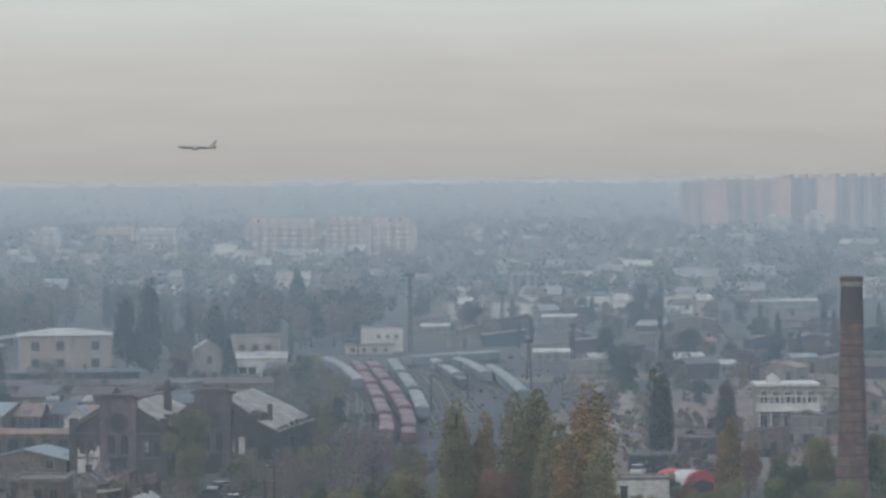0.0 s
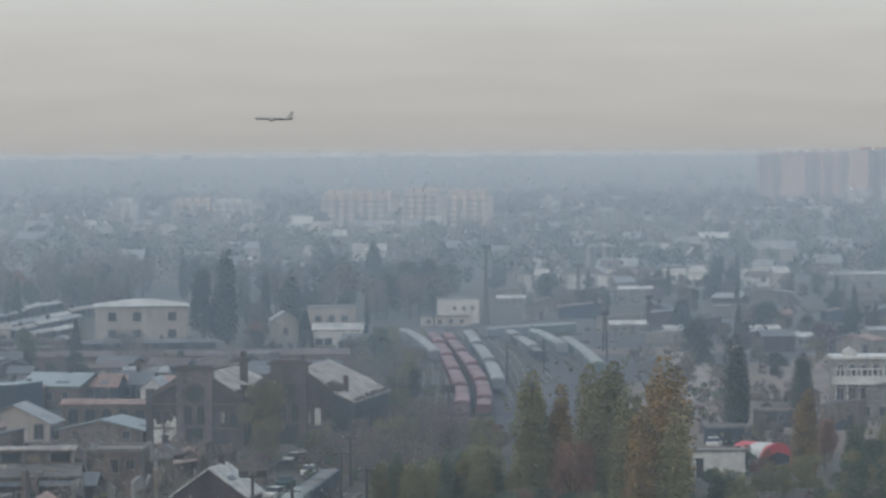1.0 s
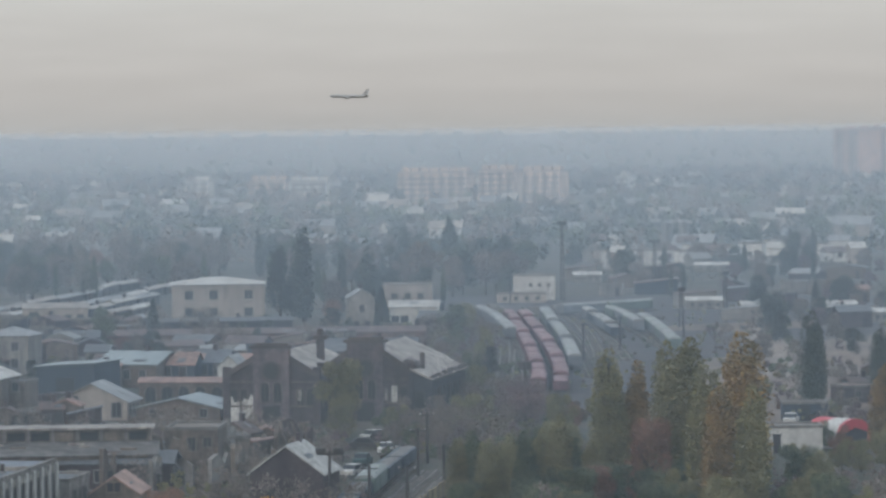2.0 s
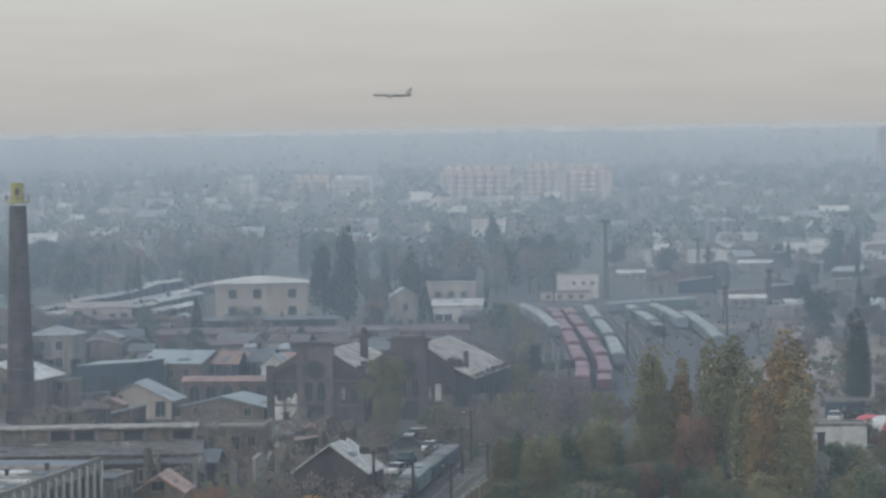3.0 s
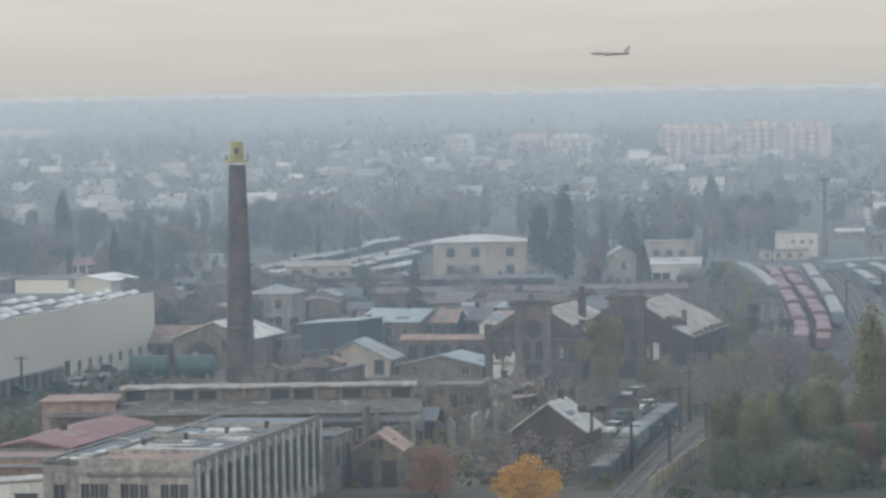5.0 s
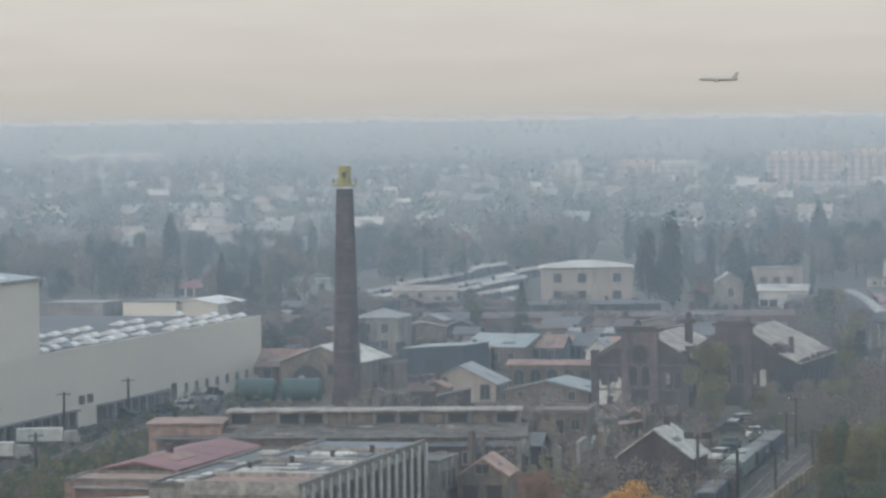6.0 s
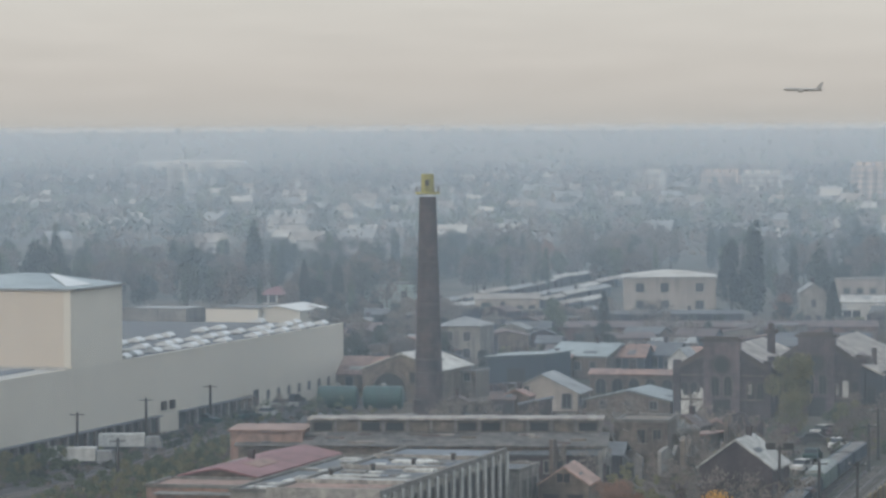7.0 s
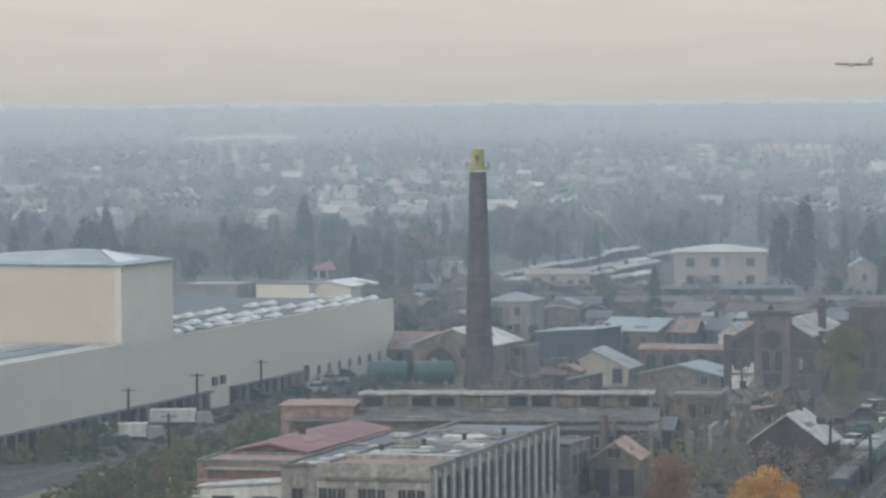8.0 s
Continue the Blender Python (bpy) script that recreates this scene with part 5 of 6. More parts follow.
for raw in ([3.9, 340.1, 7.0, 367.1, 13.1, 411.3], [1.5, 340.4, 5.9, 381.1, 11.0, 418.5], [43.9, 800.2, 45.8, 698.7, 40.9, 571.4], [49.3, 806.5, 48.7, 678.9, 42.2, 571.2], [36.0, 815.5, 37.1, 721.0, 28.3, 561.1], [33.3, 811.0, 32.8, 682.7, 24.4, 537.7], [54.8, 805.0, 51.0, 674.7, 49.5, 611.9], [59.6, 803.7, 58.2, 667.6, 59.3, 625.2], [29.6, 779.2, 27.5, 648.5, 19.8, 516.4], [-84.3, 364.8, -80.3, 387.9, -74.9, 409.2, -72.4, 446.1, -70.2, 474.1], [-87.6, 379.3, -83.9, 399.1, -78.1, 419.6, -74.8, 451.7, -72.7, 480.5]):
    rail_track(smooth([(raw[i], raw[i + 1]) for i in range(0, len(raw), 2)]))
# ochre wall beside the line
p0, p1 = (5.1, 351.9), (12.7, 397.1)
wall_len = math.hypot(p1[0] - p0[0], p1[1] - p0[1])
ow = thing("boundary_wall", "low ochre wall along the railway", "wall", *p0, math.degrees(math.atan2(p1[1] - p0[1], p1[0] - p0[0])))
for i in range(12):
    part("wall_panel", box(i * wall_len / 12 + 0.1, (i + 1) * wall_len / 12 - 0.1, -0.1, 0.1, 0, 1.5 + 0.1 * (i % 2)), KERB_YELLOW, ow)
    part("post", box(i * wall_len / 12 - 0.15, i * wall_len / 12 + 0.1, -0.16, 0.16, 0, 1.75), CONCRETE, ow)


# ---- masts and posts ----
def light_mast(label, x, y, h, head):
    m = thing("light_mast", label, "mast", x, y, 0, group="yard masts")
    for s in (-1, 1):
        for u in (-1, 1):
            bm = bmesh.new()
            add_bar(bm, (s * 0.4, u * 0.4, 0), (s * 0.2, u * 0.2, h), 0.15, 5)
            part("leg", bm, STEEL, m)
    n = int(h / 1.6)
    for i in range(n):
        bm = bmesh.new()
        k0, k1 = 0.4 - 0.2 * i / n, 0.4 - 0.2 * (i + 1) / n
        add_bar(bm, (-k0, -k0, h * i / n), (k1, -k1, h * (i + 1) / n), 0.05, 4)
        add_bar(bm, (k0, k0, h * i / n), (-k1, k1, h * (i + 1) / n), 0.05, 4)
        part("brace", bm, STEEL, m)
    part("platform", box(-head, head, -0.6, 0.6, h, h + 0.25), STEEL, m)
    for i in range(4):
        x0 = -head + (i + 0.5) * head / 2
        part("floodlight", box(x0 - 0.22, x0 + 0.22, -0.9, -0.5, h + 0.25, h + 0.85), STEEL, m)
    return m


light_mast("tall lattice floodlight mast in the rail yard", 52.5, 832.6, 17.2, 1.1)
light_mast("lattice floodlight mast with a broad head", 81.5, 923.4, 10.0, 1.4)
light_mast("lattice floodlight mast beyond the sidings", 81.1, 753.7, 8.5, 0.7)
light_mast("thin lattice mast among the roofs", 68.1, 713.4, 7.0, 0.7)
light_mast("lattice mast beyond the field", 124.6, 742.5, 6.5, 0.6)


def post(label, x, y, h, arms):
    p = thing("line_post", label, "post", x, y, random.uniform(-15, 15), group="line posts")
    part("pole", tube([(0, 0.2), (h, 0.15)], 8), STEEL, p)
    for i in range(max(arms, 1)):
        part("crossarm", box(-0.9, 0.9, -0.06, 0.06, h - 0.4 - i * 0.6, h - 0.28 - i * 0.6), STEEL, p)
    for s in (-0.8, 0, 0.8):
        part("insulator", tube([(h - 0.28, 0.06), (h - 0.05, 0.07)], 6, s, 0), WHITEWASH, p)
    return p


for x, y, h in ((-90.9, 420.7, 4.2), (-81.3, 418.1, 6.3), (-77.7, 443.6, 6.1), (-75.1, 477.7, 5.3), (-71.9, 508.9, 4.4), (-72.9, 398.0, 5.0),
                (7.3, 365.4, 5.6), (11.8, 392.2, 5.4), (3.6, 372.9, 5.0), (9.5, 411.8, 5.6), (11.0, 429.2, 6.0), (39.7, 814.5, 6.5), (42.1, 613.4, 6.5), (50.6, 643.3, 6.0), (65.1, 677.9, 5.5), (-53.5, 358.3, 4.5)):
    post("slim dark steel line post with crossarms", x, y, h, 1)
sg = thing("signal_post", "railway signal post with two dark heads", "signal", 28.1, 534.7, 0)
part("pole", tube([(0, 0.16), (5.0, 0.12)], 8), STEEL, sg)
for s in (-0.55, 0.55):
    part("signal_head", box(s - 0.4, s + 0.4, -0.3, 0.3, 3.9, 5.1), STEEL, sg)
ld = thing("loudspeaker_post", "dark post with a broad twin-arm head", "post", -0.4, 367.4, 0)
part("pole", tube([(0, 0.2), (7.0, 0.14)], 8), STEEL, ld)
part("crossarm", box(-1.3, 1.3, -0.1, 0.1, 6.6, 6.8), STEEL, ld)
for s in (-0.9, 0.9):
    part("lamp_head", box(s - 0.5, s + 0.5, -0.3, 0.3, 6.8, 7.3), STEEL, ld)


# ---- small huts and stores that fill the yards ----
HUT_WALLS = [BRICK, BRICK_PALE, STONE, NAVY, PLASTER_GREY, CONCRETE, BRICK]
HUT_ROOFS = [ROOF_GREY, ROOF_TAR, ROOF_BROWN, ROOF_RUST, ROOF_BROWN, ROOF_BROWN, ROOF_TAR]


def huts(n, ya, xa0, xa1, yb, xb0, xb1, size, rng):
    for _ in range(n):
        k = rng.random()
        x = rng.uniform(xa0 + (xb0 - xa0) * k, xa1 + (xb1 - xa1) * k)
        w, form = rng.uniform(0.7, 1.5) * size, rng.choice(["gable_x", "gable_y", "shed", "flat"])
        building("hut", rng.choice(["low weathered hut with a patched roof", "small old shed on rough ground", "squat brick store with a sheet roof"]), x, ya + (yb - ya) * k, rng.uniform(-30, 15), w, w * rng.uniform(0.6, 1.1),
                 rng.uniform(2.0, 3.2), rng.choice(HUT_WALLS), rng.choice(HUT_ROOFS), form, rng.uniform(0.5, 1.2), 0.25, [("f", 1, 0.9, 0.8, 0.9, 0.05, 0.55)] if ya < 600 else (), [("f", 0.78, 0.9, 1.9)], category="shed", group="small huts")


hut_rng = random.Random(5)
huts(26, 560, -60, -8, 660, -70, 2, 5.5, hut_rng)
huts(10, 680, -70, -36, 745, -75, -38, 6.0, hut_rng)
huts(10, 420, -22, -6, 455, -22, -8, 4.5, hut_rng)
huts(12, 500, 72, 105, 640, 80, 140, 5.5, hut_rng)
huts(30, 690, 75, 150, 830, 70, 185, 6.5, hut_rng)
huts(26, 840, 60, 190, 1000, 55, 215, 7.0, hut_rng)
huts(8, 600, 4, 16, 760, 12, 28, 5.0, hut_rng)
huts(14, 575, -78, -56, 720, -92, -64, 6.0, hut_rng)
huts(4, 470, -46, -30, 490, -44, -30, 3.2, hut_rng)

# ---- scrap and stacked goods in the works yards ----
scrap_dice = random.Random(31)


def scrap_heap(x, y, r, rng):
    t = thing("scrap_heap", rng.choice(["rusty heap of scrap sheets and beams", "tangled grey pile of old timber and iron"]), "scrap", x, y, rng.uniform(0, 360), group="scrap heaps")
    for _ in range(rng.randint(4, 7)):
        a, q = rng.uniform(0, 6.28), r * math.sqrt(rng.random())
        w_, d_, h_ = rng.uniform(0.3, 1.4), rng.uniform(0.2, 0.9), rng.uniform(0.3, 1.5)
        bm = box(-w_, w_, -d_, d_, -0.1, h_)
        for v in bm.verts:
            v.co += Vector((rng.uniform(-0.2, 0.2), rng.uniform(-0.2, 0.2), rng.uniform(-0.15, 0.15)))
        part("scrap_piece", bm, rng.choice([BRICK, ROOF_BROWN, ROOF_PALE, STEEL, CONCRETE, WHITEWASH, NAVY, ROOF_RUST]), t, at=pose(q * math.cos(a), q * math.sin(a), 0, 0, 0, rng.uniform(0, 180)))


for n, (xa, xb), (ya, yb), r in ((6, (-52, -28), (472, 486), 2.2), (6, (-44, -24), (508, 545), 2.5), (8, (-60, -10), (570, 655), 3.0), (5, (-22, -6), (450, 484), 2.0), (4, (-5, 2), (400, 440), 2.2), (4, (60, 100), (500, 540), 2.5)):
    for _ in range(n):
        scrap_heap(scrap_dice.uniform(xa, xb), scrap_dice.uniform(ya, yb), r, scrap_dice)

# ---- vehicles ----
def make_car(paint, label):
    c = thing("car", label, "car", 0, 0)
    part("body", prism([(-2.1, 0.35), (2.1, 0.35), (2.15, 0.8), (1.2, 0.92), (-1.9, 0.95), (-2.15, 0.8)], -0.85, 0.85), paint, c)
    part("cabin", prism([(-1.6, 0.93), (1.0, 0.93), (0.4, 1.42), (-1.1, 1.42)], -0.74, 0.74), PANE, c)
    part("roof", prism([(-1.1, 1.42), (0.4, 1.42), (0.3, 1.47), (-1.0, 1.47)], -0.72, 0.72), paint, c)
    for u in (-1.3, 1.3):
        for s in (-0.8, 0.8):
            q = tube([(-0.1, 0.32), (0.1, 0.32)], 12)
            q.transform(pose(u, s, 0.32, 90, 0, 0))
            part("wheel", q, STEEL, c)
    return c


def make_truck(label):
    c = thing("box_truck", label, "truck", 0, 0)
    part("cargo_box", box(-4.0, 1.8, -1.2, 1.2, 1.0, 3.0), WHITEWASH, c)
    part("cab", prism([(2.0, 0.6), (4.0, 0.6), (4.0, 1.6), (3.6, 2.5), (2.0, 2.5)], -1.15, 1.15), WAGON_PALE, c)
    part("windscreen", prism([(3.72, 1.65), (4.03, 1.65), (3.66, 2.4), (3.5, 2.4)], -1.0, 1.0), PANE, c)
    part("chassis", box(-4.0, 3.8, -0.9, 0.9, 0.6, 1.0), STEEL, c)
    for u in (-2.6, 3.0):
        for s in (-1.0, 1.0):
            q = tube([(-0.15, 0.48), (0.15, 0.48)], 12)
            q.transform(pose(u, s, 0.48, 90, 0, 0))
            part("wheel", q, STEEL, c)
    return c


truck = make_truck("white box truck parked beside the sidings")
truck.matrix_basis = pose(-80.7, 417.4, 0, 0, 0, 4) @ Matrix.Diagonal((0.95, 0.9, 0.75, 1))
for a, r in (((-78.4, 436.6), 6),):
    copy_thing(truck, pose(*a, 0, 0, 0, r))["group"] = "trucks by the hall"
CARS = [make_car(WHITEWASH, "white parked saloon car"), make_car(STEEL, "dark parked saloon car"), make_car(TEAL, "green parked saloon car")]
SPOTS = ((-69.2, 504.8), (-68.7, 513.1), (-75.7, 477.7), (5.4, 461.5), (-80.3, 480.4), (-79.5, 485.1), (60.0, 478.6), (64.9, 481.5), (86.2, 539.1), (93.2, 535.4), (3.9, 449.4), (-81.9, 443.0), (6.6, 442.7), (7.6, 431.9), (3.4, 428.1), (2.4, 414.2), (6.1, 455.6), (-71.2, 484.4), (-69.2, 489.1))
for i, a in enumerate(SPOTS):
    if i < 3:
        CARS[i].matrix_basis = pose(*a, 0, 0, 0, (10, 75, -20)[i])
    else:
        copy_thing(CARS[i % 3], pose(*a, 0, 0, 0, random.uniform(-40, 80)))


# ---- trees that stand out ----
def stand(rows):
    for form, x, y, h, leaves, wide, label in rows:
        plant(form, x, y, h, leaves, label, wide)


GOLD, OLIVE, GREEN = "tall poplar turning gold", "tall olive-green poplar", "leafy green tree by the railway"
stand([
    ("poplar", 29.0, 384.1, 16.0, LEAF_OLIVE, 1.3, OLIVE), ("poplar", 32.2, 386.7, 14.5, LEAF_GOLD, 1.2, GOLD), ("poplar", 35.0, 383.3, 16.8, LEAF_OLIVE, 1.1, OLIVE),
    ("poplar", 37.2, 380.1, 17.2, LEAF_OLIVE, 1.5, OLIVE), ("poplar", 42.7, 382.2, 17.6, LEAF_GOLD, 1.65, GOLD), ("poplar", 39.1, 368.6, 13.0, LEAF_GOLD, 1.3, GOLD),
    ("poplar", 42.2, 368.2, 13.0, LEAF_OLIVE, 1.5, OLIVE), ("poplar", 37.7, 371.5, 15.0, LEAF_OLIVE, 1.4, OLIVE),
    ("round", 32.1, 374.0, 10.4, LEAF_RUST, 0.62, "rusty red autumn tree"), ("round", 25.9, 366.0, 5.4, LEAF_RUST, 1.3, "low rusty autumn tree"),
    ("poplar", 12.4, 373.0, 7.6, LEAF_OLIVE, 1.50, GREEN), ("poplar", 14.1, 374.0, 8.3, LEAF_GREEN, 1.60, GREEN), ("poplar", 15.9, 373.0, 7.6, LEAF_OLIVE, 1.70, GREEN),
    ("poplar", 17.9, 374.0, 8.0, LEAF_OLIVE, 1.50, GREEN), ("poplar", 19.5, 373.0, 8.4, LEAF_GREEN, 1.60, GREEN), ("poplar", 21.4, 374.0, 8.5, LEAF_OLIVE, 1.70, GREEN),
    ("poplar", 23.1, 373.0, 10.0, LEAF_OLIVE, 1.50, GREEN), ("poplar", 24.8, 374.0, 7.5, LEAF_GREEN, 1.60, GREEN), ("poplar", 26.1, 373.0, 7.1, LEAF_OLIVE, 1.70, GREEN),
    ("poplar", 13.4, 378.0, 6.5, LEAF_GREEN, 1.60, GREEN), ("poplar", 15.3, 379.0, 6.8, LEAF_GREEN, 1.70, GREEN), ("poplar", 17.2, 378.0, 6.7, LEAF_OLIVE, 1.60, GREEN),
    ("poplar", 19.0, 379.0, 6.8, LEAF_GREEN, 1.70, GREEN), ("poplar", 20.8, 378.0, 7.2, LEAF_GREEN, 1.60, GREEN), ("poplar", 22.6, 379.0, 7.8, LEAF_OLIVE, 1.70, GREEN),
    ("poplar", 24.3, 378.0, 7.4, LEAF_GREEN, 1.60, GREEN), ("poplar", 26.1, 379.0, 5.8, LEAF_GREEN, 1.70, GREEN),
    ("airy", 24.6, 467.4, 7.0, LEAF_PURPLE, 1.2, "plum-coloured bare tree"), ("airy", 23.5, 485.7, 5.5, LEAF_PURPLE, 1.2, "plum-coloured bare tree"), ("round", 28.5, 458.2, 6.0, LEAF_OLIVE, 1.0, "olive tree by the sidings"),
    ("poplar", 65.3, 497.0, 14.0, LEAF_DARK, 1.35, "dark columnar evergreen"), ("poplar", 77.7, 517.8, 10.2, LEAF_DARK, 1.4, "smaller dark evergreen"),
    ("poplar", 64.5, 425.4, 11.2, LEAF_GOLD, 1.4, "golden poplar beside the tent"), ("round", 69.2, 444.0, 6.5, LEAF_RUST, 0.8, "orange tree behind the tent"),
    ("round", 59.1, 426.4, 4.2, LEAF_RUST, 0.9, "orange bushy tree before the tent"), ("round", 71.7, 428.0, 7.0, LEAF_GREEN, 1.1, "green tree below the chimney"),
    ("round", 75.3, 431.1, 8.5, LEAF_OLIVE, 0.9, "olive tree below the chimney"), ("round", 82.2, 426.2, 9.0, LEAF_OLIVE, 0.9, "olive tree behind the chimney"), ("round", 70.7, 431.9, 4.0, LEAF_GOLD, 1.0, "yellow young tree"),
    ("round", 1.0, 461.4, 10.6, LEAF_OLIVE, 0.85, "olive tree before the brick works"), ("bush", 9.1, 465.2, 4.8, LEAF_OLIVE, 1.0, "olive thicket beside the works"), ("bush", 7.1, 474.3, 3.5, LEAF_GREEN, 1.0, "green thicket beside the works"),
    ("round", -6.1, 330.1, 6.4, LEAF_ORANGE, 1.35, "bright orange maple"), ("round", -16.2, 353.2, 5.2, LEAF_RUST, 1.1, "brown autumn tree by the ruin"), ("round", -15.3, 348.1, 5.6, LEAF_RUST, 1.1, "brown autumn tree by the ruin"),
    ("poplar", -5.6, 753.6, 19.4, LEAF_DARK, 1.35, "tall dark tree by the cream house"), ("round", -11.0, 777.9, 10.5, LEAF_BROWN, 0.7, "faded brown tree by the cream house"), ("round", -10.4, 757.0, 15.7, LEAF_DARK, 0.6, "dark tree by the cream house"),
    ("round", 0.7, 763.1, 9.0, LEAF_BROWN, 0.9, "faded tree by the cream house"), ("round", 0.1, 730.2, 6.0, LEAF_RUST, 0.9, "small rusty tree"), ("poplar", 8.0, 784.9, 14.5, LEAF_DARK, 1.6, "dark poplar by the villa"),
    ("conifer", 9.4, 692.0, 9.5, LEAF_DARK, 1.2, "dark cypress beside the villa"), ("conifer", 8.2, 717.9, 8.0, LEAF_DARK, 1.2, "dark cypress beside the villa"), ("round", 22.8, 861.4, 14.0, LEAF_BROWN, 0.8, "broad bare brown tree"),
    ("round", 22.2, 685.1, 7.0, LEAF_GREEN, 1.0, "green tree at the edge of the yard"), ("round", 25.6, 703.6, 6.0, LEAF_OLIVE, 1.0, "olive tree at the edge of the yard"), ("round", 17.2, 472.6, 5.5, LEAF_OLIVE, 1.0, "olive tree at the edge of the yard"),
    ("poplar", 20.3, 1019.5, 13.5, LEAF_DARK, 1.5, "far dark poplar"), ("poplar", 32.7, 1015.2, 15.0, LEAF_DARK, 1.5, "far dark poplar"), ("round", -43.6, 700.6, 6.5, LEAF_GREEN, 0.9, "green tree before the garages"),
    ("conifer", -33.5, 688.9, 8.0, LEAF_DARK, 1.2, "dark evergreen before the cream house"), ("round", -40.3, 655.8, 7.0, LEAF_GREEN, 0.9, "green tree before the garages"), ("conifer", -97.5, 744.8, 12.0, LEAF_DARK, 1.0, "lone dark cypress"),
    ("round", -62.8, 988.1, 8.5, LEAF_RUST, 1.0, "rust-red tree beyond the garages"), ("round", -73.8, 973.1, 10.5, LEAF_DARK, 1.0, "dark tree beyond the garages"), ("round", -56.1, 1005.1, 7.0, LEAF_DARK, 1.0, "dark tree beyond the garages"),
    ("round", 73.7, 925.9, 9.0, LEAF_DARK, 1.1, "dark tree beyond the sidings"), ("round", 122.4, 973.2, 12.0, LEAF_DARK, 0.6, "dark tree beyond the sidings"), ("round", 123.6, 953.7, 8.0, LEAF_DARK, 1.0, "dark tree beyond the sidings"),
    ("round", 38.8, 944.1, 12.0, LEAF_DARK, 0.8, "dark tree behind the depot"), ("round", 44.3, 953.2, 12.5, LEAF_DARK, 0.6, "dark tree behind the depot"),
    ("round", -162.8, 795.1, 15.0, LEAF_DARK, 0.7, "tall tree in the wood behind the hall"), ("poplar", -169.8, 849.1, 17.0, LEAF_DARK, 1.2, "tall tree in the wood behind the hall"), ("poplar", -126.7, 875.6, 17.0, LEAF_DARK, 1.2, "tall tree in the wood behind the hall"),
])


def scatter_plants(n, region, forms, group, single=False):
    """Plants thrown over a slanting strip: near and far ends, each with its left and right rim. Scrub that nobody could count is joined."""
    (ya, xa0, xa1), (yb, xb0, xb1) = region
    thicket = {}
    for _ in range(n):
        k = random.random()
        x0, x1 = xa0 + (xb0 - xa0) * k, xa1 + (xb1 - xa1) * k
        form, lo, hi, leaves, label = random.choice(forms)
        if (form == "bush" or form == "airy" and hi < 6) and not single:
            h = random.uniform(lo, hi)
            spots = crown_spots(form, 230, RNG) * (h, h, h) + (random.uniform(x0, x1), ya + (yb - ya) * k, 0)
            if 50 < spots[0][0] < 70 and 400 < spots[0][1] < 447:
                continue
            thicket.setdefault(leaves.name, (leaves, []))[1].append(spots)
            continue
        plant(form, random.uniform(x0, x1), ya + (yb - ya) * k, random.uniform(lo, hi), leaves, label, random.uniform(0.8, 1.25), group=group)
    for leaves, spots in thicket.values():
        me = leaf_mesh("scrub", np.concatenate(spots), 0.145, RNG)
        me.materials[0] = leaves
        tagged(new("scrub", me), "thicket of " + leaves.name.replace("_", " ") + " on rough ground", "scrub", "", "stuff")


WOOD = [("round", 7, 11, LEAF_DARK, "dull dark tree of the wood"), ("poplar", 8, 13, LEAF_DARK, "slim dark poplar of the wood"), ("round", 7, 10, LEAF_BROWN, "leafless brown tree of the wood"), ("airy", 9, 13, LEAF_BROWN, "thin bare tree of the wood"), ("round", 6, 10, LEAF_GREEN, "faded green tree of the wood"), ("airy", 8, 12, LEAF_DARK, "thin dark tree of the wood"), ("poplar", 7, 12, LEAF_GREEN, "slim green poplar of the wood")]
LOW_WOOD = [("round", 4, 8, LEAF_DARK, "dull dark tree among the yards"), ("round", 4, 7, LEAF_BROWN, "leafless brown tree among the yards"), ("bush", 2, 4, LEAF_DARK, "dark thicket among the yards"), ("bush", 2, 4, LEAF_BROWN, "brown thicket among the yards"), ("round", 4, 7, LEAF_PURPLE, "plum-brown tree among the yards"), ("poplar", 6, 10, LEAF_DARK, "slim dark poplar among the yards")]
scatter_plants(150, ((740, -175, -72), (1000, -235, -80)), WOOD, "wood behind the hall")
scatter_plants(70, ((850, -80, -30), (1080, -100, -30)), WOOD, "wood beyond the garages")
scatter_plants(70, ((830, -5, 44), (1080, -30, 60)), WOOD, "trees behind the depot")
scatter_plants(150, ((690, 82, 150), (1050, 62, 215)), LOW_WOOD, "trees beyond the field")
SCRUB = [("bush", 1.5, 3.0, LEAF_BROWN, "leafless brown scrub"), ("bush", 1.2, 2.5, LEAF_OLIVE, "olive scrub"), ("airy", 3, 5.5, LEAF_BROWN, "small bare tree"), ("bush", 1.5, 2.6, LEAF_PURPLE, "plum-brown scrub"), ("bush", 1.2, 2.4, LEAF_GREEN, "green scrub")]
scatter_plants(250, ((398, -24, 0), (470, -24, 2)), SCRUB, "scrub round the ruin")
scatter_plants(60, ((450, -46, -16), (472, -46, -16)), SCRUB, "scrub behind the long shed")
scatter_plants(60, ((355, -14, 2), (400, -14, 4)), SCRUB, "scrub by the brick shed")
scatter_plants(220, ((430, 4, 20), (520, 12, 32)), SCRUB, "scrub along the railway")
scatter_plants(330, ((350, 12, 90), (440, 20, 100)), SCRUB + [("round", 3.5, 6, LEAF_OLIVE, "low olive tree"), ("round", 3.5, 6, LEAF_GREEN, "low green tree")], "scrub under the poplars")
scatter_plants(150, ((470, 50, 100), (700, 70, 140)), SCRUB, "scrub on the field")
scatter_plants(200, ((540, 10, 24), (740, 14, 36)), SCRUB, "scrub beside the sidings")
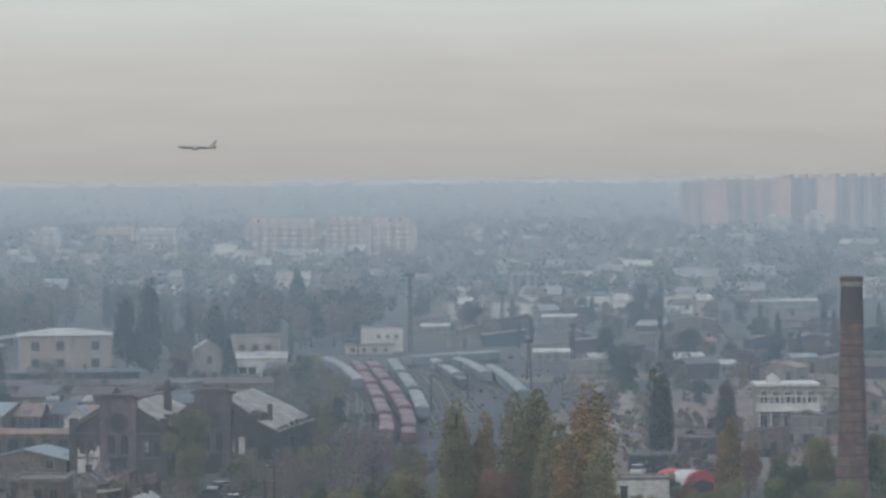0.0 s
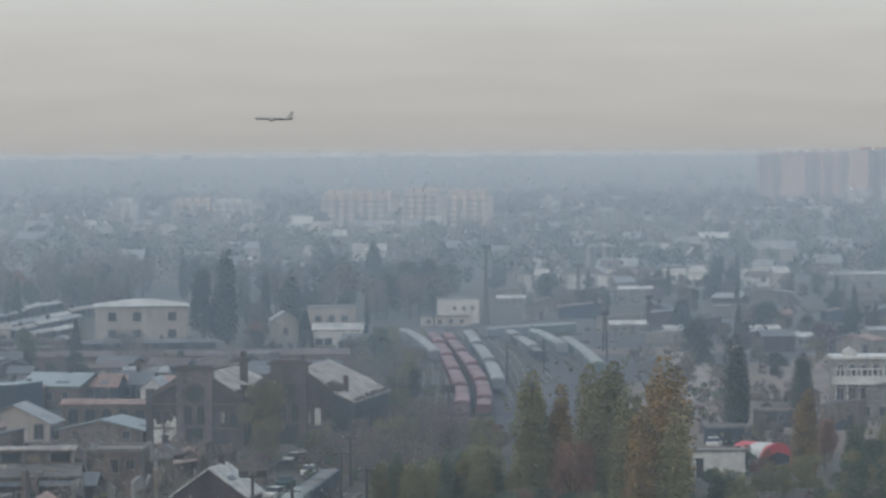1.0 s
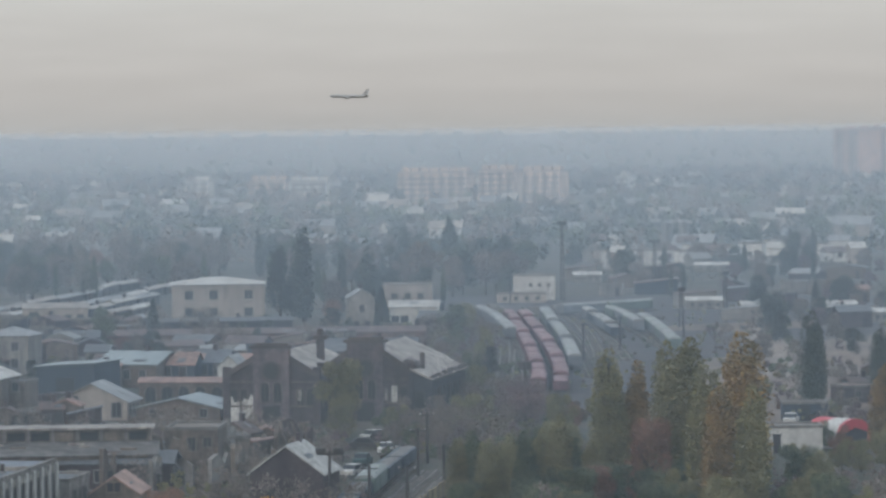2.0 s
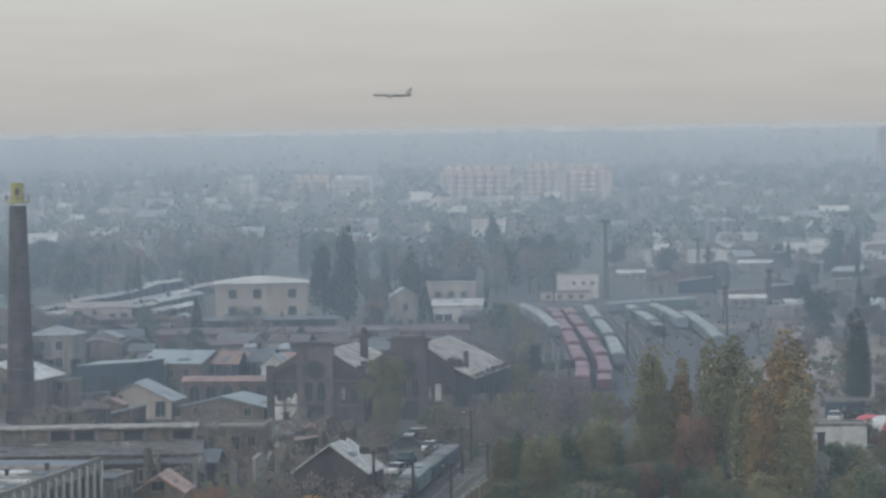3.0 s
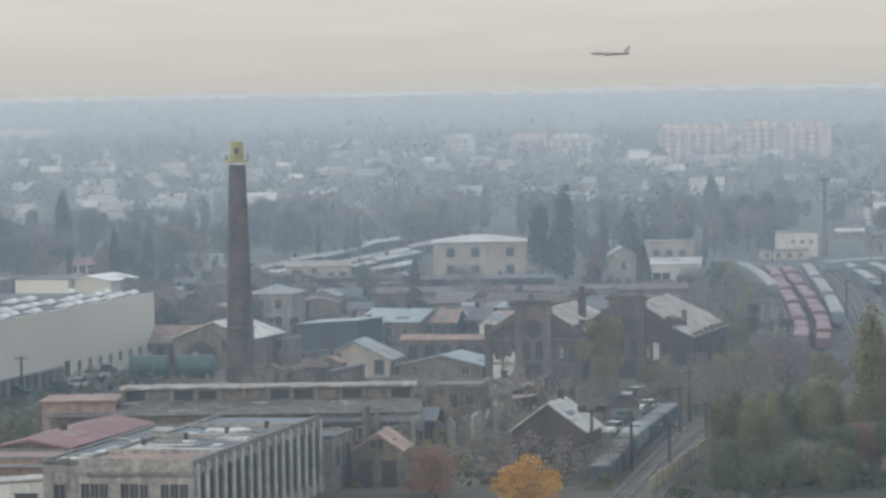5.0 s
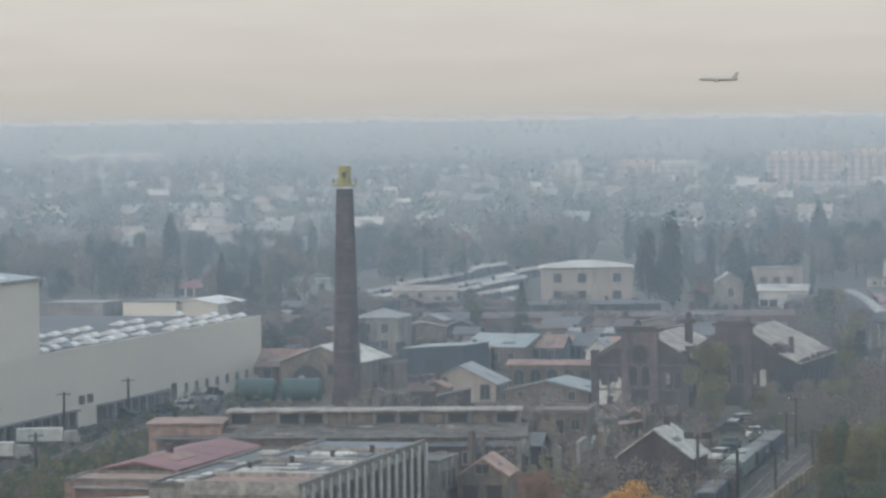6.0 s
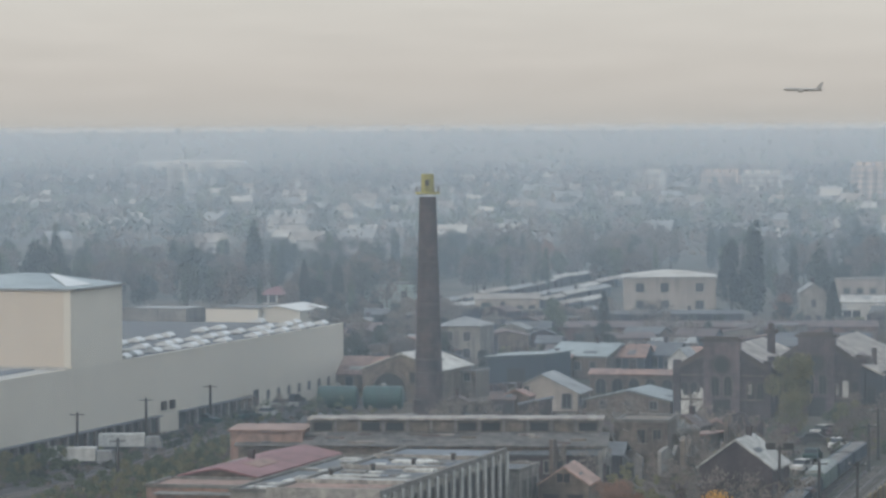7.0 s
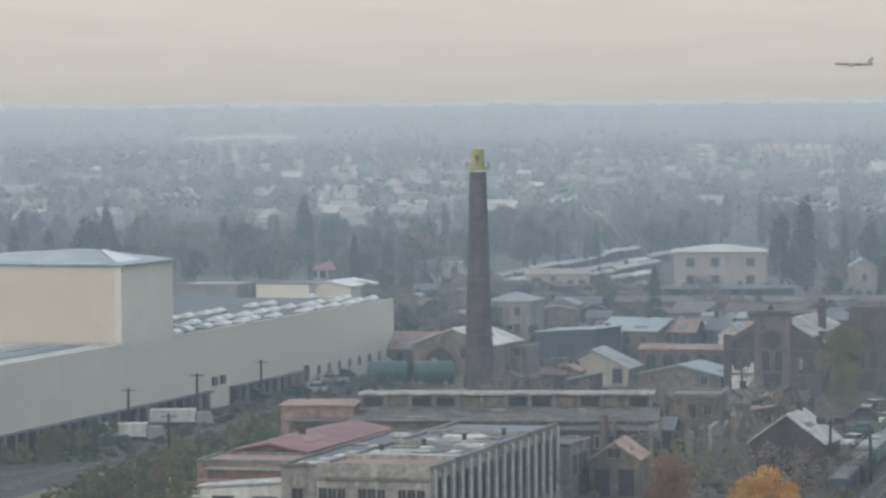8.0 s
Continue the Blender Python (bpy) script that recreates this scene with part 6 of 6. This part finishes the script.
scatter_plants(170, ((580, -62, -5), (740, -75, 10)), SCRUB + [("airy", 3, 6, LEAF_BROWN, "small bare brown tree"), ("round", 3, 5, LEAF_DARK, "small dark tree")], "scrub among the sheds")
BANK = [("bush", 1.0, 2.4, LEAF_OLIVE, "olive scrub"), ("bush", 1.0, 2.2, LEAF_GREEN, "green scrub"), ("bush", 0.9, 2.0, LEAF_OLIVE, "yellowing scrub"), ("bush", 0.9, 2.2, LEAF_GREEN, "green scrub"), ("bush", 0.6, 1.2, LEAF_RUST, "rusty scrub")]
scatter_plants(300, ((345, -80, -60), (442, -69, -62)), BANK, "bank beside the sidings")
TRACKSIDE = [("bush", 0.6, 1.5, LEAF_DARK, "dark weeds"), ("bush", 0.6, 1.4, LEAF_GREEN, "green weeds"), ("bush", 0.5, 1.2, LEAF_BROWN, "dead weeds")]
HEDGE = [("bush", 1.6, 3.2, LEAF_GREEN, "green lineside bush"), ("bush", 1.6, 3.0, LEAF_OLIVE, "olive lineside bush"), ("bush", 1.4, 2.6, LEAF_GREEN, "low green lineside bush"), ("bush", 1.4, 2.6, LEAF_BROWN, "leafless lineside bush")]
scatter_plants(90, ((345, -78, -64), (442, -69, -63)), HEDGE, "lineside bushes", True)
scatter_plants(30, ((388, -91, -85), (424, -85.5, -80.5)), HEDGE, "bushes before the hall", True)
scatter_plants(110, ((392, -86, -78), (470, -76, -71)), TRACKSIDE, "weeds between the tracks and the hall")

LOW = [("bush", 1.2, 2.4, LEAF_GREEN, "green scrub"), ("bush", 1.0, 2.0, LEAF_DARK, "dark scrub")]
scatter_plants(130, ((352, 12, 50), (380, 14, 60)), LOW, "undergrowth by the railway")
scatter_plants(90, ((340, 6, 18), (372, 9.5, 18)), TRACKSIDE, "weeds by the boundary wall")
TUFTS = [("bush", 0.4, 1.0, LEAF_OLIVE, "dry tuft"), ("bush", 0.4, 1.1, LEAF_BROWN, "dead weeds"), ("bush", 0.4, 0.9, LEAF_GREEN, "weeds")]
scatter_plants(380, ((520, 8, 48), (800, 24, 110)), TUFTS, "weeds in the yard")
scatter_plants(160, ((360, -34, -4), (404, -30, -4)), TUFTS, "weeds in the yard")
scatter_plants(160, ((430, -83, -62), (535, -62, -50)), TUFTS, "weeds by the hall")
DARKS = [("bush", 1.6, 3.2, LEAF_DARK, "dark lineside bush"), ("bush", 1.6, 3.0, LEAF_GREEN, "green lineside bush"), ("airy", 3, 5, LEAF_BROWN, "small bare lineside tree")]
scatter_plants(14, ((452, -77, -70), (520, -64, -56)), DARKS, "bushes beyond the sidings")
scatter_plants(70, ((565, -80, -52), (735, -95, -62)), [("round", 4, 7, LEAF_DARK, "dark tree behind the hall"), ("round", 4, 6, LEAF_BROWN, "faded tree behind the hall"), ("airy", 5, 8, LEAF_BROWN, "bare tree behind the hall"), ("bush", 2, 4, LEAF_DARK, "scrub"), ("bush", 2, 3.5, LEAF_BROWN, "scrub")], "trees at the end of the hall")
scatter_plants(24, ((640, -60, 0), (700, -70, 8)), [("bush", 1.5, 3.5, LEAF_BROWN, "scrub"), ("bush", 1.5, 3.5, LEAF_DARK, "scrub"), ("airy", 4, 7, LEAF_BROWN, "bare tree before the cream house")], "trees before the house")

# ---- the far town ----
far_rng = np.random.default_rng(11)


def woods(name, label, y0, y1, count, h0, h1, clumps, size, leaves, x0=-0.25, x1=0.22):
    spots = []
    for _ in range(count):
        y = y0 + (y1 - y0) * far_rng.random()
        x = y * far_rng.uniform(x0, x1)
        h = far_rng.uniform(h0, h1)
        w = h * far_rng.uniform(0.28, 0.5)
        p = far_rng.normal(size=(clumps, 3)) * (w * 0.5, w * 0.5, h * 0.22)
        p[:, 2] = np.clip(p[:, 2] + h * 0.55, 0.3, h)
        spots.append(p + (x, y, plain_height(y)))
    me = leaf_mesh(name, np.concatenate(spots), size, far_rng)
    me.materials[0] = leaves
    return tagged(new(name, me), label, "woods", "", "stuff")


woods("town_trees", "dull green trees between the far houses", 1080, 1700, 360, 5, 10, 80, 0.7, LEAF_DARK)
woods("town_trees", "faded trees between the far houses", 1080, 1950, 380, 5, 10, 80, 0.7, LEAF_BROWN)
woods("town_trees", "olive trees between the far houses", 1200, 2100, 320, 5, 10, 80, 0.75, LEAF_GREEN)
woods("far_woods", "dark woods on the far plain", 1900, 3000, 600, 7, 11, 34, 1.5, LEAF_DARK)
woods("far_woods", "faded woods on the far plain", 1900, 3100, 700, 6, 10, 34, 1.5, LEAF_BROWN)
woods("far_woods", "dull woods on the far rise", 2900, 4600, 1000, 4, 7, 16, 2.4, LEAF_GREEN)


def far_house(wall, roof, label):
    b = building("house", label, 0, 0, 0, 9, 8, 3.8, wall, roof, "gable_x", 2.4, 0.4, category="house", group="far houses")
    return b


HOUSES = [far_house(PLASTER_GREY, ROOF_GREY, "small grey far house with grey roof"), far_house(PLASTER, ROOF_GREY, "small cream far house with grey roof"),
          far_house(WHITEWASH, ROOF_CREAM, "small white far house with weathered roof"), far_house(PLASTER_GREY, ROOF_PALE, "grey far house with a light roof")]
for i in range(260):
    y = 1120 + 1500 * (i / 260) ** 1.15
    x = y * random.uniform(-0.24, 0.21)
    m = pose(x, y, 0, 0, 0, random.uniform(-40, 40))
    if i < 4:
        HOUSES[i].matrix_basis = m
    else:
        h = copy_thing(HOUSES[random.randrange(4)], m)
        h.scale = (random.uniform(0.7, 1.6), random.uniform(0.7, 1.2), random.uniform(0.75, 1.15))
# the cluster of pale works beyond the yard
for i in range(34):
    x, y = random.uniform(72, 152), random.uniform(1000, 1130)
    building("pale_works", "pale low works building beyond the rail yard", x, y, random.uniform(-20, 20), random.uniform(3.5, 9), 6, random.uniform(2.2, 5), random.choice([WHITEWASH, WHITEWASH, PLASTER_GREY, PLASTER]), random.choice([ROOF_PALE, ROOF_GREY, ROOF_BROWN]), random.choice(["flat", "gable_x"]), 1.4, 0.3, [("f", 1, 1.4, 1.2, 1.0, 0.05, 0.95)], group="pale works")
for x, y, h in ((107.3, 1169.8, 9.5), (111.0, 1151.7, 10.0)):
    s = thing("silo", "pale cylindrical silo among works", "silo", x, y, group="silos")
    part("drum", tube([(0, 1.7), (h - 1, 1.7), (h - 0.9, 1.75), (h, 0.4)], 20), WAGON_PALE, s)
    part("ladder", box(-0.25, 0.25, -1.85, -1.72, 0.2, h - 1), STEEL, s)


def apartment(label, x0, y0, x1, y1, h, d, wall, bays):
    """A block of flats whose front foot runs from one point to the other."""
    length = math.hypot(x1 - x0, y1 - y0)
    b = thing("apartment_block", label, "apartment block", (x0 + x1) / 2, (y0 + y1) / 2, math.degrees(math.atan2(y1 - y0, x1 - x0)), group="far apartment blocks")
    part("wall", box(-length / 2, length / 2, 0, d, 0, h), wall, b)
    part("roof", box(-length / 2 - 0.4, length / 2 + 0.4, -0.4, d + 0.4, h, h + 0.6), ROOF_GREY, b)
    step = length / bays
    for i in range(bays):
        x = -length / 2 + (i + 0.5) * step
        part("stair_bay", box(x - step * 0.12, x + step * 0.12, -0.5, 0.02, 0.5, h - 0.6), PLASTER_GREY, b)
        part("lift_house", box(x - 2, x + 2, d * 0.3, d * 0.7, h + 0.6, h + 2.6), wall, b)
        for k in range(int(h / 2.9)):
            z = 1.0 + k * 2.9
            part("window_strip", box(x - step * 0.42, x - step * 0.16, -0.08, 0.02, z, z + 1.4), PANE_BLUE, b)
            part("window_strip", box(x + step * 0.16, x + step * 0.42, -0.08, 0.02, z, z + 1.4), PANE_BLUE, b)
    return b


FLAT_PINK = surface("pinkish_panel", (0.60, 0.41, 0.34), (0.54, 0.39, 0.33), 0.05, 0.4)
FLAT_CREAM = surface("cream_panel", (0.64, 0.51, 0.43), (0.57, 0.47, 0.41), 0.05, 0.4)
FLAT_WHITE = surface("white_panel", (0.64, 0.63, 0.60), (0.57, 0.56, 0.54), 0.05, 0.4)
apartment("tall pinkish apartment tower in the haze", 359.5, 2612.0, 368.5, 2547.6, 36.0, 16, FLAT_PINK, 2)
apartment("broad tall pinkish apartment block in the haze", 379.6, 2568.6, 427.9, 2563.9, 37.0, 16, FLAT_PINK, 5)
apartment("broad tall apartment block in the haze", 413.8, 2461.5, 448.4, 2492.6, 38.0, 16, FLAT_PINK, 3)
apartment("broad tall grey apartment block in the haze", 432.3, 2396.6, 486.7, 2438.9, 38.5, 16, FLAT_CREAM, 4)
apartment("long cream five-storey apartment block", 36.0, 1956.0, 71.7, 1937.9, 16.5, 12, FLAT_CREAM, 7)
apartment("long pale five-storey apartment block", 76.3, 1891.4, 94.0, 1882.6, 18.0, 12, FLAT_CREAM, 4)
apartment("long cream five-storey apartment block", 101.1, 1953.5, 121.6, 1943.0, 16.5, 12, FLAT_CREAM, 4)
apartment("pale nine-storey apartment block", -77.9, 2063.7, -68.3, 2060.7, 12.0, 10, FLAT_WHITE, 2)
apartment("pale five-storey apartment block", -44.4, 2005.1, -24.4, 1999.1, 12.5, 10, FLAT_CREAM, 4)
apartment("pale five-storey apartment block", -22.2, 1998.5, -1.5, 1992.3, 12.0, 10, FLAT_WHITE, 4)
apartment("slim white tower block", -326.2, 1935.0, -317.1, 1934.0, 19.3, 7, FLAT_WHITE, 1)
apartment("small white far block", 159.7, 2053.9, 167.3, 2049.7, 12.0, 8, FLAT_WHITE, 1)
apartment("pale far block below the towers", 388.8, 2425.5, 404.2, 2415.2, 12.0, 8, FLAT_WHITE, 2)
apartment("pale far block below the towers", 359.2, 2087.9, 367.2, 2083.3, 17.0, 8, FLAT_WHITE, 1)
for a, w, h in (((-500.0, 3138.7), 60, 10.5), ((-477.3, 3101.6), 40, 10.0), ((-532.4, 3083.1), 30, 10.0), ((-447.4, 3710.9), 12, 5.5), ((-412.9, 3640.6), 20, 6.0), ((-808.2, 3925.6), 30, 5), ((503.0, 4094.3), 60, 6), ((424.0, 4699.4), 40, 5)):
    building("far_warehouse", "long white warehouse on the far plain", *a, 0, w, 20, h, WHITEWASH, WHITEWASH, "gable_x", 1.0, 0.3, [("f", 4, 1.5, 2.0, 1.8, 0.05, 0.95)], group="far warehouses")

# ---- the airliner ----
jet = thing("airliner", "grey twin-jet airliner low over the horizon", "aircraft", 22.0, 4000.0, 0, 77.0)
jet.matrix_basis = pose(22.0, 4000.0, 77.0, 0, 1.5, 5)
prof = [(-21.5, 0.3), (-20.6, 0.9), (-18.5, 1.5), (-16, 1.7), (10, 1.7), (15, 1.4), (19, 0.9), (21.5, 0.25)]
bm = tube(prof, 18)
bm.transform(pose(0, 0, 0, 0, 90, 0) @ pose(0, 0, 0, 0, 0, 0))
part("fuselage", bm, JET_GREY, jet)
for s in (-1, 1):
    bm = bmesh.new()
    vs = [bm.verts.new(p) for p in ((-5, s * 1.5, -1.1), (3.5, s * 1.5, -1.0), (9.0, s * 17.5, 0.4), (7.2, s * 17.5, 0.4), (-5, s * 1.5, -0.5), (3.5, s * 1.5, -0.5), (9.0, s * 17.5, 0.6), (7.2, s * 17.5, 0.6))]
    for f in ((0, 1, 2, 3), (4, 5, 6, 7), (0, 1, 5, 4), (1, 2, 6, 5), (2, 3, 7, 6), (3, 0, 4, 7)):
        bm.faces.new([vs[i] for i in f])
    part("wing", bm, JET_GREY, jet)
    q = tube([(-2.6, 0.8), (-2.2, 1.05), (1.0, 1.0), (2.4, 0.5)], 14)
    q.transform(pose(-2.2, s * 6.0, -2.0, 0, 90, 0))
    part("engine", q, JET_GREY, jet)
    bm = bmesh.new()
    vs = [bm.verts.new(p) for p in ((15.5, s * 0.6, 0.7), (19.5, s * 0.6, 0.7), (21.3, s * 6.5, 1.3), (19.8, s * 6.5, 1.3), (15.5, s * 0.6, 1.0), (19.5, s * 0.6, 1.0), (21.3, s * 6.5, 1.45), (19.8, s * 6.5, 1.45))]
    for f in ((0, 1, 2, 3), (4, 5, 6, 7), (0, 1, 5, 4), (1, 2, 6, 5), (2, 3, 7, 6), (3, 0, 4, 7)):
        bm.faces.new([vs[i] for i in f])
    part("tailplane", bm, JET_GREY, jet)
part("fin", prism([(13.0, 1.2), (19.6, 0.8), (22.0, 8.2), (19.2, 8.2)], -0.25, 0.25), JET_GREY, jet)


# ---- overgrown strips between the works and the sidings ----
stand([
    ("round", 20.9, 524.7, 5.5, LEAF_OLIVE, 0.9, "olive tree between works and sidings"), ("bush", 21.7, 497.5, 4.0, LEAF_GREEN, 1.2, "green thicket beside the sidings"), ("bush", 19.0, 488.3, 4.2, LEAF_OLIVE, 1.1, "olive thicket beside the works"),
    ("airy", 24.2, 487.3, 6.0, LEAF_PURPLE, 1.2, "plum-coloured bare tree"), ("airy", 26.8, 492.6, 6.5, LEAF_PURPLE, 1.2, "plum-coloured bare tree"), ("round", 24.9, 577.2, 5.0, LEAF_DARK, 0.9, "dark tree between works and sidings"),
    ("round", 25.4, 616.9, 6.0, LEAF_OLIVE, 0.8, "olive tree between works and sidings"), ("bush", 25.0, 537.5, 3.2, LEAF_BROWN, 1.2, "brown thicket beside the sidings"), ("bush", 27.6, 571.4, 2.8, LEAF_GREEN, 1.2, "green thicket beside the sidings"),
    ("round", 21.1, 550.1, 6.2, LEAF_GREEN, 0.7, "green tree between works and sidings"), ("bush", 36.2, 497.8, 3.4, LEAF_OLIVE, 1.2, "olive thicket beside the sidings"), ("bush", 33.2, 488.6, 3.0, LEAF_BROWN, 1.3, "brown thicket beside the sidings"),
    ("round", 41.0, 546.1, 5.0, LEAF_DARK, 0.9, "dark tree beside the sidings"), ("bush", 29.9, 489.2, 3.0, LEAF_GREEN, 1.3, "green thicket beside the sidings"), ("round", 30.2, 466.2, 4.5, LEAF_RUST, 0.9, "rusty tree beside the sidings"),
    ("round", 80.4, 656.4, 5.5, LEAF_DARK, 0.9, "dark tree in the waste lots"), ("round", 71.7, 609.3, 5.0, LEAF_BROWN, 1.0, "brown tree in the waste lots"), ("bush", 70.3, 567.3, 3.5, LEAF_GREEN, 1.3, "green thicket in the waste lots"),
    ("round", 90.3, 654.2, 5.5, LEAF_BROWN, 1.0, "brown tree in the waste lots"), ("round", 89.1, 621.1, 5.0, LEAF_DARK, 1.0, "dark tree in the waste lots"), ("bush", 78.5, 559.2, 3.6, LEAF_BROWN, 1.3, "brown thicket in the waste lots"),
    ("bush", 77.1, 529.2, 3.4, LEAF_GREEN, 1.3, "green thicket in the waste lots"), ("round", 95.3, 710.3, 6.0, LEAF_DARK, 0.9, "dark tree in the waste lots"), ("bush", 63.4, 531.8, 3.4, LEAF_OLIVE, 1.3, "olive thicket in the waste lots"),
    ("round", 102.9, 669.4, 5.0, LEAF_OLIVE, 0.9, "olive tree in the waste lots"), ("bush", 69.1, 498.3, 3.4, LEAF_BROWN, 1.4, "brown thicket in the waste lots"), ("bush", 69.4, 478.8, 3.0, LEAF_PURPLE, 1.4, "plum thicket in the waste lots"),
])
